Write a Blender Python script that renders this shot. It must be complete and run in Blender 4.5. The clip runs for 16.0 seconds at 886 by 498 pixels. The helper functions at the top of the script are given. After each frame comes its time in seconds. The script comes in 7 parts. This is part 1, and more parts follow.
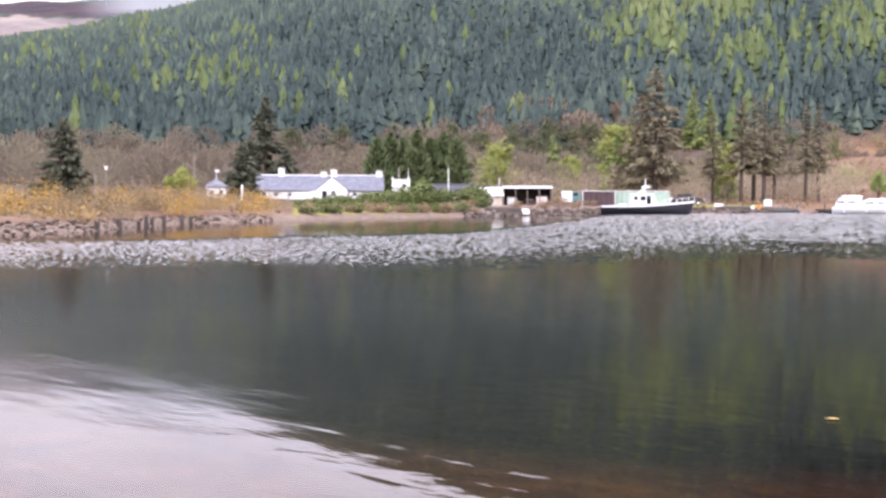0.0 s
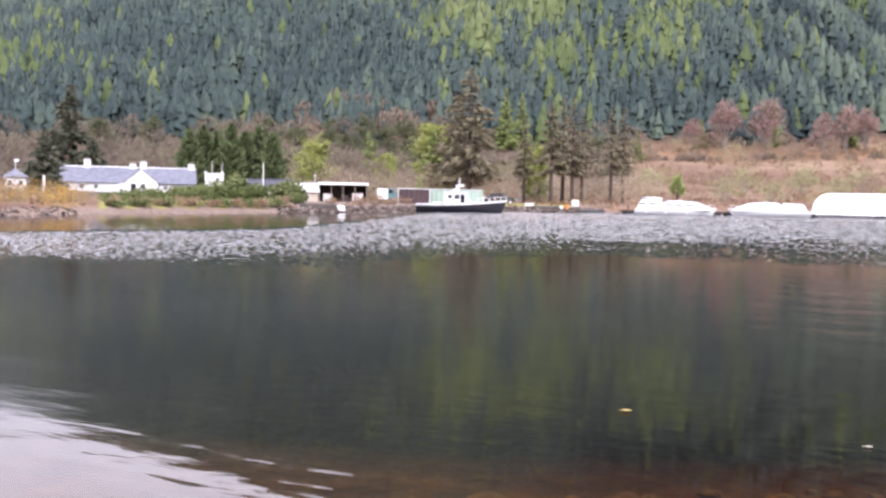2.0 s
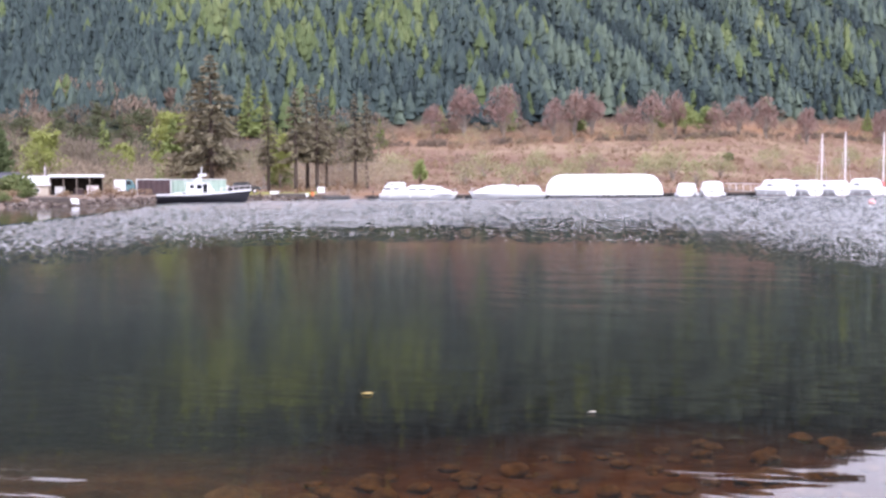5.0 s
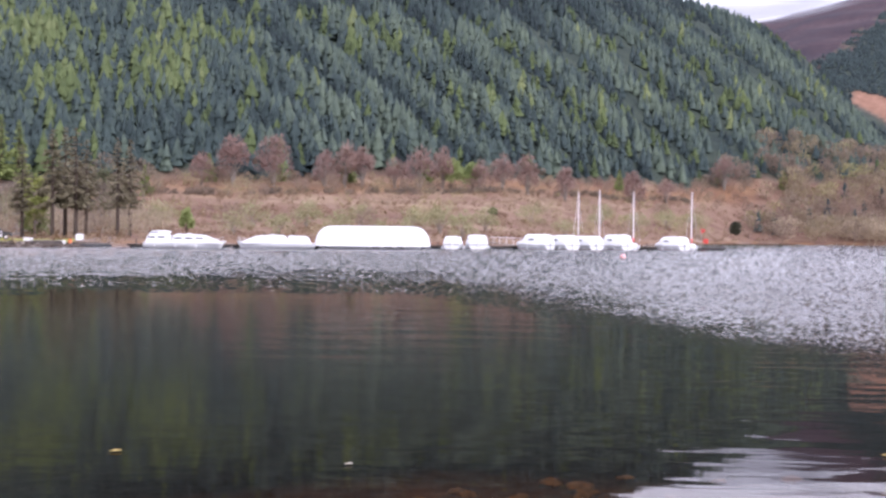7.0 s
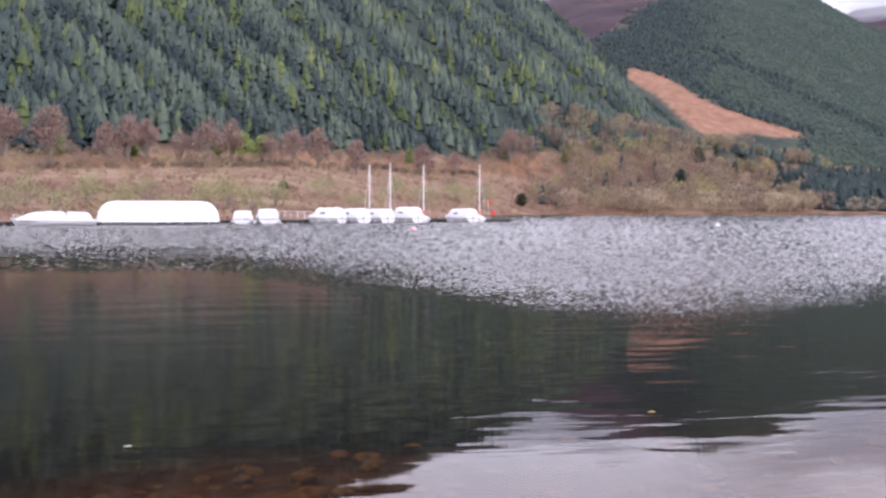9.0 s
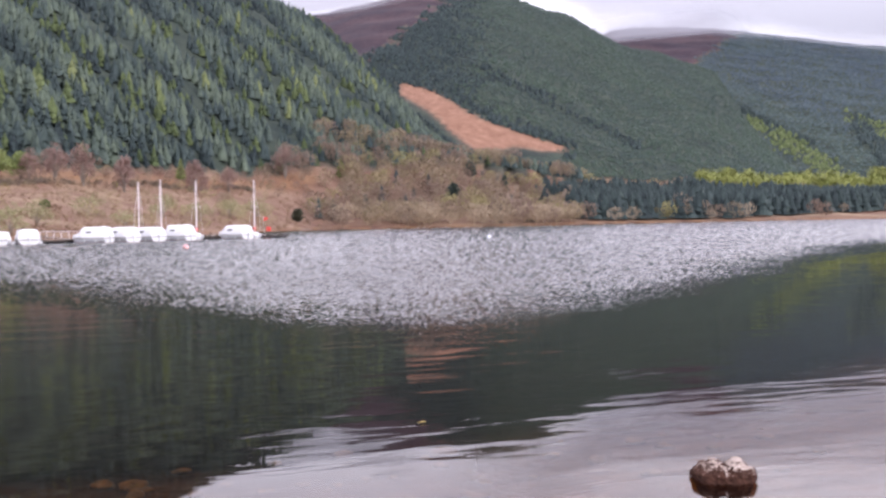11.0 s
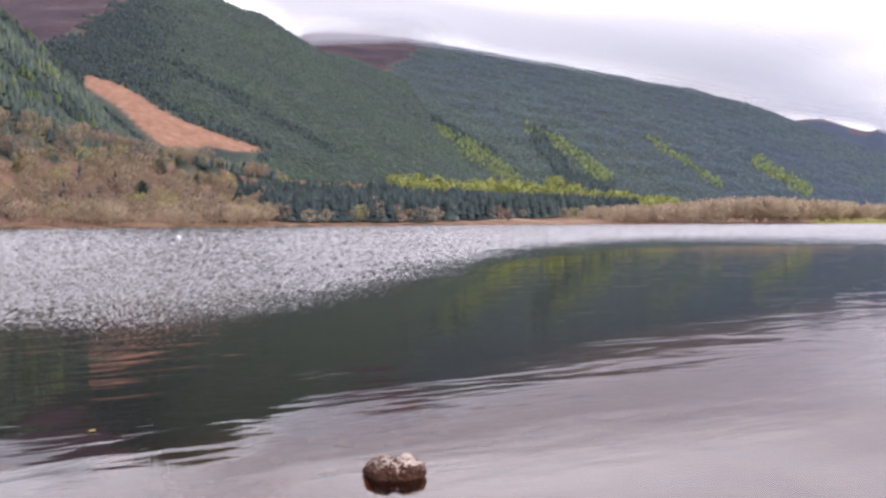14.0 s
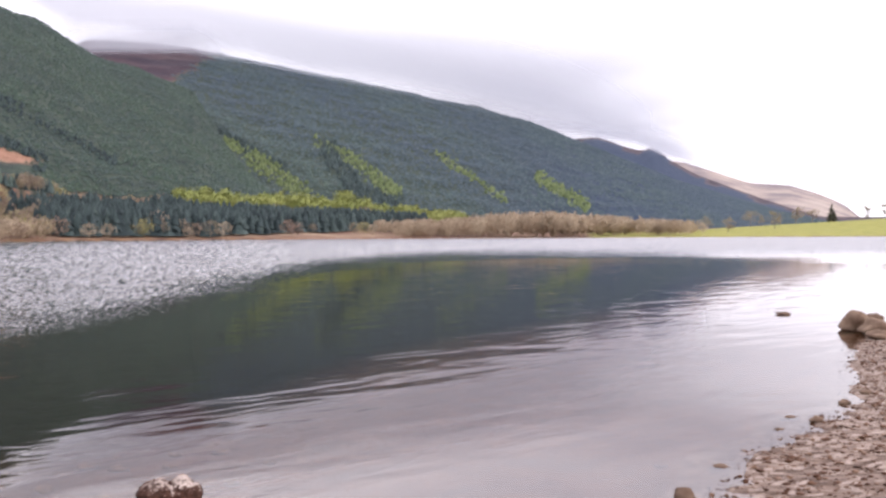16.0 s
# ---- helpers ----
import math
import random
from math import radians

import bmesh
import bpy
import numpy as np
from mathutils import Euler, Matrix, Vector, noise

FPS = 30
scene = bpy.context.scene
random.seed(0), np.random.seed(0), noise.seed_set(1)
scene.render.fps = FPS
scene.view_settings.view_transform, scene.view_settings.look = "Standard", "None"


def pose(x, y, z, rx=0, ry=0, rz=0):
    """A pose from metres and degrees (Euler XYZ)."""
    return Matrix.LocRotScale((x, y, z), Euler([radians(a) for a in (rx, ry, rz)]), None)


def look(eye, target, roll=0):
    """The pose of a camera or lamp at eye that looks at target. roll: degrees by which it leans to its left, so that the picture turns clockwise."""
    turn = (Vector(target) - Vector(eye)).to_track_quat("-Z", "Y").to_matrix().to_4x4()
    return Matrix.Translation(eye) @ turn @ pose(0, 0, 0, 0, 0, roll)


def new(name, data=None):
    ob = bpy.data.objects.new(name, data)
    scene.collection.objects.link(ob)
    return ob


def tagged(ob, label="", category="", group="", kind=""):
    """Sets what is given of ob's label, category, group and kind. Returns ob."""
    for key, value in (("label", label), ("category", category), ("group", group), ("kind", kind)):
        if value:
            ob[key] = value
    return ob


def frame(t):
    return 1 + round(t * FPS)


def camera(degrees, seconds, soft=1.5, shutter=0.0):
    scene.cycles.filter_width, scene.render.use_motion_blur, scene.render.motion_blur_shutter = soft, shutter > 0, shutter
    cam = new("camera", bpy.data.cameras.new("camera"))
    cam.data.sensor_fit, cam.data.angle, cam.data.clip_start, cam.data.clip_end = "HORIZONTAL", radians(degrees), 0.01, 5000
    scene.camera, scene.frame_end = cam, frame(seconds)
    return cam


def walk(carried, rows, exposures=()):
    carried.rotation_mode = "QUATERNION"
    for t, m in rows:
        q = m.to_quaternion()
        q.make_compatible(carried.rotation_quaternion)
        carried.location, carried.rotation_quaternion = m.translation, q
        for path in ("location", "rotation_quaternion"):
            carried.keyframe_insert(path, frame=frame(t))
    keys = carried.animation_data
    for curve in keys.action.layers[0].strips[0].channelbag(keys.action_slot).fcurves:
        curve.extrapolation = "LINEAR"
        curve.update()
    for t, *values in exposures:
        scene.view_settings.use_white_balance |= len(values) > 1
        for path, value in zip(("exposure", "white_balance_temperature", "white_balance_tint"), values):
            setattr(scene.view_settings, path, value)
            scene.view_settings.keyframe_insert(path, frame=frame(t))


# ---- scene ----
EYE = 1.7       # the lens above the water
ARM = 0.4       # the lens ahead of the axis on which the carrier turns
TURNS = [       # seconds, heading to the left of +y, pitch, roll
    (0, 35.13, -2.77, 0.12), (0.5, 32.18, -2.68, 1.26), (1, 29.39, -2.80, 1.02), (1.5, 26.93, -2.67, 0.96), (2, 25.40, -2.84, 1.11),
    (2.5, 22.73, -3.21, 1.41), (3, 19.78, -2.72, 1.10), (5.5, 9.56, -3.54, 0.42), (6, 6.63, -1.79, 1.21), (6.5, 4.44, -1.48, 0.22),
    (7, -0.00, -0.69, 0.69), (7.5, -3.86, -2.09, 0.30), (8, -5.22, -1.53, -1.13), (8.5, -7.89, -1.81, 0.02), (9, -10.96, -2.03, 0.06),
    (9.5, -13.63, -2.19, -0.17), (10, -16.88, -1.78, -0.42), (12.5, -29.10, -1.61, -0.52), (13, -31.13, -1.61, 0.05), (13.5, -34.50, -1.40, -0.21),
    (14, -38.80, -1.41, -0.12), (14.5, -42.30, -1.38, 0.67), (15, -44.36, -1.10, -0.12), (15.5, -46.89, -0.83, 0.17), (16, -49.86, -0.68, -0.23),
]


def heading(yaw):
    a = radians(yaw)
    return Vector((-math.sin(a), math.cos(a), 0))


def stand(t, yaw, pitch, roll):
    eye = heading(yaw) * ARM + Vector((0, 0, EYE))
    p = radians(pitch)
    return t, look(eye, eye + heading(yaw) * math.cos(p) * 10 + Vector((0, 0, math.sin(p) * 10)), roll)


cam = camera(44.5, 16.0, soft=2.7)
walk(cam, [stand(*row) for row in TURNS], [(0.0, 0.46, 6050, 22), (3.0, 0.48, 5950, 22), (5.5, 0.32, 5750, 24), (7.0, 0.06, 5800, 24.5), (10.0, -0.02, 6000, 24), (13.0, -0.01, 6150, 22), (16.0, -0.02, 6250, 20)])

# ---------------------------------------------------------------- world and sun
SUN_YAW, SUN_UP = -146.0, 36.0
world = bpy.data.worlds.new("overcast_sky")
scene.world = world
world.use_nodes = True
wt = world.node_tree
wt.nodes.clear()


def wnode(kind, **values):
    n = wt.nodes.new(kind)
    for key, value in values.items():
        n.inputs[key].default_value = value
    return n


w_out = wnode("ShaderNodeOutputWorld")
w_bg = wnode("ShaderNodeBackground", Strength=1.0)
w_sky = wnode("ShaderNodeTexSky")
w_sky.sky_type, w_sky.sun_disc = "NISHITA", False
w_sky.sun_elevation, w_sky.sun_rotation = radians(SUN_UP), radians(-SUN_YAW)
w_blue = wnode("ShaderNodeVectorMath")
w_blue.operation = "SCALE"
w_blue.inputs["Scale"].default_value = 0.12
w_co = wnode("ShaderNodeTexCoord")
w_map = wnode("ShaderNodeMapping")
w_map.inputs["Scale"].default_value = (1.0, 1.0, 4.5)
w_noise = wnode("ShaderNodeTexNoise", Scale=1.7, Detail=5.0, Roughness=0.5, Distortion=0.3)
w_ramp = wnode("ShaderNodeValToRGB")
w_ramp.color_ramp.elements[0].position, w_ramp.color_ramp.elements[0].color = 0.34, (0.63, 0.62, 0.655, 1)
w_ramp.color_ramp.elements[1].position, w_ramp.color_ramp.elements[1].color = 0.66, (0.99, 0.983, 0.978, 1)
# the cloud is thinner, and so brighter, overhead and towards the veiled sun
w_sep = wnode("ShaderNodeSeparateXYZ")
w_up = wnode("ShaderNodeMapRange")
for key, value in (("From Min", 0.10), ("From Max", 0.23), ("To Min", 0.85), ("To Max", 2.65)):
    w_up.inputs[key].default_value = value
w_dot = wnode("ShaderNodeVectorMath")
w_dot.operation = "DOT_PRODUCT"
w_dot.inputs[1].default_value = heading(-80) * 0.9 + Vector((0, 0, -1.4))
w_side = wnode("ShaderNodeMapRange")
w_side.interpolation_type = "SMOOTHSTEP"
for key, value in (("From Min", 0.60), ("From Max", 0.80), ("To Min", 1.0), ("To Max", 2.6)):
    w_side.inputs[key].default_value = value
w_mul = wnode("ShaderNodeMath")
w_mul.operation = "MULTIPLY"
w_gain = wnode("ShaderNodeVectorMath")
w_gain.operation = "SCALE"
w_mix = wnode("ShaderNodeMix", Factor=0.92)
w_mix.data_type = "RGBA"
link = wt.links.new
link(w_co.outputs["Generated"], w_map.inputs["Vector"])
link(w_map.outputs["Vector"], w_noise.inputs["Vector"])
link(w_noise.outputs["Fac"], w_ramp.inputs["Fac"])
link(w_co.outputs["Generated"], w_sep.inputs[0])
link(w_sep.outputs["Z"], w_up.inputs["Value"])
link(w_co.outputs["Generated"], w_dot.inputs[0])
link(w_dot.outputs["Value"], w_side.inputs["Value"])
link(w_up.outputs["Result"], w_mul.inputs[0])
link(w_side.outputs["Result"], w_mul.inputs[1])
link(w_ramp.outputs["Color"], w_gain.inputs[0])
link(w_mul.outputs[0], w_gain.inputs["Scale"])
link(w_sky.outputs["Color"], w_blue.inputs[0])
link(w_blue.outputs[0], w_mix.inputs["A"])
link(w_gain.outputs[0], w_mix.inputs["B"])
link(w_mix.outputs["Result"], w_bg.inputs["Color"])
link(w_bg.outputs[0], w_out.inputs["Surface"])

sun_data = bpy.data.lights.new("veiled_sun", "SUN")
sun_data.energy, sun_data.angle, sun_data.color = 2.2, radians(12), (1.0, 0.95, 0.88)
sun = new("veiled_sun", sun_data)
sun.matrix_world = look(heading(SUN_YAW) * 100 * math.cos(radians(SUN_UP)) + Vector((0, 0, 100 * math.sin(radians(SUN_UP)))), (0, 0, 0))


# ---------------------------------------------------------------- materials
class Nodes:
    """A small hand for wiring node materials."""

    def __init__(self, name):
        self.mat = bpy.data.materials.new(name)
        self.mat.use_nodes = True
        self.tree = self.mat.node_tree
        self.tree.nodes.clear()
        self.out = self.tree.nodes.new("ShaderNodeOutputMaterial")
        self.co = self.tree.nodes.new("ShaderNodeTexCoord").outputs["Object"]

    def put(self, socket, value):
        if hasattr(value, "is_linked"):
            self.tree.links.new(value, socket)
        elif isinstance(value, (tuple, list)) and len(value) == 3 and socket.type == "RGBA":
            socket.default_value = (*value, 1)
        else:
            socket.default_value = value

    def add(self, kind, out, op=None, **values):
        n = self.tree.nodes.new(kind)
        if op:
            n.operation = op
        for key, value in values.items():
            key = key.replace("_", " ")
            self.put(n.inputs[int(key[1:])] if key[0] == "i" and key[1:].isdigit() else n.inputs[key], value)
        return n.outputs[out]

    def noise(self, scale, detail=3, rough=0.55, vector=None, distortion=0.0):
        return self.add("ShaderNodeTexNoise", "Fac", Vector=vector or self.co, Scale=scale, Detail=detail, Roughness=rough, Distortion=distortion)

    def stretch(self, x, y, z, vector=None):
        return self.add("ShaderNodeMapping", "Vector", Vector=vector or self.co, Scale=(x, y, z))

    def attr(self, name):
        n = self.tree.nodes.new("ShaderNodeAttribute")
        n.attribute_name = name
        return n.outputs["Fac"]

    def island(self):
        return self.tree.nodes.new("ShaderNodeNewGeometry").outputs["Random Per Island"]

    def each(self):
        return self.tree.nodes.new("ShaderNodeObjectInfo").outputs["Random"]

    def math(self, op, a, b=0.0):
        return self.add("ShaderNodeMath", 0, op, i0=a, i1=b)

    def ramp(self, fac, *stops):
        n = self.tree.nodes.new("ShaderNodeValToRGB")
        self.put(n.inputs["Fac"], fac)
        e = n.color_ramp.elements
        while len(e) < len(stops):
            e.new(0.5)
        for k, (p, c) in enumerate(stops):
            e[k].position, e[k].color = p, (*c, 1)
        return n.outputs["Color"]

    def mix(self, fac, a, b, blend="MIX"):
        n = self.tree.nodes.new("ShaderNodeMix")
        n.data_type, n.blend_type = "RGBA", blend
        self.put(n.inputs["Factor"], fac)
        self.put(n.inputs[6], a)
        self.put(n.inputs[7], b)
        return n.outputs[2]

    def bump(self, height, strength=0.5, distance=0.05, normal=None):
        n = self.tree.nodes.new("ShaderNodeBump")
        self.put(n.inputs["Height"], height)
        self.put(n.inputs["Strength"], strength)
        self.put(n.inputs["Distance"], distance)
        if normal is not None:
            self.put(n.inputs["Normal"], normal)
        return n.outputs[0]

    def surface(self, color, rough=0.8, normal=None, metal=0.0, **more):
        n = self.tree.nodes.new("ShaderNodeBsdfPrincipled")
        self.put(n.inputs["Base Color"], color)
        self.put(n.inputs["Roughness"], rough)
        self.put(n.inputs["Metallic"], metal)
        for key, value in more.items():
            self.put(n.inputs[key.replace("_", " ")], value)
        if normal is not None:
            self.put(n.inputs["Normal"], normal)
        self.tree.links.new(n.outputs[0], self.out.inputs["Surface"])
        return self.mat


def plain(name, a, b, scale=3.0, rough=0.6, bump=0.2, metal=0.0, fine=40.0, depth=0.01, **more):
    """Two tones in patches, finer dirt over them, and a fine relief."""
    m = Nodes(name)
    big, small = m.noise(scale, 4), m.noise(fine, 3)
    col = m.mix(m.ramp(big, (0.35, (0, 0, 0)), (0.65, (1, 1, 1))), a, b)
    col = m.mix(m.math("MULTIPLY", small, 0.35), col, tuple(c * 0.55 for c in b), "MIX")
    return m.surface(col, rough, m.bump(m.math("ADD", big, m.math("MULTIPLY", small, 0.5)), bump, depth), metal, **more)


def leafy(name, stops, rough=0.65, jitter=0.35, sheen=0.3, thin=0.0):
    """Foliage: a tone from the tint of each plant or leaf, another for each clump, and patches."""
    m = Nodes(name)
    col = m.ramp(m.attr("tint"), *stops)
    col = m.mix(m.math("MULTIPLY", m.island(), jitter), col, tuple(c * 0.35 for c in stops[0][1]))
    col = m.mix(m.math("MULTIPLY", m.noise(0.9, 2), sheen), col, tuple(min(1, c * 1.5) for c in stops[-1][1]))
    m.surface(col, rough, Specular_IOR_Level=0.25)
    if thin:
        # light passes through the open lattice of twigs
        body = m.out.inputs["Surface"].links[0].from_socket
        through_it = m.add("ShaderNodeBsdfTranslucent", 0, Color=col)
        n = m.tree.nodes.new("ShaderNodeMixShader")
        m.put(n.inputs[0], thin)
        m.put(n.inputs[1], body)
        m.put(n.inputs[2], through_it)
        m.tree.links.new(n.outputs[0], m.out.inputs["Surface"])
    return m.mat


def needled(name, stops, mottle=0.7, scale=1.6):
    """Massed conifers: a tone from each tree's tint, mottled by its sprays of needles."""
    m = Nodes(name)
    spray = m.math("MULTIPLY", m.math("SUBTRACT", m.noise(scale, 4, 0.7), 0.5), mottle)
    shift = m.math("MULTIPLY", m.math("SUBTRACT", m.island(), 0.5), 0.18)
    col = m.ramp(m.math("ADD", m.math("ADD", m.attr("tint"), spray), shift), *stops)
    return m.surface(col, 0.7, m.bump(m.noise(scale * 1.7, 3, 0.7), 0.8, 0.5), Specular_IOR_Level=0.2)


SPRUCE = needled("sitka_spruce_needles", [(0, (0.020, 0.032, 0.034)), (0.5, (0.053, 0.077, 0.072)), (1, (0.114, 0.148, 0.104))])
# needles of the far hill, with some blue distance haze in their colour
FAR_SPRUCE = leafy("far_spruce_needles_with_haze", [(0, (0.021, 0.033, 0.046)), (0.40, (0.027, 0.043, 0.044)), (0.7, (0.030, 0.052, 0.038)), (1, (0.048, 0.076, 0.045))], jitter=0.15, sheen=0.06)
# the long hill's needles: paler and bluer, distance haze painted in
LONG_SPRUCE = leafy("haze_tinted_spruce_needles", [(0, (0.033, 0.053, 0.076)), (0.40, (0.042, 0.066, 0.071)), (0.7, (0.047, 0.074, 0.060)), (1, (0.066, 0.096, 0.062))], jitter=0.15, sheen=0.06)
DARK_NEEDLES = leafy("dark_spruce_needles", [(0, (0.038, 0.042, 0.030)), (1, (0.088, 0.092, 0.060))], jitter=0.2)
HEDGE_NEEDLES = leafy("cypress_scales", [(0, (0.048, 0.072, 0.033)), (1, (0.125, 0.155, 0.068))], jitter=0.2)
PINE_NEEDLES = leafy("old_pine_needles", [(0, (0.072, 0.062, 0.042)), (1, (0.165, 0.142, 0.086))], jitter=0.2)
HILL_PINE = leafy("scots_pine_needles", [(0, (0.040, 0.052, 0.026)), (1, (0.110, 0.120, 0.055))], jitter=0.2)
MAUVE_TWIGS = leafy("mauve_birch_twigs", [(0, (0.150, 0.086, 0.082)), (0.5, (0.225, 0.142, 0.126)), (1, (0.300, 0.215, 0.170))], jitter=0.15)
LARCH = needled("spring_larch_needles", [(0, (0.056, 0.080, 0.036)), (0.55, (0.112, 0.146, 0.056)), (1, (0.185, 0.215, 0.092))], 0.6)
YOUNG_LEAF = leafy("young_birch_leaves", [(0, (0.165, 0.200, 0.045)), (1, (0.285, 0.300, 0.090))], jitter=0.2)
TWIGS = leafy("bare_birch_twigs", [(0, (0.225, 0.140, 0.138)), (0.35, (0.255, 0.185, 0.160)), (0.65, (0.310, 0.240, 0.155)), (1, (0.335, 0.310, 0.140))], jitter=0.12, thin=0.45)
BARE_WOOD = leafy("bare_alder_twigs", [(0, (0.125, 0.090, 0.084)), (0.5, (0.185, 0.145, 0.118)), (1, (0.235, 0.215, 0.130))], jitter=0.12, thin=0.45)
WILLOW_TWIGS = leafy("bare_willow_twigs", [(0, (0.310, 0.230, 0.160)), (1, (0.450, 0.362, 0.255))], jitter=0.12, thin=0.45)
MOOR_LEAF = leafy("green_sallow_leaves", [(0, (0.140, 0.200, 0.060)), (1, (0.300, 0.340, 0.130))])
SCRUB_TWIGS = leafy("pinkish_willow_scrub_twigs", [(0, (0.240, 0.172, 0.138)), (0.6, (0.330, 0.258, 0.195)), (1, (0.390, 0.340, 0.215))], jitter=0.12, thin=0.45)
SALLOW_LEAF = leafy("budding_sallow_twigs", [(0, (0.210, 0.195, 0.105)), (1, (0.330, 0.320, 0.165))])
EDGE_LARCH = leafy("bright_young_larch_needles", [(0, (0.110, 0.150, 0.050)), (1, (0.240, 0.280, 0.090))])
GORSE = leafy("gorse_bush", [(0, (0.130, 0.098, 0.062)), (0.40, (0.235, 0.180, 0.120)), (0.70, (0.310, 0.208, 0.085)), (1, (0.490, 0.280, 0.030))], jitter=0.2, sheen=0.12)
SHRUB = leafy("green_shrub_leaves", [(0, (0.035, 0.065, 0.018)), (0.6, (0.095, 0.130, 0.035)), (1, (0.180, 0.185, 0.080))])
HEATH = leafy("dead_bracken_and_moor_grass", [(0, (0.150, 0.074, 0.046)), (0.5, (0.205, 0.130, 0.085)), (1, (0.270, 0.205, 0.120))], jitter=0.15)
BARK = plain("brown_bark", (0.095, 0.062, 0.042), (0.165, 0.115, 0.080), 1.5, 0.9, 0.8, fine=12, depth=0.05)
PINE_BARK = plain("dark_pine_bark", (0.042, 0.030, 0.024), (0.085, 0.060, 0.046), 1.5, 0.9, 0.8, fine=12, depth=0.05)
PALE_BARK = plain("grey_birch_bark", (0.180, 0.150, 0.125), (0.300, 0.260, 0.220), 1.5, 0.9, 0.6, fine=12, depth=0.04)


def ground_material():
    m = Nodes("shore_moor_and_hillside")
    big, mid, small = m.noise(0.012, 5), m.noise(0.12, 5, 0.65), m.noise(2.2, 4, 0.65)
    moor = m.ramp(m.math("ADD", m.math("MULTIPLY", mid, 0.45), m.math("MULTIPLY", m.noise(0.034, 4, 0.6, m.stretch(0.32, 1.0, 1.0)), 0.55)), (0.36, (0.098, 0.050, 0.037)), (0.45, (0.155, 0.088, 0.060)), (0.54, (0.200, 0.130, 0.088)), (0.66, (0.300, 0.222, 0.142)))
    moor = m.mix(m.math("MULTIPLY", m.attr("rusty"), m.ramp(mid, (0.35, (0.4, 0.4, 0.4)), (0.6, (1, 1, 1)))), moor, m.mix(small, (0.150, 0.070, 0.038), (0.270, 0.150, 0.060)))
    moor = m.mix(m.attr("litter"), moor, m.ramp(mid, (0.35, (0.075, 0.055, 0.044)), (0.65, (0.135, 0.105, 0.080))))
    heath = m.ramp(m.math("ADD", m.math("MULTIPLY", big, 0.6), m.math("MULTIPLY", mid, 0.4)), (0.40, (0.027, 0.020, 0.030)), (0.52, (0.044, 0.027, 0.034)), (0.64, (0.074, 0.042, 0.047)))
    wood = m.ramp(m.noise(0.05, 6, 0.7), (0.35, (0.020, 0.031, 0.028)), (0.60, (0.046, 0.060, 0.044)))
    # far wooded ground gets the blue of distance haze painted in
    wood = m.mix(m.attr("haze_blue"), wood, m.ramp(m.noise(0.05, 6, 0.7), (0.35, (0.022, 0.034, 0.064)), (0.60, (0.034, 0.048, 0.078))))
    moor = m.mix(m.attr("bleached"), moor, m.ramp(m.noise(0.006, 6, 0.65), (0.38, (0.150, 0.125, 0.130)), (0.55, (0.290, 0.235, 0.205)), (0.68, (0.360, 0.310, 0.260))))
    cut = m.ramp(m.math("ADD", m.math("MULTIPLY", mid, 0.5), m.math("MULTIPLY", small, 0.5)), (0.35, (0.150, 0.074, 0.046)), (0.52, (0.240, 0.128, 0.084)), (0.66, (0.320, 0.195, 0.135)))
    grass = m.ramp(mid, (0.30, (0.165, 0.165, 0.036)), (0.60, (0.260, 0.250, 0.062)))
    stones = m.tree.nodes.new("ShaderNodeTexVoronoi")
    m.put(stones.inputs["Vector"], m.co)
    m.put(stones.inputs["Scale"], 14.0)
    shingle = m.ramp(m.add("ShaderNodeSeparateColor", 0, Color=stones.outputs["Color"]), (0.0, (0.090, 0.058, 0.042)), (0.5, (0.180, 0.128, 0.100)), (1.0, (0.310, 0.245, 0.205)))
    bed = m.ramp(m.math("ADD", m.math("MULTIPLY", mid, 0.35), m.math("MULTIPLY", small, 0.65)), (0.35, (0.085, 0.042, 0.018)), (0.52, (0.190, 0.098, 0.042)), (0.66, (0.300, 0.175, 0.080)))
    # light lost in deeper water, painted on the bed as near-black
    depth_shade = m.ramp(small, (0.30, (0.006, 0.005, 0.004)), (0.70, (0.014, 0.011, 0.007)))
    col = moor
    for cover, name in ((heath, "heather"), (wood, "forest"), (cut, "felled"), (grass, "pasture"), (shingle, "shingle"), (bed, "lake_bed"), (depth_shade, "depth_shade")):
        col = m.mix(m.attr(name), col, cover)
    relief = m.math("ADD", m.math("MULTIPLY", mid, 6.0), small)
    return m.surface(col, 0.92, m.bump(relief, 0.6, 0.35), Specular_IOR_Level=0.2)


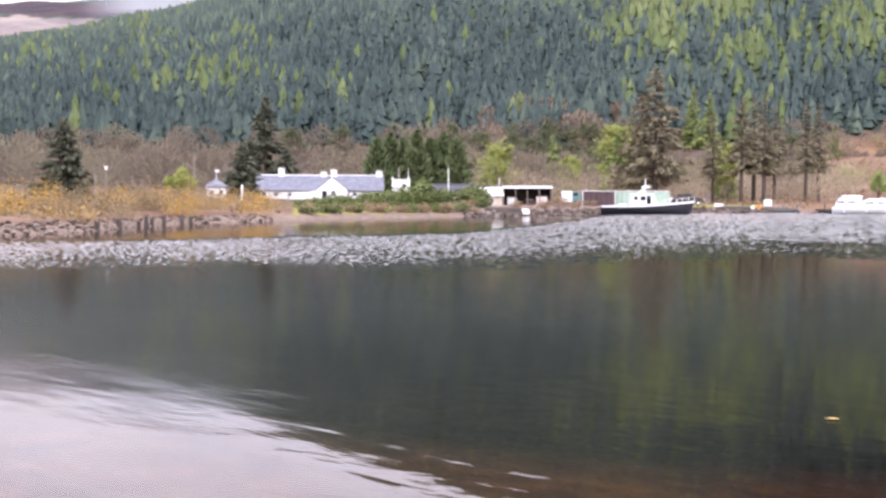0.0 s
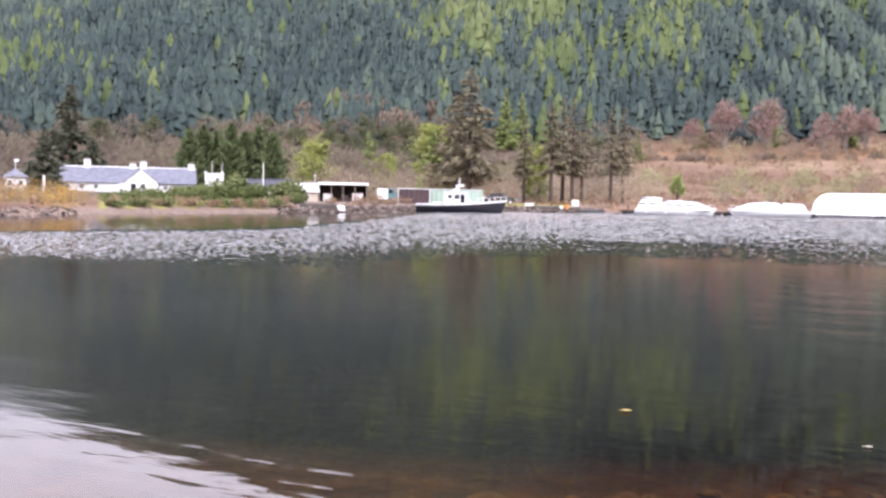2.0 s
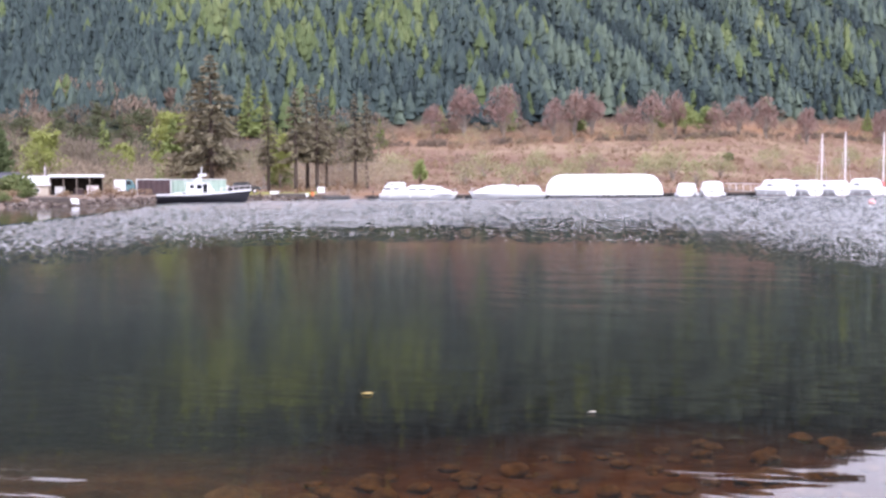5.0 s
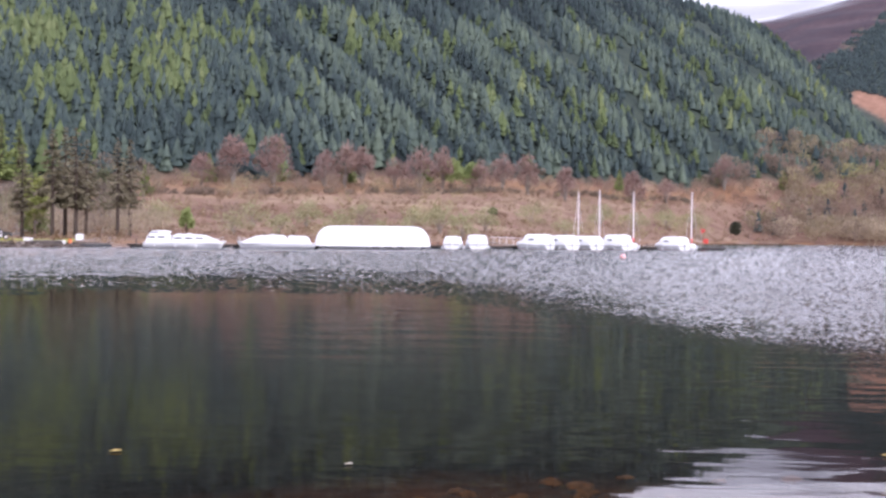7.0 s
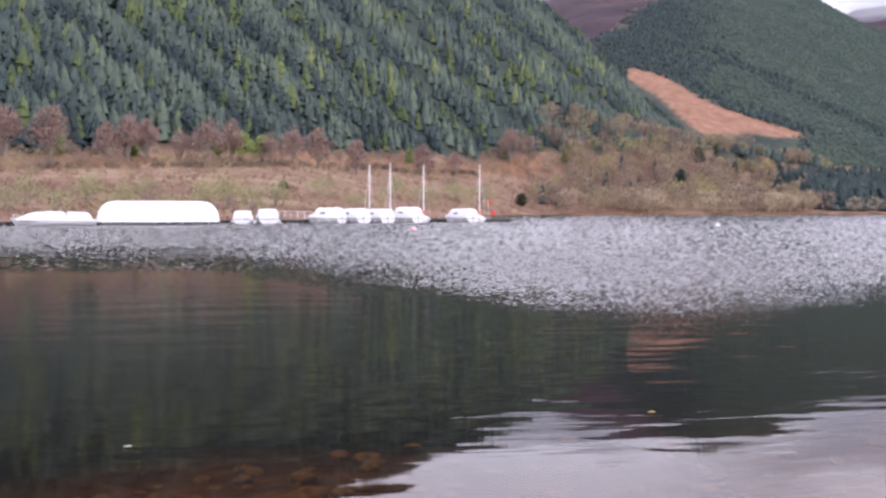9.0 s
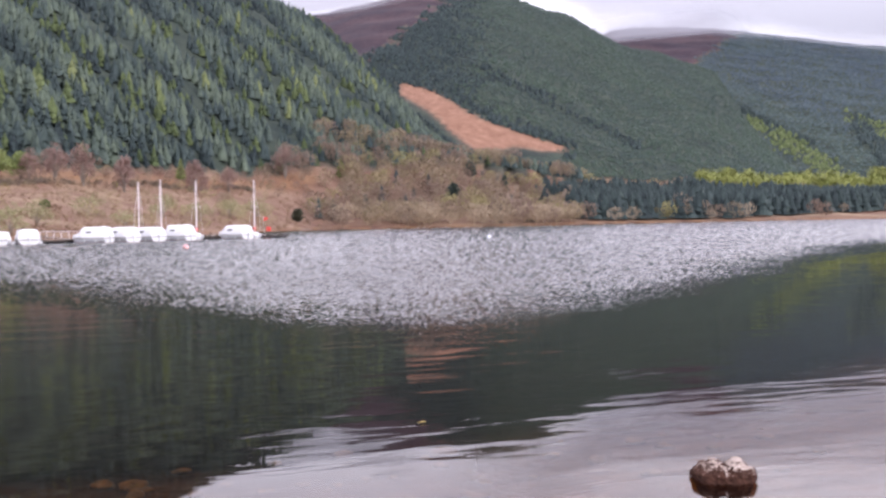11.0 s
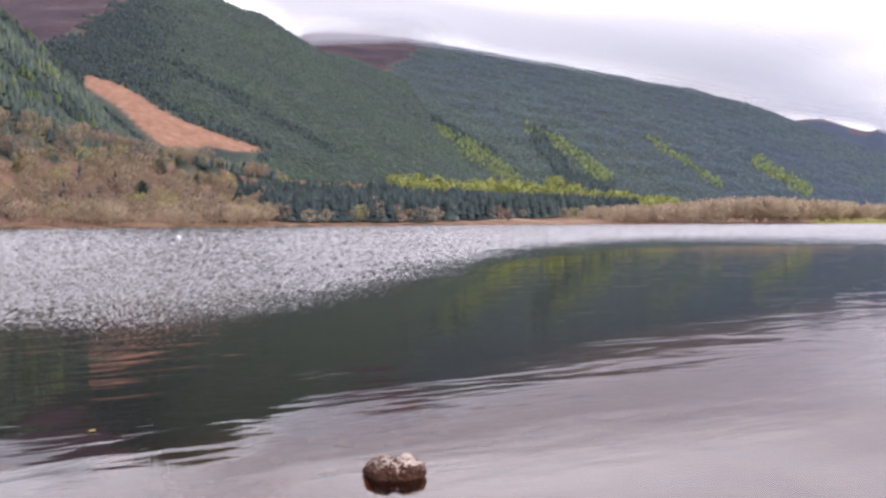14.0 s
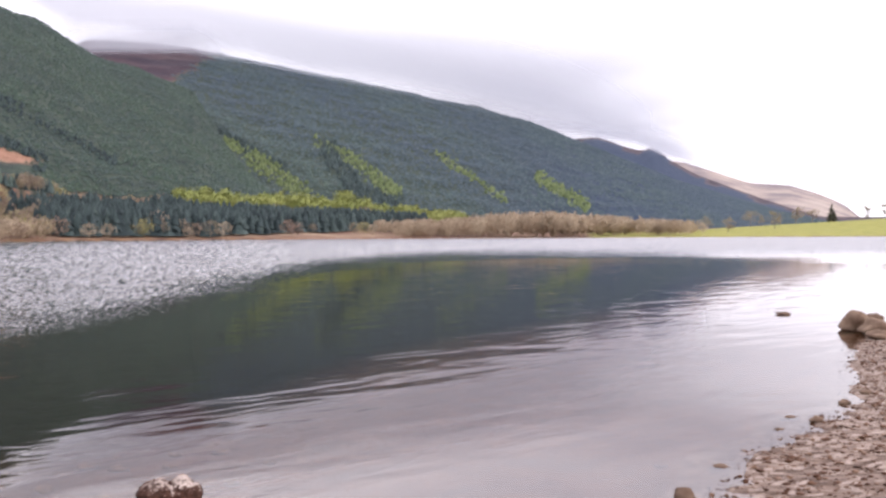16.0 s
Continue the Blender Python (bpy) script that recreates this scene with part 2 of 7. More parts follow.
def water_material():
    """Clear brown lake water: glossy by Fresnel, tinted where one looks down into it; calm and wind-ruffled parts."""
    m = Nodes("peaty_lake_water")
    ruffle = m.attr("ruffle")
    patch = m.noise(0.07, 4, 0.6, m.stretch(1, 1.6, 1))
    wind = m.ramp(m.math("ADD", ruffle, m.math("MULTIPLY", m.math("SUBTRACT", patch, 0.5), 0.7)), (0.12, (0, 0, 0)), (0.85, (1, 1, 1)))
    turned = m.add("ShaderNodeVectorRotate", 0, Vector=m.co, Angle=radians(3))
    swell = m.noise(1.0, 2, 0.4, m.stretch(0.42, 1.25, 1, turned), 0.5)
    lap = m.noise(2.9, 2, 0.5, m.stretch(0.36, 1.3, 1, turned), 0.4)
    height = m.math("MULTIPLY", m.math("ADD", m.math("MULTIPLY", swell, 0.0105), m.math("MULTIPLY", lap, m.attr("lap"))), m.attr("swell"))
    # wavelets of the ruffled water: slopes that change along and across the line of the wind
    gust = m.add("ShaderNodeCombineXYZ", 0, X=m.attr("along"), Y=m.attr("across"), Z=0.0)
    slopes = m.tree.nodes.new("ShaderNodeTexNoise")
    for key, value in (("Vector", gust), ("Scale", 1.0), ("Detail", 2.0), ("Roughness", 0.55), ("Distortion", 0.04)):
        m.put(slopes.inputs[key], value)
    tilt = m.add("ShaderNodeVectorMath", 0, "SUBTRACT", i0=slopes.outputs["Color"], i1=(0.5, 0.5, 0.5))
    tilt = m.add("ShaderNodeVectorMath", 0, "MULTIPLY", i0=tilt, i1=(0.80, 0.80, 0.0))
    tilt = m.add("ShaderNodeVectorMath", 0, "SCALE", i0=tilt, Scale=m.attr("chop"))
    # wave faces that lean to the shore are the ones seen from it
    lean = m.add("ShaderNodeVectorMath", 0, "NORMALIZE", i0=m.co)
    tilt = m.add("ShaderNodeVectorMath", 0, "SUBTRACT", i0=tilt, i1=m.add("ShaderNodeVectorMath", 0, "SCALE", i0=lean, Scale=m.math("ADD", m.attr("lean"), m.math("MULTIPLY", ruffle, 0.036))))
    tilt = m.add("ShaderNodeVectorMath", 0, "SCALE", i0=tilt, Scale=wind)
    normal = m.add("ShaderNodeVectorMath", 0, "NORMALIZE", i0=m.add("ShaderNodeVectorMath", 0, "ADD", i0=m.bump(height, 1.0, 1.0), i1=tilt))
    rough = m.math("ADD", m.attr("blur"), m.math("MULTIPLY", wind, 0.05))
    gloss = m.add("ShaderNodeBsdfGlossy", 0, Color=(0.94, 0.93, 0.93), Roughness=rough, Normal=normal)
    into = m.add("ShaderNodeBsdfTransparent", 0, Color=(0.64, 0.475, 0.285))
    fres = m.add("ShaderNodeFresnel", 0, IOR=1.333, Normal=normal)
    n = m.tree.nodes.new("ShaderNodeMixShader")
    m.put(n.inputs[0], fres)
    m.put(n.inputs[1], into)
    m.put(n.inputs[2], gloss)
    m.tree.links.new(n.outputs[0], m.out.inputs["Surface"])
    return m.mat


GROUND, WATER = ground_material(), water_material()
PEBBLE = plain("grey_brown_pebble", (0.100, 0.052, 0.030), (0.270, 0.172, 0.116), 4.0, 0.85, 0.4, fine=60, Specular_IOR_Level=0.12)
BOULDER = plain("lichened_boulder", (0.070, 0.038, 0.024), (0.290, 0.205, 0.145), 2.2, 0.9, 0.8, fine=25, depth=0.04, Specular_IOR_Level=0.12)
WET_STONE = plain("brown_stone_under_water", (0.105, 0.060, 0.025), (0.330, 0.215, 0.085), 1.6, 0.7, 0.5, fine=20)
WHITE = plain("white_gelcoat", (0.80, 0.80, 0.80), (0.74, 0.74, 0.75), 1.2, 0.35, 0.05)
CANVAS = plain("white_canvas", (0.82, 0.82, 0.82), (0.76, 0.76, 0.77), 2.5, 0.8, 0.5, depth=0.04)
NAVY = plain("dark_blue_hull_paint", (0.008, 0.008, 0.013), (0.016, 0.015, 0.022), 1.5, 0.5, 0.1)
# grey that stands for the shadow line between hull and cover
SHADE_GREY = plain("grey_shade_line", (0.26, 0.25, 0.24), (0.36, 0.34, 0.32), 2.0, 0.6, 0.1)
RED = plain("faded_red_paint", (0.55, 0.045, 0.030), (0.62, 0.080, 0.060), 2.0, 0.6, 0.1)
PINK = plain("sun_faded_pink_plastic", (0.78, 0.36, 0.34), (0.84, 0.48, 0.45), 2.0, 0.5, 0.1)
LIME = plain("white_limewash", (0.78, 0.78, 0.78), (0.70, 0.70, 0.69), 0.8, 0.9, 0.3)
SLATE = plain("blue_grey_slate", (0.120, 0.125, 0.165), (0.190, 0.195, 0.240), 1.5, 0.6, 0.5, fine=9, depth=0.03)
GLASS = plain("dark_window_glass", (0.012, 0.014, 0.018), (0.030, 0.032, 0.036), 1.0, 0.08, 0.02)
WOOD = plain("weathered_grey_wood", (0.140, 0.110, 0.090), (0.230, 0.190, 0.155), 2.0, 0.85, 0.5, fine=14)
DARK_WOOD = plain("dark_wet_wood", (0.035, 0.026, 0.022), (0.070, 0.052, 0.042), 2.0, 0.8, 0.5, fine=14)
STEEL = plain("pale_mast_alloy", (0.72, 0.64, 0.64), (0.80, 0.73, 0.73), 2.0, 0.5, 0.05)
BLACK = plain("black_rubber_and_shadowy_steel", (0.018, 0.018, 0.020), (0.040, 0.038, 0.038), 2.0, 0.7, 0.2)


# ---------------------------------------------------------------- the lie of the land
def table(*pairs):
    """A smooth-ended function of the heading from pairs (heading, value), headings falling."""
    xs, ys = np.array([p[0] for p in pairs][::-1], float), np.array([p[1] for p in pairs][::-1], float)
    return lambda yaw: np.interp(yaw, xs, ys)


FAR_SHORE = table((180, 36), (110, 38), (90, 40), (70, 43), (57.4, 49), (53.3, 54), (51, 62), (48, 69), (44, 75), (38, 86), (32.4, 93), (28.5, 101), (27.2, 112), (24, 119), (20.5, 121), (15, 131), (10.9, 143), (-2.9, 166), (-8, 212), (-12, 290), (-16, 430), (-26, 480), (-35, 600), (-47, 760), (-60, 850), (-72, 900), (-180, 950))
NEAR_SHORE = ((-200, -60), (-60, -9), (-30, 1.5), (-10, 3.2), (0, 3.2), (4, 3.0), (6.93, 3.34), (8.27, 3.76), (9.64, 3.85), (11.37, 4.08), (15.68, 5.69), (19.48, 6.64), (21, 6.9), (24, 6.9), (40, 10), (100, 18), (300, 40), (900, 60), (6000, 200))
# foot radius, height of the foot, crest radius, crest elevation for each hill
HILLS = {
    "near": (table((180, 300), (60, 300), (40, 330), (10, 340), (-3, 380), (-12, 520), (-24, 640), (-32, 760), (-180, 1200)),
             table((180, 6), (57, 11), (40, 15), (10, 17), (-12, 25), (-24, 37), (-30, 30), (-34, -20), (-180, -60)),
             table((180, 900), (-12, 930), (-24, 860), (-32, 950), (-180, 1500)),
             table((180, 3), (80, 5.5), (57.4, 7.1), (52, 8.3), (48, 9.4), (45, 10.7), (43.5, 11.6), (38, 13.6), (35, 14.4), (25, 17.0), (15, 17.2), (10, 17.0), (5, 16.5), (0, 15.7), (-5, 14.7), (-8, 13.9), (-11, 12.6), (-12.8, 11.8), (-16.6, 10.4), (-18.7, 8.8), (-20.4, 6.6), (-22, 4.6), (-24, 2.9), (-28, 2.0), (-34, 0.9), (-40, 0.3), (-180, 0.2))),
    "left": (table((180, 900), (-180, 900)), table((180, 20), (20, 20), (10, -60), (-180, -60)), table((180, 1900), (-180, 1900)),
             table((180, 4), (80, 8), (57, 9.3), (54.5, 9.5), (52, 9.8), (48, 10.2), (44, 10.6), (30, 9), (0, 0), (-180, 0))),
    "felled": (table((180, 820), (-20, 820), (-30, 920), (-45, 1050), (-180, 1100)), table((180, 20), (-20, 46), (-30, 40), (-45, 30), (-50, -60), (-180, -60)), table((180, 1700), (-180, 1700)),
               table((180, 0), (0, 6), (-14, 10.6), (-17, 11.0), (-19, 11.5), (-22, 12.0), (-26, 11.8), (-28, 11.1), (-29.5, 10.6), (-32, 9.1), (-34, 8.6), (-36.9, 7.4), (-38.6, 4.8), (-41, 2.2), (-45, 0.6), (-180, 0.2))),
    "long": (table((180, 1300), (-180, 1300)), table((180, 20), (-30, 36), (-50, 32), (-56, 12), (-60, 8), (-65, 11), (-72, 18), (-180, 10)), table((180, 2600), (-180, 2600)),
             table((180, 0), (-26, 6), (-31.5, 9.75), (-32.8, 9.9), (-36.9, 9.65), (-39.8, 9.1), (-45.8, 8.0), (-51.7, 6.75), (-54.5, 5.95), (-57.6, 4.7), (-62, 2.85), (-67.2, 1.15), (-70, 0.5), (-180, 0.3))),
    "crag": (table((180, 2300), (-180, 2300)), table((180, 20), (-180, 16)), table((180, 3300), (-180, 3300)),
             table((180, 0), (-50, 4.5), (-56, 5.1), (-58, 5.2), (-60.2, 4.45), (-60.7, 4.6), (-61.1, 4.55), (-61.5, 4.1), (-63, 3.2), (-66, 2.0), (-69, 0.9), (-180, 0.3))),
    "moor": (table((180, 3000), (-180, 3000)), table((180, 20), (-180, 16)), table((180, 4200), (-180, 4200)),
             table((180, 0), (-55, 3.9), (-60, 4.1), (-62.5, 3.75), (-65.7, 2.65), (-67.6, 2.5), (-69, 2.05), (-70.2, 1.5), (-71, 0.8), (-74, 0.55), (-180, 0.3))),
}

FLAT_END = table((180, 300), (60, 300), (40, 330), (10, 340), (-3, 380), (-12, 520), (-24, 640), (-30, 920), (-45, 1050), (-55, 1250), (-180, 1300))
FLAT_RISE = table((180, 6), (57, 11), (40, 15), (10, 17), (-12, 25), (-24, 37), (-30, 36), (-38, 28), (-45, 22), (-53, 6), (-57, 3), (-62, 5.5), (-65, 9.5), (-72, 18), (-90, 26), (-180, 10))


def wave(x, y, length, seed):
    """Cheap smooth roughness of the land, in -1 to 1."""
    k = 2 * np.pi / length
    s = np.zeros_like(x)
    for i in range(4):
        a = seed * 1.7 + i * 2.399
        s += np.sin(k * (x * np.cos(a) + y * np.sin(a)) * (1 + 0.37 * i) + seed * 3.1 + i * 1.3)
    return s / 4


def polar(x, y):
    return np.degrees(np.arctan2(-x, y)), np.hypot(x, y)


def inland(x, y):
    """How far a place lies inland of the waterline: past the far shore, and behind the near one."""
    yaw, r = polar(x, y)
    far = r - FAR_SHORE(yaw) - np.minimum(0.012 * r, 1.6) * wave(x, y, 31, 1)
    xs, ys = np.array(NEAR_SHORE, float).T
    near = (np.interp(x, xs, ys) - y) * 0.96 + 0.10 * wave(x, y, 2.3, 2) + 0.05 * wave(x, y, 0.9, 5)
    return far, near


def hill_heights(yaw, r):
    hs = {}
    for name, (foot, low, crest, top) in HILLS.items():
        f, c = foot(yaw), crest(yaw)
        zc = EYE + c * np.tan(np.radians(top(yaw)))
        t = (r - f) / (c - f)
        s = np.clip(t, 0, 1)
        z = low(yaw) + (zc - low(yaw)) * (s * 1.12 - 0.12 * s * s * s)
        z = np.where(t > 1, zc - (r - c) * 0.22, z)
        hs[name] = np.where(t < 0, -50.0, z)
    return hs


def ground_z(x, y):
    x, y = np.asarray(x, float), np.asarray(y, float)
    yaw, r = polar(x, y)
    far, near = inland(x, y)
    # the bed
    bed = -np.minimum(np.maximum(0.085 * np.maximum(-near, 0), 0.02 * np.maximum(-near, 0) ** 1.4), 7.0)
    bed = np.maximum(bed, -np.minimum(0.16 * np.maximum(-far, 0), 7.0))
    # the near bank
    back = 0.085 * np.maximum(near, 0)
    back = np.minimum(back, 1.2 + 0.012 * np.maximum(near, 0))
    # the far bank and the flat land up to the hill's foot
    f, low = FLAT_END(yaw), FLAT_RISE(yaw)
    d = np.maximum(far, 0)
    s = np.clip(d / np.maximum(f - FAR_SHORE(yaw), 30), 0, 1)
    flat = 0.75 * (1 - np.exp(-d / 3.5)) + low * s ** np.interp(yaw, [-30, -27, 15, 23], [1.15, 1.7, 1.7, 4.0])
    hs = hill_heights(yaw, r)
    land = flat
    for h in hs.values():
        land = np.maximum(land, h)
    rough = np.clip((r - 300) / 400, 0, 1)
    land = land + rough * (3.2 * wave(x, y, 140, 3) + 1.3 * np.clip((1150 - r) / 350, 0.12, 1) * wave(x, y, 47, 4)) * np.clip(d / 200, 0, 1) * np.clip((yaw + 60) / 6 + (r > 1400), 0.08, 1) + 0.25 * wave(x, y, 19, 6) * np.clip(d / 25, 0, 1)
    z = np.where(far > 0, land, np.where(near > 0, back, bed))
    return z + np.where(r < 40, 0.012 * wave(x, y, 0.7, 7), 0)


def place(yaw, r, dz=0.0):
    p = heading(yaw) * r
    return Vector((p.x, p.y, float(ground_z(p.x, p.y)) + dz))


def afloat(yaw, r, z=0.0):
    p = heading(yaw) * r
    return Vector((p.x, p.y, z))


def seen_up(yaw, r, z):
    return np.degrees(np.arctan2(z - EYE, r))


def near_line(yaw, up, a, b, half):
    """True within half degrees of the line from a to b, places on a hillside by heading and slope angle."""
    (ax, ay), (bx, by) = a, b
    t = np.clip(((yaw - ax) * (bx - ax) + (up - ay) * (by - ay)) / ((bx - ax) ** 2 + (by - ay) ** 2), 0, 1)
    return np.hypot(yaw - ax - t * (bx - ax), up - ay - t * (by - ay)) < half * (1.1 - 0.2 * t)


def felled_area(yaw, up):
    """The clear-felled strip, from its narrow top down to the broad foot."""
    return (yaw < -20.5) & (yaw > -29.3) & (up < FELLED_TOP(yaw)) & (up > FELLED_FOOT(yaw))


FELLED_TOP = table((-20.6, 7.36), (-22, 7.04), (-23.1, 6.5), (-24.3, 5.7), (-25.5, 5.15), (-27.1, 4.6), (-28.4, 4.1), (-29.3, 3.88))
FELLED_FOOT = table((-20.6, 6.9), (-21.5, 6.35), (-22.4, 5.75), (-23.2, 5.0), (-23.8, 4.4), (-24.4, 3.9), (-25.5, 3.9), (-27.1, 4.0), (-28.1, 3.75), (-29.3, 3.7))


def hill_of(yaw, r):
    hs = hill_heights(yaw, r)
    names = list(hs)
    stack = np.stack([hs[n] for n in names])
    return np.array(names)[stack.argmax(0)], stack.max(0)


def cover_of(x, y, z):
    """What grows where: weights of the ground covers, with painted haze and depth shade."""
    yaw, r = polar(x, y)
    far, near = inland(x, y)
    up = seen_up(yaw, r, z)
    on, top = hill_of(yaw, r)
    on_hill = (far > 0) & (z > 8) & (np.abs(top - z) < 9) & (r > HILLS["near"][0](yaw))
    pasture = (far > 3) & (yaw < -57.5) & (r < 1290)
    on_hill &= ~pasture
    heather = on_hill & (((on == "left") & (up > 8.75 + 0.12 * wave(x, y, 90, 64)) & (up < 9.5 + 0.1 * wave(x, y, 150, 65))) | ((on == "crag") & (up > HILLS["crag"][3](yaw) - 0.18 - 0.15 * wave(x, y, 200, 63))) | ((on == "felled") & (up > 8.3 + 0.62 * (-18.0 - yaw) + 0.6 * wave(x, y, 130, 31) + 0.5 * wave(x, y, 34, 32))) | ((on == "long") & (yaw > -36.2 - 1.6 * (up - 8.2) + 0.6 * wave(x, y, 120, 66) + 0.6 * wave(x, y, 40, 69)) & (up > 7.6 + 0.35 * wave(x, y, 110, 67))))
    cut = np.mean([felled_area(yaw + a, up + b) for a in (-0.2, 0, 0.2) for b in (-0.12, 0, 0.12)], axis=0) * (on_hill & (r < 1500))
    felled = cut > 0.5
    old_cut = on_hill & (on == "left") & (yaw > 51.6 + 0.6 * wave(x, y, 60, 68)) & (up > 7.6) & (up < 8.7 + 0.12 * wave(x, y, 90, 64))
    pasture |= (far > 4) & (far < 30) & (yaw > 18.6) & (yaw < 22.5)
    pasture |= (far > 2.2) & (far < 75) & (yaw > 34.5) & (yaw < 43.0)
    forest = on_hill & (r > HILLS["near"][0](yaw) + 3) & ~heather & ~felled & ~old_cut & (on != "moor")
    return dict(rusty=np.where((yaw < 30) & (yaw > -50) & (far > 0), np.clip(1.2 - far / 9, 0, 1) + (yaw > -16) * np.exp(-(((far / np.maximum(FLAT_END(yaw) - FAR_SHORE(yaw), 1) - 0.88) / 0.09) ** 2)) * (0.75 + 0.5 * wave(x, y, 40, 61)), 0).clip(0, 1), bleached=((on == "moor") & on_hill) | old_cut, haze_blue=np.clip((-50 - yaw) / 8, 0, 1) * (r > 1200), litter=(yaw > 16) & (far > 62), heather=heather, forest=forest, felled=np.maximum(cut, felled), pasture=pasture,
                shingle=((far > -3) & (far < np.where((yaw > 18.6) & (yaw < 22.5), 4.5, np.where((yaw > 17) & (yaw < 34), 26, 2.5))) & (r < 420)) | ((near > -0.5) & (near < 40)),
                # the bed is painted darker with distance from the near shore
                lake_bed=(near < -0.5) & (far < -3), depth_shade=np.clip((-near - np.interp(yaw, [-60, -40, -25, -10, 0, 15, 35], [9.0, 5.2, 3.8, 3.9, 4.7, 3.5, 2.3])) / np.interp(yaw, [-25, 0, 20], [4.5, 3.2, 2.2]), 0, 1) * (far < -4)), on_hill, on


# ---------------------------------------------------------------- meshes in bulk
def bulk(name, verts, tris, material, parent=None, smooth=False, normals=None, **attrs):
    """One mesh object from arrays of places and triangles, with point attributes."""
    me = bpy.data.meshes.new(name)
    verts, tris = np.asarray(verts, np.float32), np.asarray(tris, np.int32)
    me.vertices.add(len(verts))
    me.vertices.foreach_set("co", verts.ravel())
    me.loops.add(tris.size)
    me.loops.foreach_set("vertex_index", tris.ravel())
    me.polygons.add(len(tris))
    me.polygons.foreach_set("loop_start", np.arange(0, tris.size, 3, dtype=np.int32))
    if smooth:
        me.polygons.foreach_set("use_smooth", np.ones(len(tris), bool))
    for key, value in attrs.items():
        me.attributes.new(key, "FLOAT", "POINT").data.foreach_set("value", np.asarray(value, np.float32))
    me.update(calc_edges=True)
    me.validate()
    if normals is not None and len(normals) == len(me.vertices):
        me.normals_split_custom_set_from_vertices(normals)
    me.materials.append(material)
    ob = new(name, me)
    if parent:
        ob.parent = parent
    return ob


class Heap:
    """Gathers verts, triangles and tints."""

    def __init__(self):
        self.v, self.f, self.t, self.n = [], [], [], 0
        self.soft = []

    def add(self, v, f, tint, soft=None):
        v = np.asarray(v, float).reshape(-1, 3)
        self.soft.append(np.zeros((len(v), 3)) if soft is None else soft)
        self.v.append(v)
        self.f.append(np.asarray(f).reshape(-1, 3) + self.n)
        self.t.append(np.broadcast_to(np.asarray(tint, float), (len(v),)))
        self.n += len(v)

    def make(self, name, material, parent=None, smooth=False):
        soft = np.concatenate(self.soft)
        rounded = bool(np.any(soft))
        return bulk(name, np.concatenate(self.v), np.concatenate(self.f), material, parent, smooth or rounded, soft if rounded else None, tint=np.concatenate(self.t))


def star_cones(pos, height, radius, tint, rng, tiers=4, points=10, lift=0.06):
    """Small conifers: tiers of ragged skirts."""
    n = len(pos)
    heap = Heap()
    for k in range(tiers):
        lo = lift + (1 - lift) * k / tiers * 0.92
        hi = min(1.0, lo + (1 - lift) / tiers * 1.75) if k < tiers - 1 else 1.0
        rad = (1 - lo) ** 0.85
        ang = rng.uniform(0, 6.283, (n, 1)) + np.arange(points) * 2 * np.pi / points
        rr = radius[:, None] * rad * np.where(np.arange(points) % 2, 0.55, 1.0) * rng.uniform(0.75, 1.25, (n, points))
        ring = np.stack([pos[:, None, 0] + rr * np.cos(ang), pos[:, None, 1] + rr * np.sin(ang),
                         pos[:, None, 2] + height[:, None] * (lo + rng.uniform(-0.11, 0.06, (n, points)) * (lo > 0.1) + rng.uniform(-0.03, 0.02, (n, points)))], -1)
        apex = pos + np.stack([rng.normal(0, 0.02, n) * height, rng.normal(0, 0.02, n) * height, height * hi], -1)
        v = np.concatenate([apex[:, None], ring], 1)
        i = np.arange(points)
        f = np.stack([np.zeros(points, int), 1 + i, 1 + (i + 1) % points], -1)
        heap.add(v, (np.arange(n)[:, None, None] * (points + 1) + f), np.repeat(np.clip(tint + rng.normal(0, 0.05, n), 0, 1), points + 1))
    return heap


def leaves(heap, centres, size, rng, tint, droop=None, slim=0.5, outward=None):
    """Rhombic leaves or sprays at the centres; droop gives the way that they point."""
    m = len(centres)
    size = np.broadcast_to(size, (m,))
    d = rng.normal(size=(m, 3)) if droop is None else droop + rng.normal(0, 0.35, (m, 3))
    d /= np.linalg.norm(d, axis=1, keepdims=True) + 1e-9
    s = np.cross(d, rng.normal(size=(m, 3)) if outward is None else outward + rng.normal(0, 0.4, (m, 3)))
    s /= np.linalg.norm(s, axis=1, keepdims=True) + 1e-9
    a, b = d * size[:, None], s * size[:, None] * slim
    soft = None
    if outward is not None:
        # faces look out of the crown, and are shaded mostly by its roundness
        face = np.cross(b, a)
        side = np.sign((face * outward).sum(1, keepdims=True) + 1e-12)
        b = b * side
        soft = 0.35 * side * face / (np.linalg.norm(face, axis=1, keepdims=True) + 1e-9) + outward + np.array([0, 0, 0.25])
        soft = np.repeat(soft / np.linalg.norm(soft, axis=1, keepdims=True), 4, axis=0)
    v = np.stack([centres - a, centres + b, centres + a, centres - b], 1)
    f = np.arange(m)[:, None, None] * 4 + np.array([[0, 1, 2], [0, 2, 3]])
    heap.add(v, f, np.repeat(np.broadcast_to(tint, (m,)), 4), soft)


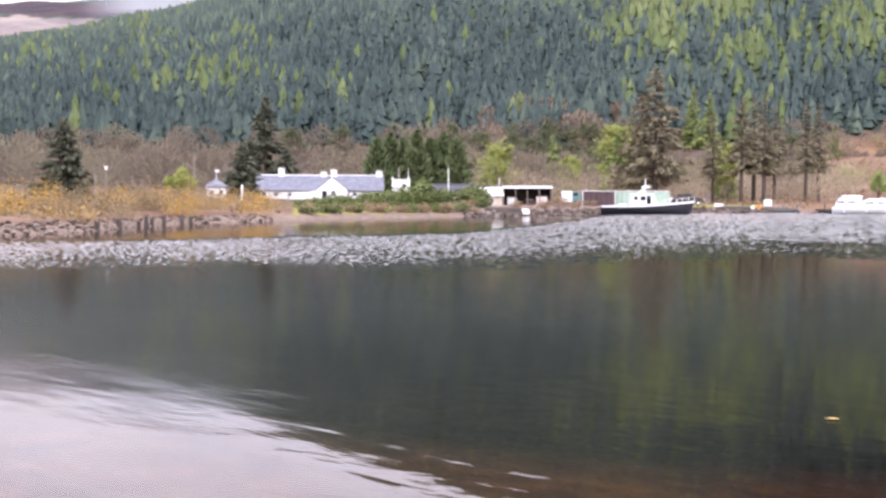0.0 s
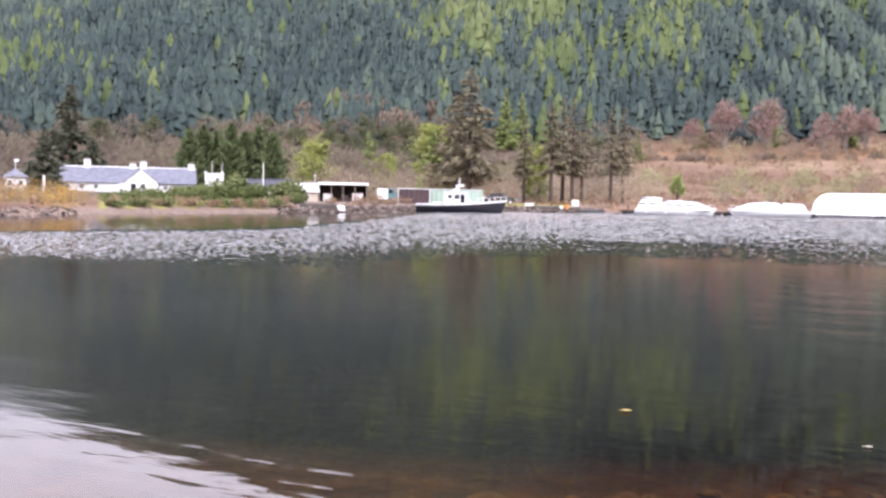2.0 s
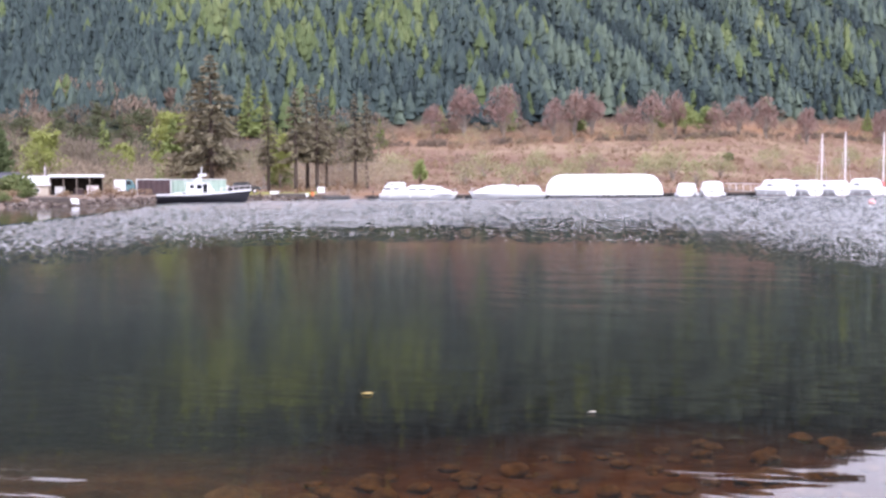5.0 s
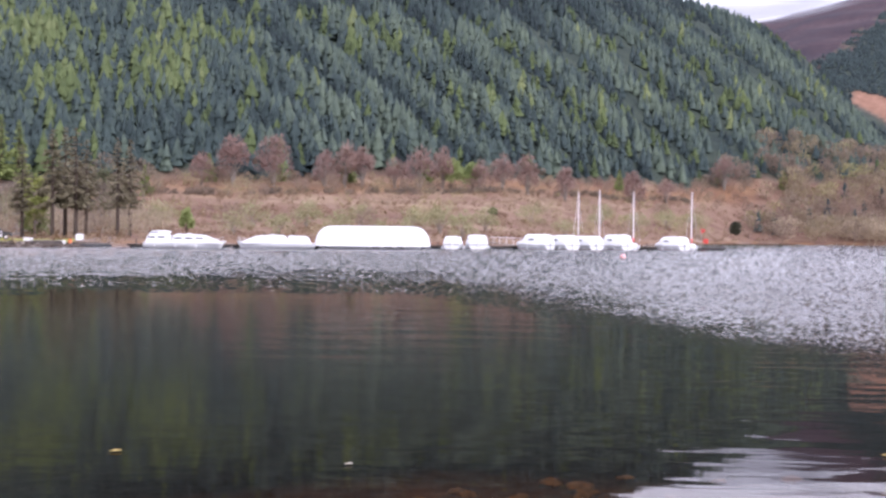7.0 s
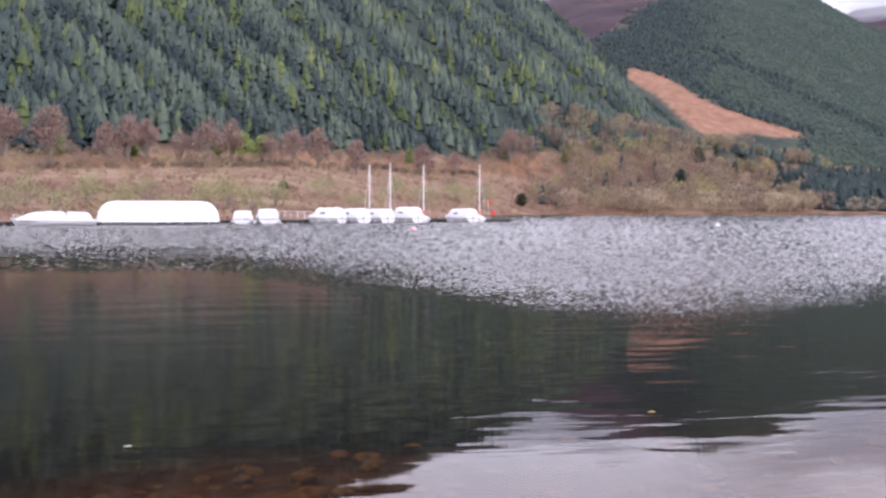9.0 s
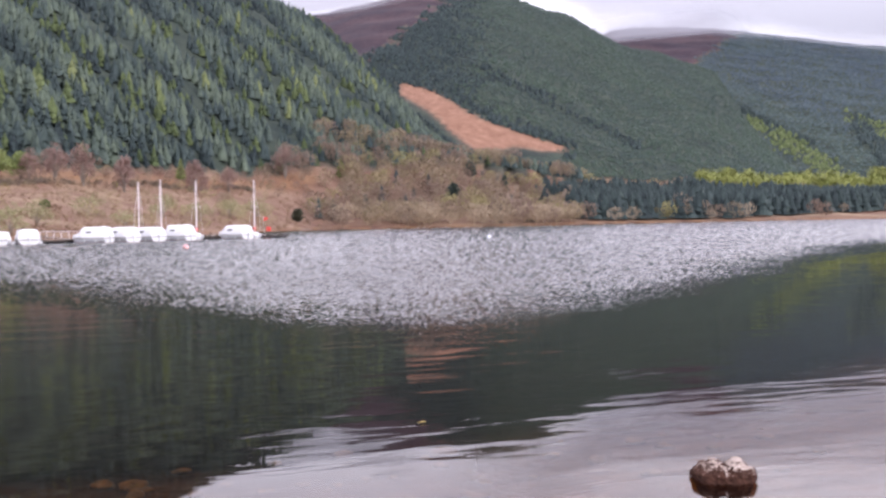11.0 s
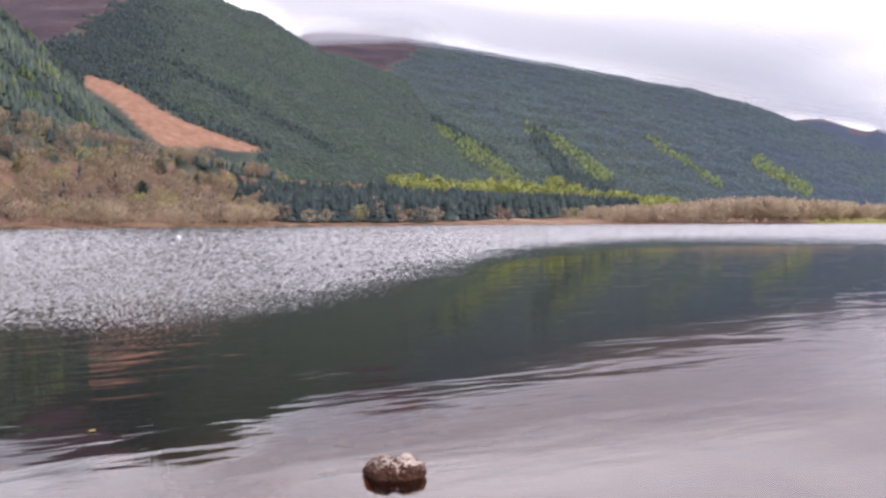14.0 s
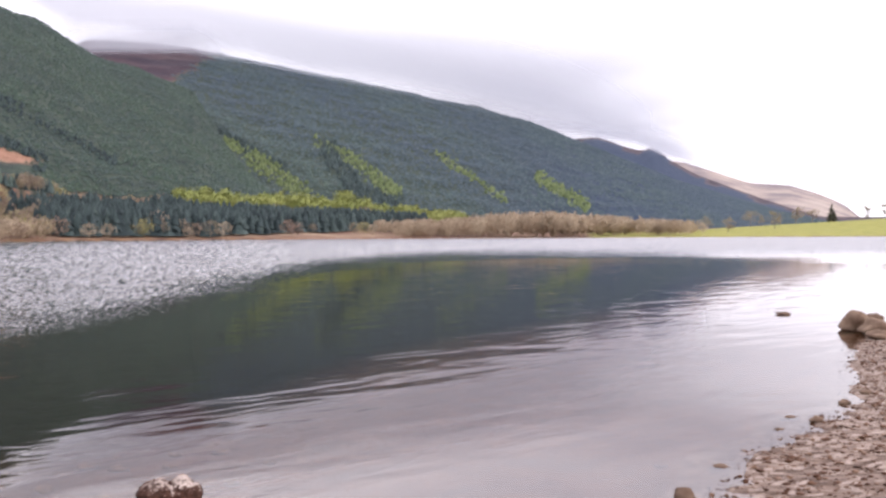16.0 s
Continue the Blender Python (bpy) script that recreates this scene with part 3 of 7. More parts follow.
def tube(heap, a, b, ra, rb, tint=0.5, sides=6):
    a, b = np.asarray(a, float), np.asarray(b, float)
    d = (b - a) / (np.linalg.norm(b - a) + 1e-9)
    s = np.cross(d, (0.3, 0.9, 0.31))
    s /= np.linalg.norm(s)
    u = np.cross(d, s)
    ang = np.arange(sides) * 2 * np.pi / sides
    ring = np.cos(ang)[:, None] * s + np.sin(ang)[:, None] * u
    i = np.arange(sides)
    j = (i + 1) % sides
    f = np.concatenate([np.stack([i, j, sides + j], -1), np.stack([i, sides + j, sides + i], -1)])
    heap.add(np.concatenate([a + ring * ra, b + ring * rb]), f, tint)


def bare_trees(pos, height, width, tint, rng, twigs=230, slim=0.34, size=0.056, outward=False):
    """Leafless trees in a wood: a stem each and a crown of fine upward twigs."""
    heap = Heap()
    n = len(pos)
    for k in range(2):
        top = pos + np.stack([rng.normal(0, 0.12, n) * height, rng.normal(0, 0.12, n) * height, height * rng.uniform(0.6, 0.85, n)], -1)
        w = height * 0.014
        v = np.stack([pos + np.stack([w, 0 * w, 0 * w], -1), pos - np.stack([w, 0 * w, 0 * w], -1), top], 1)
        heap.add(v, np.arange(n)[:, None] * 3 + np.arange(3), np.repeat(tint * 0.8, 3))
    u = rng.normal(size=(n, twigs, 3))
    u /= np.linalg.norm(u, axis=-1, keepdims=True)
    rad = rng.uniform(0.35, 1.0, (n, twigs, 1)) ** 0.6
    off = u * rad * np.stack([width * 0.5, width * 0.5, height * 0.43], -1)[:, None]
    c = pos[:, None] + off + np.array([0, 0, 1]) * (height * 0.56)[:, None, None]
    droop = off / (np.linalg.norm(off, axis=-1, keepdims=True) + 1e-6) + np.array([0, 0, 1.1])
    leaves(heap, c.reshape(-1, 3), np.repeat(height * size, twigs) * rng.uniform(0.6, 1.4, n * twigs), rng,
           np.clip(np.repeat(tint, twigs) + rng.normal(0, 0.08, n * twigs), 0, 1), droop.reshape(-1, 3), slim, (off / (np.linalg.norm(off, axis=-1, keepdims=True) + 1e-6)).reshape(-1, 3) if outward else None)
    return heap


# ---------------------------------------------------------------- ground and water
def sheet(radii, yaws):
    r, a = np.meshgrid(radii, np.radians(yaws), indexing="ij")
    x, y = -r * np.sin(a), r * np.cos(a)
    nr, na = r.shape
    i, j = np.meshgrid(np.arange(nr - 1), np.arange(na), indexing="ij")
    k = (j + 1) % na
    q = np.stack([i * na + j, (i + 1) * na + j, (i + 1) * na + k, i * na + k], -1).reshape(-1, 4)
    return x.ravel(), y.ravel(), np.concatenate([q[:, [0, 2, 1]], q[:, [0, 3, 2]]])


FINE = np.arange(62, -76.01, -0.3)
ALL_ROUND = np.concatenate([FINE, np.arange(-78, -297, -2.0)])


def build_ground():
    radii = np.concatenate([[0.05], np.arange(0.6, 26, 0.22), 26 * 1.03 ** np.arange(0, 178), np.arange(690, 1150, 8.0), np.arange(1150, 1760, 14.0), np.arange(1760, 2680, 20.0)])
    radii = np.unique(np.round(radii, 2))
    radii = radii[radii < 4950]
    x, y, tris = sheet(radii, ALL_ROUND)
    z = ground_z(x, y)
    cover, _, _ = cover_of(x, y, z)
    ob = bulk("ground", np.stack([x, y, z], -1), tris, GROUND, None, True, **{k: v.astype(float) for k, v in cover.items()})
    tagged(ob, "pebbled lake shore, tan moor and steep wooded hills under cloud", "ground", kind="structure")


def build_water():
    radii = np.concatenate([[0.05], 1.0 * 1.06 ** np.arange(0, 118)])
    radii = radii[radii < 1100]
    x, y, tris = sheet(radii, np.concatenate([np.arange(62, -76.01, -0.5), np.arange(-78, -297, -2.0)]))
    yaw, r = polar(x, y)
    edge = table((180, 29), (60, 30), (45, 30), (35, 30), (25, 33), (10, 38), (2, 36), (-6, 26), (-14, 18.6), (-22, 16.8), (-27, 17.8), (-31, 21), (-36, 28), (-40, 38), (-44, 58), (-50, 88), (-62, 92), (-72, 80), (-180, 60))(yaw)
    stop = table((180, 43), (50, 43), (44, 45), (38, 47), (34, 51), (31, 60), (28, 80), (25, 120), (21, 200), (18, 400), (14, 3000), (-180, 3000))(yaw)
    edge = edge * 1.18
    ruffle = np.clip(0.5 + np.log(r / edge) * 1.15, 0, 1) * np.clip(0.5 + np.log(stop / r) * np.interp(yaw, [22, 36], [3.2, 8.0]), 0, 1)
    # long ripples: gentle at the feet of the viewer, livelier where the breeze begins, calm in the lee of the left shore
    left = np.interp(r, [0, 6, 8, 11, 16, 30, 80], [0.9, 0.9, 0.75, 0.55, 0.5, 0.3, 0.1])
    middle = np.interp(r, [0, 7, 9, 11, 16, 24, 45, 80], [0.34, 0.45, 0.80, 1.2, 1.3, 0.7, 0.3, 0.1])
    right = np.interp(r, [0, 8, 11, 15, 30, 45, 80], [0.28, 0.32, 0.66, 1.3, 1.6, 1.0, 0.2])
    left = left * (1 - 0.5 * np.exp(-(((yaw - 11) / 9) ** 2)))
    swell = left + (middle - left) * np.clip((2 - yaw) / 12, 0, 1) + (right - middle) * np.clip((-38 - yaw) / 12, 0, 1)
    swell += 1.2 * np.exp(-(((yaw - 4) / 7) ** 2) - ((r - 18) / 5.5) ** 2)
    ob = bulk("water", np.stack([x, y, 0 * x], -1), tris, WATER, None, True, ruffle=ruffle, swell=swell, lap=np.interp(yaw, [-2, 24], [0.0021, 0.0046]), along=np.interp(yaw, [-150, 4, 150], [-825, 22, 606]), across=1750 / np.maximum(r, 1) ** 0.85 * np.interp(yaw, [4, 22], [1, 0.66]), lean=np.interp(yaw, [-25, -10, 5, 18, 36, 52], [0.068, 0.088, 0.130, 0.170, 0.150, 0.095]), chop=np.interp(r, [15, 30, 60, 130, 400], [1.2, 1.0, 0.64, 0.42, 0.16]) * np.interp(yaw, [-10, 4, 20, 30], [0.88, 1.6, 1.8, 2.4]), blur=np.interp(r, [0, 7, 10, 16, 24, 34], [0.025, 0.030, 0.075, 0.110, 0.100, 0.050]) * np.interp(yaw, [-14, 0], [0.4, 1.0]) + np.interp(r, [40, 90], [0, 0.05]))
    tagged(ob, "still brown lake water, wind-ruffled further out", "water", kind="structure")


build_ground()
build_water()


# ---------------------------------------------------------------- woods
def scatter(rng, spacing, yaw0, yaw1, r0, r1):
    n = int(0.5 * radians(abs(yaw1 - yaw0)) * (r1 * r1 - r0 * r0) / spacing ** 2)
    yaw = rng.uniform(min(yaw0, yaw1), max(yaw0, yaw1), n)
    r = np.sqrt(rng.uniform(r0 * r0, r1 * r1, n))
    a = np.radians(yaw)
    x, y = -r * np.sin(a), r * np.cos(a)
    return yaw, r, x, y, ground_z(x, y)


def blobs(x, y, size, seed):
    return wave(x, y, size, seed) + 0.6 * wave(x, y, size * 0.43, seed + 9)


def build_woods():
    rng = np.random.default_rng(3)
    # the near hillside: dark spruce with larch in drifts
    yaw, r, x, y, z = (np.concatenate(q) for q in zip(scatter(rng, 4.6, 61, -30, 300, 960), scatter(rng, 5.6, 61, -30, 300, 520)))
    cover, on_hill, on = cover_of(x, y, z)
    up = seen_up(yaw, r, z)
    keep = (on == "near") & cover["forest"] & (r < HILLS["near"][2](yaw) + 25) & ~felled_area(yaw, up + 0.35) & ~felled_area(yaw, up + 0.75) & ~felled_area(yaw, up)
    keep &= (r > HILLS["near"][0](yaw) + 4 + 6 * wave(x, y, 60, 11))
    drift = blobs(x, y, 120, 12)
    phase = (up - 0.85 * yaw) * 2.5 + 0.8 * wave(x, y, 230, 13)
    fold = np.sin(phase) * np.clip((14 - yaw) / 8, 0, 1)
    stand_of = np.exp(-(((yaw - 19) / 7) ** 2) - ((up - 7.4) / 2.4) ** 2) + 0.60 * np.exp(-(((yaw - 4) / 9) ** 2) - ((up - 9.8) / 1.4) ** 2) + 0.40 * np.exp(-(((yaw + 10) / 9) ** 2) - ((up - 6.8) / 2.2) ** 2) + 0.42 * np.exp(-(((yaw - 48.5) / 5) ** 2) - ((up - 4.6) / 0.9) ** 2) + 0.12 * np.exp(-(((yaw - 50) / 7) ** 2) - ((up - 6.8) / 1.0) ** 2)
    share = np.clip(np.where(yaw > 28, 0.012, 0.035) + 0.95 * stand_of * np.clip(0.45 + 0.75 * drift, 0, 1.3), 0.012, 0.85)
    share = np.where(yaw < 12, np.clip(0.06 + share * 1.6, 0, 0.8) * np.clip(0.4 - 0.9 * fold, 0.08, 1.3), share)
    high = np.clip((up - 10.3) / 1.5, 0, 1) * np.clip((22 - yaw) / 6, 0, 1)
    larch = rng.uniform(0, 1, len(x)) < share * (1 - 0.8 * high)
    rides = (fold < -0.93) & (up < 11)
    keep &= ~rides
    h = rng.uniform(7.2, 9.8, len(x)) * (1 + 0.10 * drift + 0.30 * fold) * np.interp(r, [300, 600, 900], [1.30, 1.25, 0.95]) * np.interp(yaw, [-4, 8], [0.80, 1.0])
    w = h * rng.uniform(0.26, 0.36, len(x)) * (1 - 0.15 * fold)
    # lit ridge tops, dark hollows and distance haze are put into the tint
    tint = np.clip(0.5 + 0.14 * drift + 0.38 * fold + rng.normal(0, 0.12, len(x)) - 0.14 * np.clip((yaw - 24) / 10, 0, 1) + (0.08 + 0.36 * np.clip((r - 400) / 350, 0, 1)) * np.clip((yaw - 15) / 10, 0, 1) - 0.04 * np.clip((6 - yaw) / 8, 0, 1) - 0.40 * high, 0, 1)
    pos = np.stack([x, y, z - 0.3], -1)
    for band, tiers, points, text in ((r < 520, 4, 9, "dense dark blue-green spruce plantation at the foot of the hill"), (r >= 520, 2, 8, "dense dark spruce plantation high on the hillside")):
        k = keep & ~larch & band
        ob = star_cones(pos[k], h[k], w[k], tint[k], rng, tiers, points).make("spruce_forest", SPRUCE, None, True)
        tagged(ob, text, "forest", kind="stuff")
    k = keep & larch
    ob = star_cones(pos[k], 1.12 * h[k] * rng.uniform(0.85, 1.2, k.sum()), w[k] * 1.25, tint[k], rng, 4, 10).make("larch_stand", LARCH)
    tagged(ob, "bright lime-green larches in fresh spring needles among spruces", "forest", kind="stuff")

    # the hill with the felled strip, and the long hill beyond it
    yaw, r, x, y, z = scatter(rng, 4.0, -12, -46, 800, 1740)
    cover, on_hill, on = cover_of(x, y, z)
    up = seen_up(yaw, r, z)
    k = (on == "felled") & cover["forest"] & ~felled_area(yaw, up) & ~felled_area(yaw, up + 0.3) & ~felled_area(yaw, up + 0.65)
    drift = blobs(x, y, 260, 15) + 0.9 * np.sin((up - 0.55 * yaw) * 2.3 + wave(x, y, 300, 33))
    h = rng.uniform(1.7, 2.8, len(x)) * (1 + 0.10 * drift)
    dark = (near_line(yaw, up + 0.25 * wave(x, y, 90, 41), (-17.6, 8.2), (-24.5, 4.7), 0.75) | near_line(yaw, up + 0.2 * wave(x, y, 80, 42), (-25.0, 8.0), (-33.0, 3.8), 0.20) | near_line(yaw, up + 0.15 * wave(x, y, 60, 44), (-24.6, 5.4), (-29.5, 3.7), 0.55)) & (rng.uniform(0, 1, len(x)) < 0.6 + 0.3 * wave(x, y, 45, 45))
    dark |= rng.uniform(0, 1, len(x)) < 0.85 * np.clip((yaw + 25.5 + 1.0 * wave(x, y, 90, 49)) / 3.5, 0, 1)
    tint = np.clip(0.69 + 0.08 * drift + rng.normal(0, 0.09, len(x)) - 0.55 * np.clip((yaw + 25 + 1.5 * wave(x, y, 120, 48)) / 5, 0, 1), 0, 1)
    q = k & dark
    ob = star_cones(np.stack([x, y, z], -1)[q], h[q] * 2.1, 1.2 + 0.5 * h[q], rng.uniform(0.0, 0.32, q.sum()), rng, 2, 7).make("spruce_forest", SPRUCE, None, True)
    tagged(ob, "darker older spruces in strips down the far hillside", "forest", kind="stuff")
    k &= ~dark
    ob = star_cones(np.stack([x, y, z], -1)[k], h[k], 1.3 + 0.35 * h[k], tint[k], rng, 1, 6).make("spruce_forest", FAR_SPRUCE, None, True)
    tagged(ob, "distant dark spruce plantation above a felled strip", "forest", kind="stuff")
    yaw, r, x, y, z = scatter(rng, 5.4, -28, -70, 1250, 2640)
    cover, on_hill, on = cover_of(x, y, z)
    up = seen_up(yaw, r, z)
    strips = np.zeros(len(x), bool)
    for a, b, half in (((-38.6, 4.9), (-40.6, 3.6), 0.22), ((-40.0, 3.9), (-42.6, 2.3), 0.48), ((-43.1, 5.0), (-45.0, 4.2), 0.13), ((-44.8, 4.2), (-47.4, 2.2), 0.36), ((-49.6, 4.3), (-53.1, 1.9), 0.17), ((-55.0, 3.0), (-57.4, 1.5), 0.28)):
        strips |= near_line(yaw, up + 0.12 * wave(x, y, 90, 17) + rng.normal(0, 0.09, len(x)), a, b, half * 0.9)
    k = (on == "long") & cover["forest"]
    drift = 0.8 * blobs(x, y, 420, 16) + 0.9 * np.sin((up - 0.6 * yaw) * 2.0 + wave(x, y, 500, 34))
    h = rng.uniform(1.7, 3.0, len(x)) * (1 + 0.12 * drift)
    stand_dark = near_line(yaw, up + 0.2 * wave(x, y, 140, 46), (-43.9, 4.4), (-45.2, 2.6), 0.5) & (rng.uniform(0, 1, len(x)) < 0.75) | near_line(yaw, up + 0.15 * wave(x, y, 160, 47), (-45.0, 2.3), (-47.5, 1.9), 0.35) | near_line(yaw, up + 0.1 * wave(x, y, 120, 43), (-34.5, 7.3), (-41.5, 3.6), 0.22)
    # the tint falls to haze blue rightwards and up the slope
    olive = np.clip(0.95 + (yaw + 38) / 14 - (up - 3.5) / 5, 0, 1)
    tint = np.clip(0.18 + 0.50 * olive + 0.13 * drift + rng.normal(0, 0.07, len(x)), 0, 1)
    pos = np.stack([x, y, z], -1)
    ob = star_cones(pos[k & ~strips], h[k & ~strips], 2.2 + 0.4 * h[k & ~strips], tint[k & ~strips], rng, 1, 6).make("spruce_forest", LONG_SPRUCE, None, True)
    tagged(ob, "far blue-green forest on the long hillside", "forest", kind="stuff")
    q = k & stand_dark & ~strips
    ob = star_cones(pos[q], h[q] * 3.2, 1.8 + 0.5 * h[q], rng.uniform(0.1, 0.5, q.sum()), rng, 2, 7).make("spruce_forest", SPRUCE, None, True)
    tagged(ob, "dark wedge of taller spruces on the long hillside", "forest", kind="stuff")
    k &= strips
    ob = star_cones(pos[k], h[k] * 2.2, h[k] * 1.25, np.clip(0.52 + rng.normal(0, 0.2, k.sum()), 0, 1), rng, 2, 8).make("larch_stand", LARCH)
    tagged(ob, "narrow lime-green larch strips on the far hillside", "forest", kind="stuff")

    # spruce and larch belts on the flat by the far shore
    yaw, r, x, y, z = scatter(rng, 4.7, -28, -51, 560, 1180)
    edge = FAR_SHORE(yaw)
    back = r - edge
    h = rng.uniform(12.0, 16.5, len(x)) * (1 + 0.08 * wave(x, y, 60, 71))
    k = (back > 8) & (back < 190) & (yaw < -29 - 2 * wave(x, y, 50, 18)) & (yaw > -49) & (back > 14 + np.clip((-38 - yaw) * 9, 0, 200)) 
    pos = np.stack([x, y, z], -1)
    ob = star_cones(pos[k], h[k], h[k] * 0.34, rng.uniform(0.0, 0.5, len(x))[k], rng, 4, 8).make("spruce_belt", SPRUCE)
    tagged(ob, "dark spruce belt on the flat by the far shore", "forest", kind="stuff")
    k = (back > 215) & (back < 330) & (yaw < -36) & (rng.uniform(0, 1, len(x)) < 0.23) & (blobs(x, y, 90, 72) > -0.35)
    ob = bare_trees(pos[k], h[k] * 1.2 * rng.uniform(0.8, 1.05, k.sum()), h[k] * 0.95, np.clip(0.45 + 0.35 * blobs(x, y, 110, 77)[k] + rng.normal(0, 0.15, k.sum()), 0, 1), rng, 190, 0.45, 0.055, True).make("larch_belt", YOUNG_LEAF)
    tagged(ob, "lime-green larch belt behind dark spruces", "forest", kind="stuff")

    yaw, r, x, y, z = scatter(rng, 6.5, -15, -30, 420, 830)
    k = (r > FAR_SHORE(yaw) + 25) & (r < HILLS["near"][0](yaw) + 70) & (rng.uniform(0, 1, len(x)) < 0.05 + 0.06 * blobs(x, y, 55, 78)) & (yaw < -16 + 1.5 * wave(x, y, 50, 79))
    h = rng.uniform(6, 12, len(x))
    ob = star_cones(np.stack([x, y, z], -1)[k], h[k], h[k] * 0.30, rng.uniform(0.05, 0.5, k.sum()), rng, 4, 9).make("scattered_spruces", SPRUCE)
    tagged(ob, "single dark spruces scattered through leafless birch", "forest", kind="stuff")

    # leafless birch and alder along the foot of the hill and down to the far shore
    yaw, r, x, y, z = scatter(rng, 5.6, 60, -20, 180, 560)
    foot = HILLS["near"][0](yaw)
    p = np.where((r > foot - 34) & (r < foot + 8), np.where(yaw < 15, 0.55, 1.0), np.where(r < foot, 0.05, 0))
    share = (r - FAR_SHORE(yaw)) / np.maximum(foot - FAR_SHORE(yaw), 1)
    p = np.where((np.abs(share - 0.80 - 0.03 * wave(x, y, 90, 62)) < 0.03) & (yaw < 15), 1.1, p)
    p = np.where((yaw > 15) & (r > FAR_SHORE(yaw) + 70) & (r < foot), 0.9, p)
    p *= 0.6 + 0.5 * blobs(x, y, 45, 19)
    p = np.where((yaw > 33) & (yaw < 47.5) & (r < 232), 0, p) * np.where((yaw > 14) & (yaw < 23.5), 0.35, 1)
    k = rng.uniform(0, 1, len(x)) < p * 0.8
    h = rng.uniform(4.5, 11.0, len(x)) * np.where(yaw < 15, 0.48, 0.92)
    tint = np.clip(np.where(yaw > 15, 0.45, 0.2) + 0.22 * blobs(x, y, 60, 20) + rng.normal(0, 0.22, len(x)), 0, 1)
    for side, mat_, text in ((yaw <= 15, TWIGS, "leafless purple-brown birches along the foot of the hill"), (yaw > 15, BARE_WOOD, "dark leafless alders and birches behind the cottage")):
        q = k & side
        ob = bare_trees(np.stack([x, y, z], -1)[q], h[q], h[q] * 0.9, tint[q], rng, 260).make("birch_wood", mat_)
        tagged(ob, text, "woodland", kind="stuff")
    yaw, r, x, y, z = scatter(rng, 6.8, -11.5, -50, 300, 1000)
    foot = HILLS["near"][0](yaw)
    back = r - FAR_SHORE(yaw)
    lim = np.where(yaw > -30, foot + 60 - FAR_SHORE(yaw), 60)
    p = np.where((back > 3) & (back < lim) & (yaw < -16.5 + 1.6 * rng.normal(0, 1, len(yaw))), 1.0, 0.0) * np.where(yaw < -37, 0.10, np.where(yaw < -29.5, 0.3, 1)) * (0.75 + 0.4 * blobs(x, y, 60, 21))
    p = np.where((yaw < -29) & (back > 195) & (back < 240), 0.5, p)
    k = rng.uniform(0, 1, len(x)) < p
    h = rng.uniform(6.5, 11.5, len(x)) * np.where(rng.uniform(0, 1, len(x)) < 0.12, 1.35, 1.0)
    tint = np.clip(0.38 + 0.32 * blobs(x, y, 80, 22) + rng.normal(0, 0.24, len(x)), 0, 1)
    ob = bare_trees(np.stack([x, y, z], -1)[k], h[k], h[k] * 1.05, tint[k], rng, 210, 0.46, 0.056, True).make("birch_wood", TWIGS)
    tagged(ob, "mixed leafless birch, alder and sallow down to the far shore", "woodland", kind="stuff")
    # round-headed birches that stand out at the edge of the plantation
    yaw, r, x, y, z = scatter(rng, 9.0, 34, -14, 180, 580)
    foot = HILLS["near"][0](yaw)
    k = (r > foot - 6) & (r < foot + 22) & ((yaw > 24) | (yaw < -12)) & (rng.uniform(0, 1, len(x)) < 0.62 + 0.5 * blobs(x, y, 40, 51))
    h = rng.uniform(7.5, 11.0, len(x))
    at = np.repeat(np.stack([x, y, z], -1)[k], 4, axis=0)
    tall = np.repeat(h[k], 4) * rng.uniform(0.5, 1.0, 4 * k.sum())
    at[:, :2] += rng.normal(0, 2.3, (len(at), 2))
    ob = bare_trees(at, tall, tall * rng.uniform(0.7, 1.0, len(at)), np.clip(np.repeat(0.2 + rng.normal(0, 0.16, k.sum()), 4) + rng.normal(0, 0.06, len(at)), 0, 1), rng, 260, size=0.055, outward=True).make("birch_wood", TWIGS)
    tagged(ob, "round mauve-brown leafless birches at the plantation edge", "woodland", kind="stuff")
    # pale sallows along the water
    yaw, r, x, y, z = scatter(rng, 5.2, -16.5, -41, 300, 900)
    back = r - FAR_SHORE(yaw)
    k = (back > 3) & (back < np.where(yaw > -30, 34, 11)) & (rng.uniform(0, 1, len(x)) < (0.75 + 0.45 * blobs(x, y, 45, 52)) * np.clip((-16.5 - yaw) / 4, 0.1, 1) * np.where(yaw < -37, 0.12, np.where(yaw < -29.5, 0.35, 1)))
    h = rng.uniform(5.5, 9.5, len(x)) * np.clip(r / 450, 0.7, 1.2)
    ob = bare_trees(np.stack([x, y, z], -1)[k], h[k], h[k] * 1.1, np.clip(0.62 + 0.3 * blobs(x, y, 30, 53) + rng.normal(0, 0.2, len(x)), 0, 1)[k], rng, 190, 0.42, 0.06, True).make("sallow_thicket", WILLOW_TWIGS)
    tagged(ob, "pale tan leafless sallows lining the far shore", "woodland", kind="stuff")
    # a bank of dark brown heather and scrub across the moor
    yaw, r, x, y, z = scatter(rng, 2.4, 15, -13, 240, 480)
    share = (r - FAR_SHORE(yaw)) / np.maximum(HILLS["near"][0](yaw) - FAR_SHORE(yaw), 1)
    k = (np.abs(share - 0.79 - 0.018 * wave(x, y, 90, 62)) < 0.016 + 0.012 * wave(x, y, 38, 75)) & (rng.uniform(0, 1, len(x)) < 0.75)
    h = rng.uniform(1.2, 2.6, len(x))
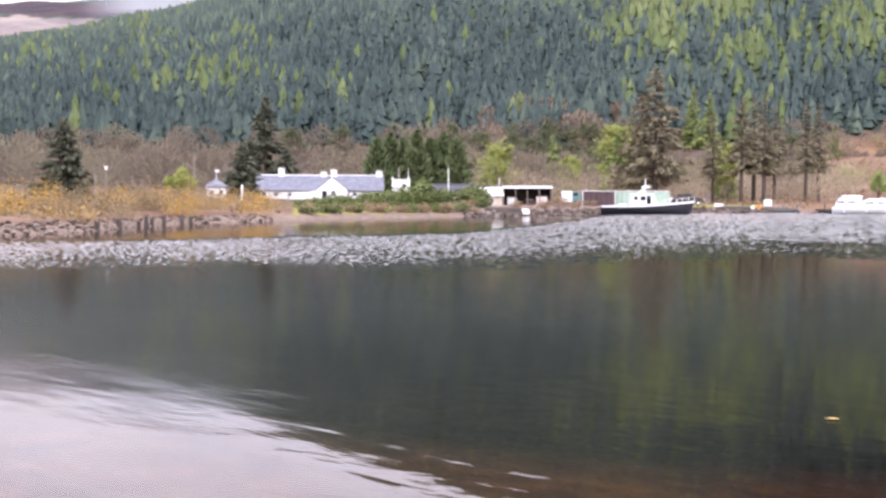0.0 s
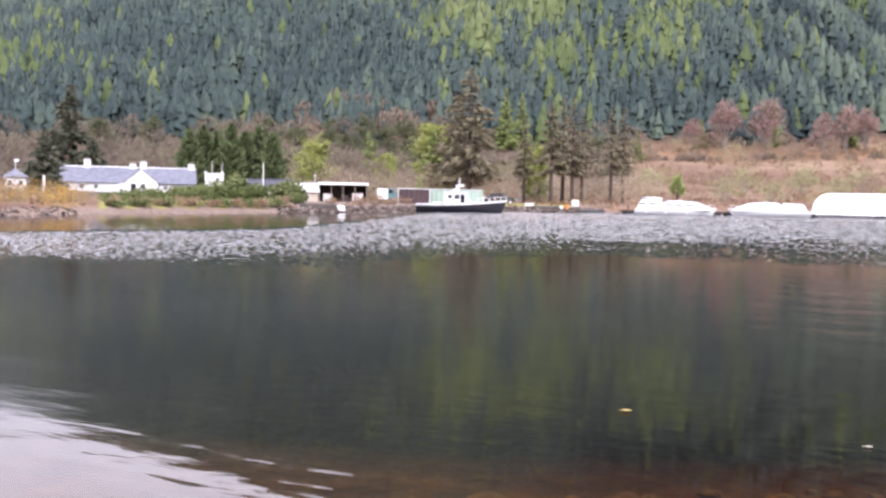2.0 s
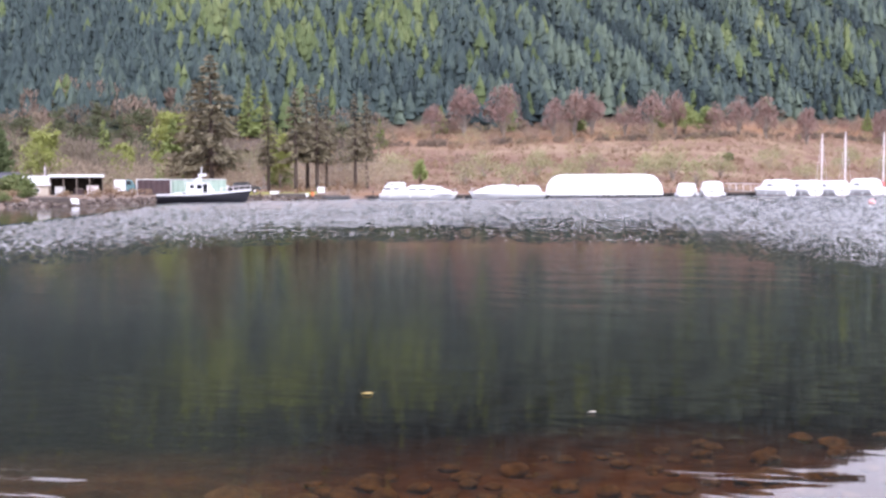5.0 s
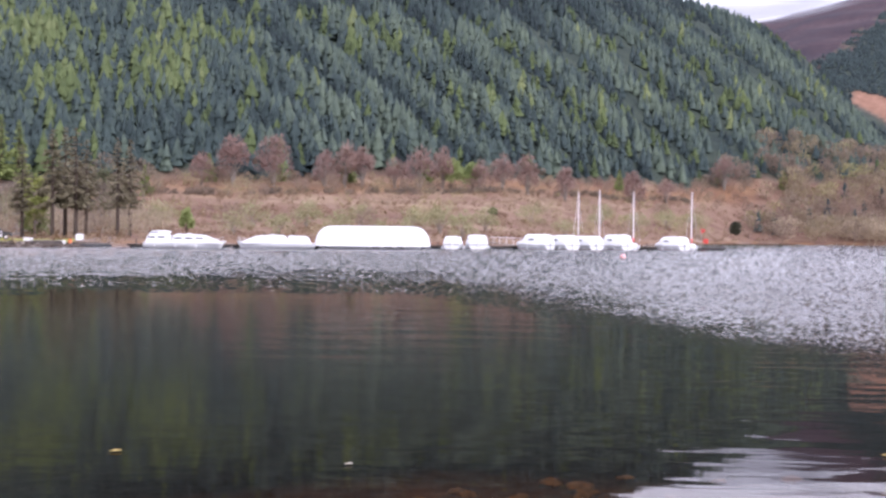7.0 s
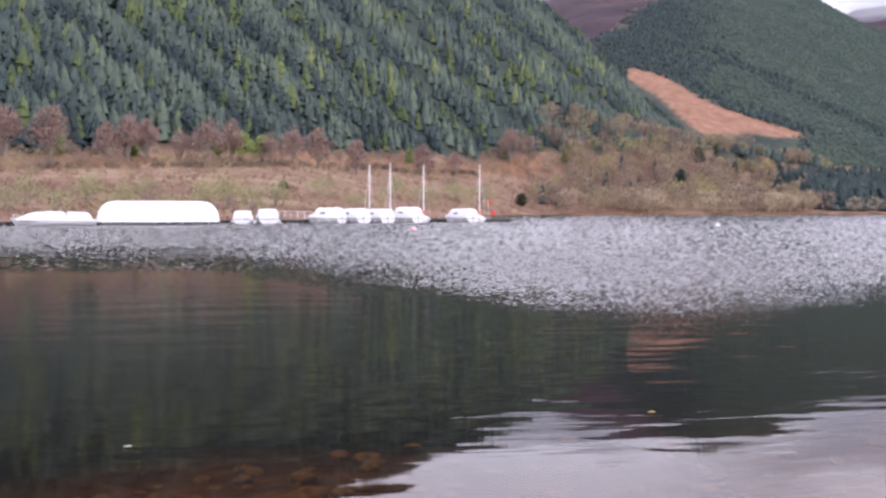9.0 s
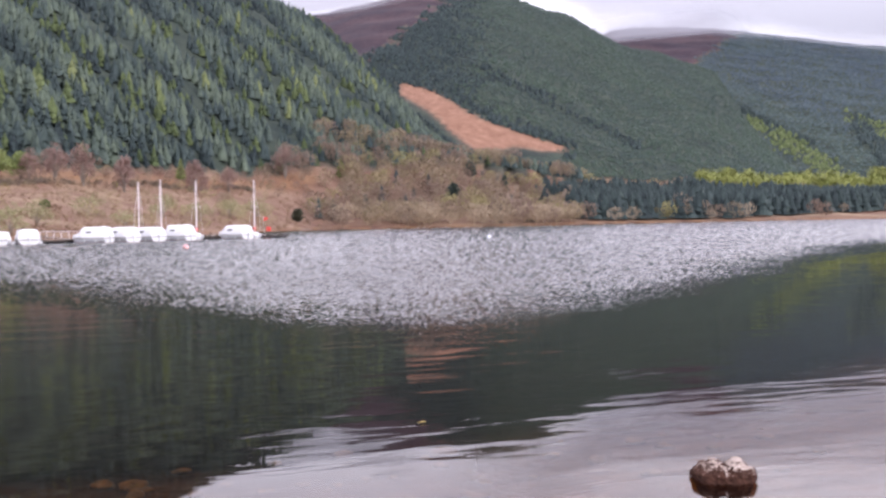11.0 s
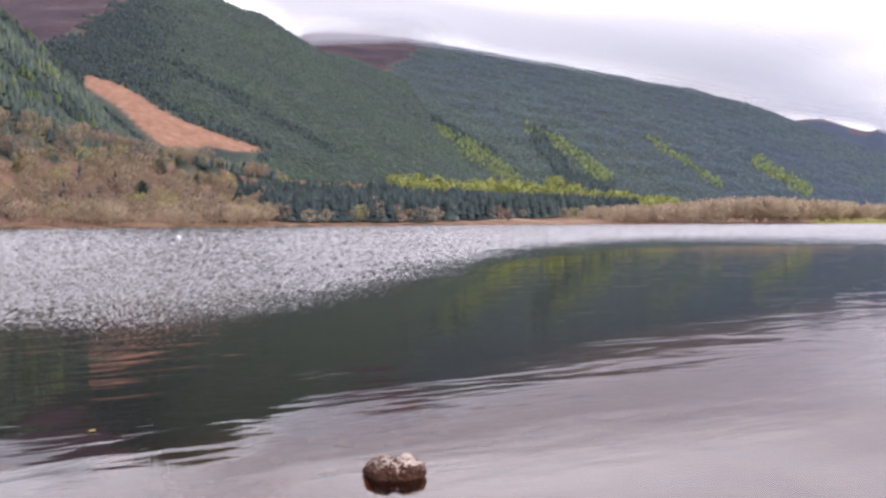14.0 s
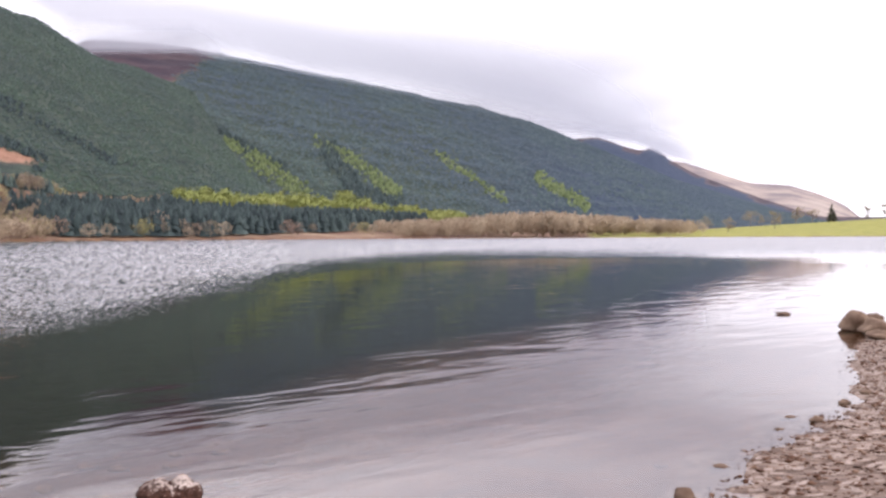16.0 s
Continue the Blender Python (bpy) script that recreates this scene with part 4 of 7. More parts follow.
    ob = bare_trees(np.stack([x, y, z - 0.3], -1)[k], h[k], h[k] * 1.6, np.clip(0.25 + 0.3 * wave(x, y, 25, 76) + rng.normal(0, 0.15, len(x)), 0, 1)[k], rng, 70, 0.5, 0.13).make("scrub_bank", BARE_WOOD)
    tagged(ob, "dark brown heather and scrub along a bank across the moor", "scrub", kind="stuff")
    # low sallow scrub on the moor
    yaw, r, x, y, z = scatter(rng, 7.0, 24, -16, 140, 420)
    edge = FAR_SHORE(yaw)
    k = (r > edge + 14) & (r < HILLS["near"][0](yaw) - 8) & (rng.uniform(0, 1, len(x)) < 0.30 + 0.45 * blobs(x, y, 42, 24)) & ~((yaw > 17) & (r < 165))
    h = rng.uniform(1.8, 4.4, len(x)) * np.clip(r / 220, 0.6, 1.2)
    tint = np.clip(0.68 + 0.3 * blobs(x, y, 50, 25) + rng.normal(0, 0.15, len(x)), 0, 1)
    ob = bare_trees(np.stack([x, y, z], -1)[k], h[k], h[k] * 1.25, tint[k], rng, 170, size=0.045).make("sallow_scrub", TWIGS)
    tagged(ob, "thin grey-tan sallow scrub dotted over the moor", "scrub", kind="stuff")
    # pale willow scrub behind the boatyard
    yaw, r, x, y, z = scatter(rng, 3.6, 33.5, 14, 146, 205)
    k = rng.uniform(0, 1, len(x)) < 0.45 + 0.35 * blobs(x, y, 24, 26)
    h = rng.uniform(2.6, 5.6, len(x))
    ob = bare_trees(np.stack([x, y, z], -1)[k], h[k], h[k] * 1.05, np.clip(0.45 + 0.35 * blobs(x, y, 20, 74) + rng.normal(0, 0.2, len(x)), 0, 1)[k], rng, 170, 0.28, 0.050).make("willow_scrub", SCRUB_TWIGS)
    tagged(ob, "pale leafless willow scrub behind the boatyard", "scrub", kind="stuff")
    # willow carr in front of the pasture
    yaw, r, x, y, z = scatter(rng, 6.5, -45.5, -63.5, 740, 1020)
    back = r - FAR_SHORE(yaw)
    thin = np.clip((-46 - yaw) / 3, 0, 1) * np.clip((yaw + 63.5) / 2, 0, 1)
    k = (back > 3 + np.clip((-56.5 - yaw) * 14, 0, 60)) & (back < 85 + np.clip((-56.5 - yaw) * 14, 0, 60)) & (rng.uniform(0, 1, len(x)) < 0.9 * thin + 0.1)
    h = rng.uniform(15, 22, len(x)) * (0.5 + 0.45 * np.exp(-(((yaw + 55.5) / 6) ** 2)))
    ob = bare_trees(np.stack([x, y, z], -1)[k], h[k], h[k] * 0.85, rng.uniform(0, 1, len(x))[k], rng, 130, 0.46, 0.07, True).make("willow_carr", WILLOW_TWIGS)
    tagged(ob, "tawny leafless willow thicket along the far shore", "woodland", kind="stuff")


build_woods()


# ---------------------------------------------------------------- making things
def thing(name, at, turn, label, category, group=""):
    """The Empty at a thing's base, to which its parts belong."""
    ob = new(name)
    ob.empty_display_size = 0.2
    ob.matrix_world = Matrix.Translation(at) @ pose(0, 0, 0, 0, 0, turn)
    return tagged(ob, label, category, group)


def part(name, bm, material, parent, label=""):
    """Links a bmesh as one mesh object under a thing or a part."""
    bmesh.ops.recalc_face_normals(bm, faces=bm.faces)
    me = bpy.data.meshes.new(name)
    bm.to_mesh(me)
    bm.free()
    me.materials.append(material)
    ob = new(name, me)
    ob.parent = parent
    return tagged(ob, label)


def box(size, at=(0, 0, 0), bevel=0.0, turn=(0, 0, 0), into=None):
    """A box with its base centre at the place given."""
    bm = into or bmesh.new()
    made = bmesh.ops.create_cube(bm, size=1.0)["verts"]
    m = Matrix.Translation(at) @ pose(0, 0, 0, *turn) @ Matrix.Translation((0, 0, size[2] / 2)) @ Matrix.Diagonal((*size, 1))
    bmesh.ops.transform(bm, matrix=m, verts=made)
    if bevel:
        edges = list({e for v in made for e in v.link_edges})
        bmesh.ops.bevel(bm, geom=edges, offset=bevel, segments=2, affect="EDGES", profile=0.6)
    return bm


def rod(a, b, r0, r1=None, sides=8, into=None):
    bm = into or bmesh.new()
    a, b = Vector(a), Vector(b)
    made = bmesh.ops.create_cone(bm, cap_ends=True, segments=sides, radius1=r0, radius2=r0 if r1 is None else r1, depth=(b - a).length)["verts"]
    m = Matrix.Translation((a + b) / 2) @ (b - a).to_track_quat("Z", "Y").to_matrix().to_4x4()
    bmesh.ops.transform(bm, matrix=m, verts=made)
    return bm


def loft(rings, closed=True, caps=True, into=None):
    """Skin over rings of places, all of one length."""
    bm = into or bmesh.new()
    rows = [[bm.verts.new(p) for p in ring] for ring in rings]
    n = len(rows[0])
    for r0, r1 in zip(rows, rows[1:]):
        for i in range(n if closed else n - 1):
            j = (i + 1) % n
            bm.faces.new((r0[i], r0[j], r1[j], r1[i]))
    if caps:
        for row in (rows[0], rows[-1]):
            try:
                bm.faces.new(row)
            except ValueError:
                pass
    bmesh.ops.remove_doubles(bm, verts=bm.verts, dist=1e-4)
    return bm


def prism(outline, depth, along="y", into=None):
    """An upright outline of (side, height) pushed through a depth, centred."""
    bm = into or bmesh.new()
    rings = []
    for d in (-depth / 2, depth / 2):
        rings.append([(s, d, h) if along == "y" else (d, s, h) for s, h in outline])
    return loft(rings, True, True, bm)


def smooth(ob):
    for poly in ob.data.polygons:
        poly.use_smooth = True
    return ob


def stone(rng, size, rough=0.22, level=2, flat=0.65):
    """A worn stone: a knocked-about ball."""
    bm = bmesh.new()
    bmesh.ops.create_icosphere(bm, subdivisions=level, radius=0.5)
    off = Vector(rng.uniform(-50, 50, 3))
    for v in bm.verts:
        d = v.co.normalized()
        k = 1 + rough * noise.noise(d * 1.3 + off) * 1.6 + rough * 0.5 * noise.noise(d * 3.1 + off) + rough * 0.25 * noise.noise(d * 7 + off)
        v.co = Vector((d.x * size[0], d.y * size[1], d.z * size[2] * (1.0 if d.z > 0 else flat))) * 0.5 * k
    return bm


def lens_side(t_yaw):
    """Where the lens stands when it looks that way: for things close to it."""
    return heading(t_yaw) * ARM


def hull_rings(length, beam, freeboard, sheer=0.35, draught=0.25, stations=13, stern=0.8, flare=1.15, rake=0.06):
    """A boat's shell from stern (-x) to bow (+x): rings from one gunwale down under the keel to the other."""
    rings = []
    for k in range(stations):
        u = k / (stations - 1)
        full = stern + (1 - stern) * min(1, u / 0.4) if u < 0.4 else max(0.02, 1 - ((u - 0.4) / 0.6) ** 2.3)
        b = beam / 2 * full
        top = freeboard + sheer * max(0, u - 0.25) ** 1.6
        low = -draught * (1 - 0.9 * max(0, (u - 0.75) / 0.25) ** 2)
        x = (u - 0.5) * length
        ring = []
        for a, z in ((1.0, top), (0.97, top * 0.62), (0.92 / flare, top * 0.22), (0.78 / flare, 0.0), (0.35, low * 0.8), (0.0, low)):
            lift = rake * length * (1 - z / max(top, 0.1)) * max(0, (u - 0.7) / 0.3) ** 2
            ring.append((x - lift, b * a, z))
        rings.append(ring + [(px, -py, pz) for px, py, pz in ring[:-1][::-1]])
    return rings


def hull_parts(parent, length, beam, freeboard, paint, deck, **kw):
    rings = hull_rings(length, beam, freeboard, **kw)
    hull = smooth(part("hull", loft(rings, False, False), paint, parent))
    bm = bmesh.new()
    top = [[ring[0], ((ring[0][0]), 0, ring[0][2] + 0.03), ring[-1]] for ring in rings]
    loft([[(x, y * 0.97, z - 0.02) for x, y, z in row] for row in top], False, False, bm)
    part("deck", bm, deck, parent)
    bm = bmesh.new()
    tr = rings[0]
    bm.faces.new([bm.verts.new(p) for p in tr])
    part("transom", bm, paint, parent)
    bm = bmesh.new()
    for side in (0, -1):
        for a, b in zip(rings, rings[1:]):
            rod(a[side], b[side], 0.035, sides=5, into=bm)
    part("rubbing_strake", bm, deck, hull)
    return rings


# ---------------------------------------------------------------- trees that stand alone
def tree_root(name, at, label, category="tree", group=""):
    return thing(name, at, 0, label, category, group)


def conifer(at, height, spread, seed, needles, label, bare=0.08, density=1.0, upright=False, name="spruce_tree", spray=0.14, bark=None):
    """A spruce or cypress: a straight trunk, whorls of boughs, and sprays of needles along each."""
    rng = np.random.default_rng(seed)
    root = tree_root(name, at, label)
    wood, green = Heap(), Heap()
    tube(wood, (0, 0, -0.3), (0, 0, height * 0.55), height * 0.020, height * 0.012, sides=8)
    tube(wood, (0, 0, height * 0.55), (0, 0, height * 0.98), height * 0.012, 0.01, sides=6)
    z = height * bare
    while z < height * 0.98:
        u = (z / height - bare) / (1 - bare)
        if upright:
            reach = spread * 0.5 * min(1.0, (1 - u) ** 0.55 + 0.02) * (0.75 + 0.25 * min(1, u * 8))
        else:
            reach = spread * 0.5 * ((1 - u) ** 0.9 * (0.8 + 0.2 * min(1, u * 6)) + 0.02)
        for _ in range(int(rng.integers(5, 8))):
            a = rng.uniform(0, 6.283)
            length = reach * rng.uniform(0.55, 1.15)
            rise = (0.55 if upright else -0.18 + 0.35 * u) * length
            tip = np.array([math.cos(a) * length, math.sin(a) * length, z + rise])
            base = np.array([0, 0, z])
            if length > 0.5:
                tube(wood, base, base + (tip - base) * 0.8, 0.012 * height * (1 - u) * 0.35 + 0.01, 0.006, sides=4)
            n = max(4, int(length * 9 * density))
            t = rng.uniform(0.2, 1.0, n) ** 0.7
            c = base + (tip - base) * t[:, None] + rng.normal(0, 0.10 * length * 0.6 + 0.05, (n, 3)) * np.array([1, 1, 0.5])
            way = (tip - base) / (length + 1e-6) + np.array([0, 0, 0.5 if upright else -0.35])
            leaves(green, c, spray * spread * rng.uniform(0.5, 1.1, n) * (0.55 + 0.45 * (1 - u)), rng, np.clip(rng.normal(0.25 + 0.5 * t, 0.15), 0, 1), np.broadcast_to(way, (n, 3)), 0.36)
        z += height * 0.030 * rng.uniform(0.7, 1.3)
    wood.make("trunk", bark or BARK, root)
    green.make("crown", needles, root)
    return root


def limb_tree(at, height, spread, seed, leaf, label, bark=None, low=0.25, limbs=16, per=60, size=0.05, slim=0.55, rise=0.6, name="birch_tree", category="tree", stems=1, lean=0.04):
    """A tree with a tapering, slightly crooked stem, forking limbs and a crown in uneven clumps with gaps."""
    rng = np.random.default_rng(seed)
    root = tree_root(name, at, label, category)
    wood, green = Heap(), Heap()
    for s in range(stems):
        p = np.array([rng.normal(0, 0.12) * (stems > 1), rng.normal(0, 0.12) * (stems > 1), -0.2])
        out = rng.normal(0, 0.5 * (stems > 1), 2)
        spine = [p]
        for k in range(5):
            p = p + np.array([rng.normal(0, lean) * height / 5 + out[0] * 0.1 * height, rng.normal(0, lean) * height / 5 + out[1] * 0.1 * height, height * 0.19])
            spine.append(p)
        w = height * 0.024 / math.sqrt(stems)
        for k, (a, b) in enumerate(zip(spine, spine[1:])):
            tube(wood, a, b, w * (1 - k * 0.17), w * (1 - (k + 1) * 0.17), sides=7)
        for _ in range(limbs // stems):
            u = rng.uniform(low, 1.0)
            i = min(4, int(u * 5))
            base = spine[i] + (spine[i + 1] - spine[i]) * (u * 5 - i)
            a = rng.uniform(0, 6.283)
            length = spread * 0.5 * (0.45 + 0.65 * math.sin(math.pi * min(1, (u - low) / (1 - low) * 0.75 + 0.2))) * rng.uniform(0.6, 1.15)
            tip = base + np.array([math.cos(a) * length, math.sin(a) * length, rise * length * rng.uniform(0.4, 1.2)])
            tube(wood, base, tip, w * 0.35, w * 0.1, sides=5)
            for _ in range(3):
                t = rng.uniform(0.4, 1)
                fork = base + (tip - base) * t
                end = fork + rng.normal(0, 0.25, 3) * length + np.array([0, 0, 0.15 * length])
                tube(wood, fork, end, w * 0.14, w * 0.04, sides=3)
                n = per // 3
                c = fork + (end - fork) * rng.uniform(0.2, 1.1, n)[:, None] + rng.normal(0, 0.13, (n, 3)) * length
                # leaf tint is paler towards the top of the tree
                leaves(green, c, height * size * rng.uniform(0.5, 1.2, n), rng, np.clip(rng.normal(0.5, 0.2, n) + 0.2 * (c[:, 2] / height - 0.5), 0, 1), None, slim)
    wood.make("trunk", bark or BARK, root)
    green.make("crown", leaf, root)
    return root


def round_tree(at, height, width, seed, leaf, label, name="birch_tree", bark=None, n=1500, size=0.030, slim=0.34, lift=0.16, lobes=11, category="tree"):
    """A leafless or budding tree: forking stems into a rounded head of overlapping tufts of fine twigs."""
    rng = np.random.default_rng(seed)
    root = tree_root(name, at, label, category)
    wood, green = Heap(), Heap()
    tone = rng.normal(0, 0.10)
    for k in range(lobes):
        a, q = k * 2.4 + rng.uniform(-0.5, 0.5), math.sqrt((k + 0.4) / lobes)
        lo, hi = lift + 0.10, 1 - 0.20
        mid = np.array([math.cos(a) * q * width * 0.34, math.sin(a) * q * width * 0.34, height * (lo + (hi - lo) * (1 - 0.75 * q * rng.uniform(0.5, 1.1)))])
        rad = np.array([width * 0.22, width * 0.22, height * 0.19]) * rng.uniform(0.75, 1.2)
        fork = np.array([mid[0] * 0.25, mid[1] * 0.25, mid[2] * 0.45])
        tube(wood, (rng.normal(0, 0.15), rng.normal(0, 0.15), -0.3), fork, height * 0.014, height * 0.010, sides=5)
        tube(wood, fork, mid, height * 0.010, height * 0.003, sides=4)
        m = n // lobes
        u = rng.normal(size=(m, 3))
        u /= np.linalg.norm(u, axis=1, keepdims=True)
        c = mid + u * (rng.uniform(0.25, 1, (m, 1)) ** 0.6) * rad
        c[:, 2] = np.maximum(c[:, 2], 0.05)
        # twig tint is paler towards the top of each tuft
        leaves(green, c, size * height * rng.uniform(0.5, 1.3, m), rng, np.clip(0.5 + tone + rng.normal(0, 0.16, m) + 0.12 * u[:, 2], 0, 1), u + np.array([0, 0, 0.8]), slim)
    wood.make("trunk", bark or PALE_BARK, root)
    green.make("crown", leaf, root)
    return root


def shrub(at, height, spread, seed, leaf, label, name="bush", n=900, size=0.07):
    """A bush: several stems from the ground and a lumpy, gappy dome of leaves."""
    rng = np.random.default_rng(seed)
    root = tree_root(name, at, label, "bush")
    wood, green = Heap(), Heap()
    lobes = []
    for _ in range(9):
        a, q = rng.uniform(0, 6.283), math.sqrt(rng.uniform(0, 1)) * 0.36 * spread
        lobes.append((math.cos(a) * q, math.sin(a) * q, height * rng.uniform(0.22, 0.68), spread * rng.uniform(0.16, 0.26)))
    for x, y, z, q in lobes:
        tube(wood, (x * 0.2, y * 0.2, -0.1), (x, y, z), 0.03 * height, 0.01 * height, sides=4)
        m = n // 9
        u = rng.normal(size=(m, 3))
        u /= np.linalg.norm(u, axis=1, keepdims=True)
        c = np.array([x, y, z]) + u * rng.uniform(0.45, 1, (m, 1)) * np.array([q, q, min(q * 1.1, height * 0.34)])
        c[:, 2] = np.maximum(c[:, 2], 0.02)
        # leaf tint is paler towards the top of each lobe
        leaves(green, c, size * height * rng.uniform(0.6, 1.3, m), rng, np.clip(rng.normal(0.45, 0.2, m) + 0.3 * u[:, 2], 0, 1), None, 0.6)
    wood.make("woody_base", BARK, root)
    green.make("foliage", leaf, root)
    return root


conifer(place(54.3, 88), 7.0, 5.4, 1, DARK_NEEDLES, "dark bushy spruce behind yellow gorse on the shore", 0.03, 2.6, spray=0.085)
conifer(place(44.4, 215), 19.5, 12.5, 2, DARK_NEEDLES, "tall dark spruce beside the white cottage", density=1.3, spray=0.08)
conifer(place(45.6, 150), 8.6, 6.4, 3, DARK_NEEDLES, "smaller dark spruce in front of the tall one", density=2.0, spray=0.085)
conifer(place(43.3, 212), 9.0, 8.0, 4, DARK_NEEDLES, "low dark spruce at the end of the cottage")
for k, (yaw, top) in enumerate(((38.6, 12.0), (37.9, 12.8), (37.2, 12.4), (36.5, 13.0), (35.8, 12.4), (35.1, 12.9), (34.4, 11.8))):
    tagged(conifer(place(yaw, 206 + 3 * (k % 3)), top * (0.94 + 0.05 * math.sin(k * 2.6)), 5.7, 20 + k, HEDGE_NEEDLES, "tall clipped dark green cypress in a close row", 0.01, 1.8, True, "cypress_tree", 0.17), group="row of cypresses")
for k, (yaw, r, top, wide) in enumerate(((24.1, 152, 19.0, 11.5), (24.9, 158, 16.0, 9.5))):
    tagged(conifer(place(yaw, r), top, wide, 40 + k, PINE_NEEDLES, "tall old conifer with thin brown-green tiers of boughs", 0.20, 0.62, False, "pine_tree", 0.062, PINE_BARK), group="old pines by the boatyard")
for k, (yaw, r, top, wide) in enumerate(((19.8, 150, 12.6, 4.6), (19.2, 156, 13.5, 4.2), (18.7, 150, 12.8, 4.2), (18.2, 153, 11.5, 3.8), (16.7, 152, 11.8, 4.0), (16.1, 158, 12.0, 4.0), (21.2, 160, 11.0, 3.6))):
    tagged(conifer(place(yaw, r), top * 1.16, wide * 1.1, 45 + k, PINE_NEEDLES, "tall old pine with a bare brown trunk and thin crown", 0.30, 0.9, False, "pine_tree", 0.10, PINE_BARK), group="old pines by the boatyard")
for k, (yaw, r, top, wide) in enumerate(((32.2, 185, 8.6, 7.0), (25.8, 168, 11.5, 6.4), (20.6, 168, 8.4, 4.2), (28.6, 200, 7.5, 4.5))):
    limb_tree(place(yaw, r), top, wide, 60 + k, YOUNG_LEAF, "birch in bright yellow-green young leaf", PALE_BARK, 0.22, 28, 230, 0.023, 0.6)
round_tree(place(48.7, 140), 4.8, 4.2, 66, YOUNG_LEAF, "small sallow in bright green young leaf", "sallow_bush", BARK, 1300, 0.05, 0.5, 0.02, 9, "bush")
for k, (yaw, r, top, wide) in enumerate(((26.0, 166, 10.5, 7.0), (22.2, 330, 19.0, 8.0), (21.4, 335, 17.0, 7.0), (20.6, 172, 9.5, 5.0), (29.4, 230, 13.0, 6.0), (15.4, 290, 8.0, 4.5), (12.2, 338, 9.0, 5.5), (8.6, 342, 8.0, 5.0), (5.0, 346, 9.5, 6.0), (1.0, 352, 9.0, 6.0), (-9.2, 455, 9.0, 5.0), (-14.2, 545, 10.0, 6.0), (-17.4, 560, 9.5, 6.5))):
    tagged(conifer(place(yaw, r), top, wide, 170 + k, EDGE_LARCH, "young larch in bright green spring needles", 0.05, 0.8, False, "larch_tree", 0.10), group="larches below the forest")
for k, (yaw, r, h, wide) in enumerate(((13.3, 168, 4.4, 2.6), (5.2, 335, 8.0, 4.5), (-0.4, 342, 10.0, 9.0), (-2.6, 260, 3.0, 3.0), (-1.5, 345, 9.5, 8.0))):
    round_tree(place(yaw, r), h, wide, 80 + k, SHRUB if k in (1, 3) else MOOR_LEAF, "fresh green sallow bush on the moor", "sallow_bush", BARK, 1500, 0.045, 0.5, 0.02, 9, "bush")
for k, (yaw, r, h, wide) in enumerate(((40.6, 98, 1.3, 3.6), (39.2, 99, 1.4, 4.0), (37.9, 100, 1.5, 4.0), (36.7, 101, 2.1, 3.6), (35.9, 103, 2.6, 3.4), (34.9, 102, 1.9, 4.0), (33.9, 103, 2.2, 4.0), (33.3, 106, 2.4, 3.0), (36.2, 112, 3.4, 3.0), (32.9, 100, 1.2, 2.4), (41.7, 97, 1.2, 3.4), (42.6, 95, 0.9, 3.0), (38.5, 106, 1.7, 4.0), (37.2, 108, 2.0, 4.0))):
    tagged(shrub(place(yaw, r), h, wide, 100 + k, SHRUB, "rounded green shrub on the bank below the cottage", n=1300), group="shrubs along the bank")
for k, (yaw, r, top, wide) in enumerate(((33.2, 250, 13.0, 7.0), (31.6, 262, 15.0, 7.5), (30.4, 240, 12.0, 6.0), (29.5, 270, 16.0, 7.0), (28.4, 255, 13.5, 7.0), (27.5, 275, 15.0, 7.5), (26.8, 245, 11.0, 6.0), (34.6, 285, 14.0, 7.0), (17.4, 262, 10.0, 5.0), (40.5, 290, 13.0, 7.0), (43.0, 285, 12.0, 6.5))):
    tagged(limb_tree(place(yaw, r), top, wide, 400 + k, HILL_PINE, "green-brown pine in the wood behind the boatyard", PINE_BARK, low=0.25, limbs=34, per=70, size=0.020, slim=0.45, rise=0.15, name="pine_tree", lean=0.02), group="pines behind the boatyard")
for k, (yaw, r, top, wide) in enumerate(((11.0, 338, 13.0, 10.5), (8.95, 340, 13.5, 12.0), (6.3, 341, 10.0, 9.0), (5.2, 342, 12.5, 9.0), (4.3, 345, 11.0, 8.5), (1.25, 346, 12.0, 13.0), (0.05, 350, 12.0, 8.5), (-3.1, 356, 10.0, 8.5), (-4.4, 362, 11.5, 8.5), (-6.4, 372, 10.5, 8.0), (-9.9, 440, 12.0, 10.0), (-14.5, 545, 15.0, 14.0), (12.6, 330, 9.0, 8.0), (-1.9, 352, 8.5, 7.0), (-11.6, 470, 9.0, 9.0), (2.6, 348, 8.0, 8.0))):
    tagged(round_tree(place(yaw, r - 10), top * 1.3, wide * 1.05, 440 + k, MAUVE_TWIGS, "round-headed leafless birch with mauve-brown twigs at the plantation edge", n=1900, size=0.027, lift=-0.04), group="birches at the plantation edge")
conifer(place(-15.1, 436), 5.2, 5.2, 130, DARK_NEEDLES, "lone dark conifer at the edge of the far shore", 0.02, 1.2, True)
for k, (yaw, r, h, wide) in enumerate(((-23.3, 545, 11, 9), (-26.0, 640, 13, 7), (-25.8, 492, 9, 3.2), (-24.2, 620, 10, 8))):
    conifer(place(yaw, r), h, wide, 131 + k, SPRUCE, "dark spruce among leafless trees on the far shore", 0.04, 0.6, True)
conifer(place(-69.6, 1290), 20, 12, 140, DARK_NEEDLES, "dark spruce beyond the green pasture", 0.05, 0.4)
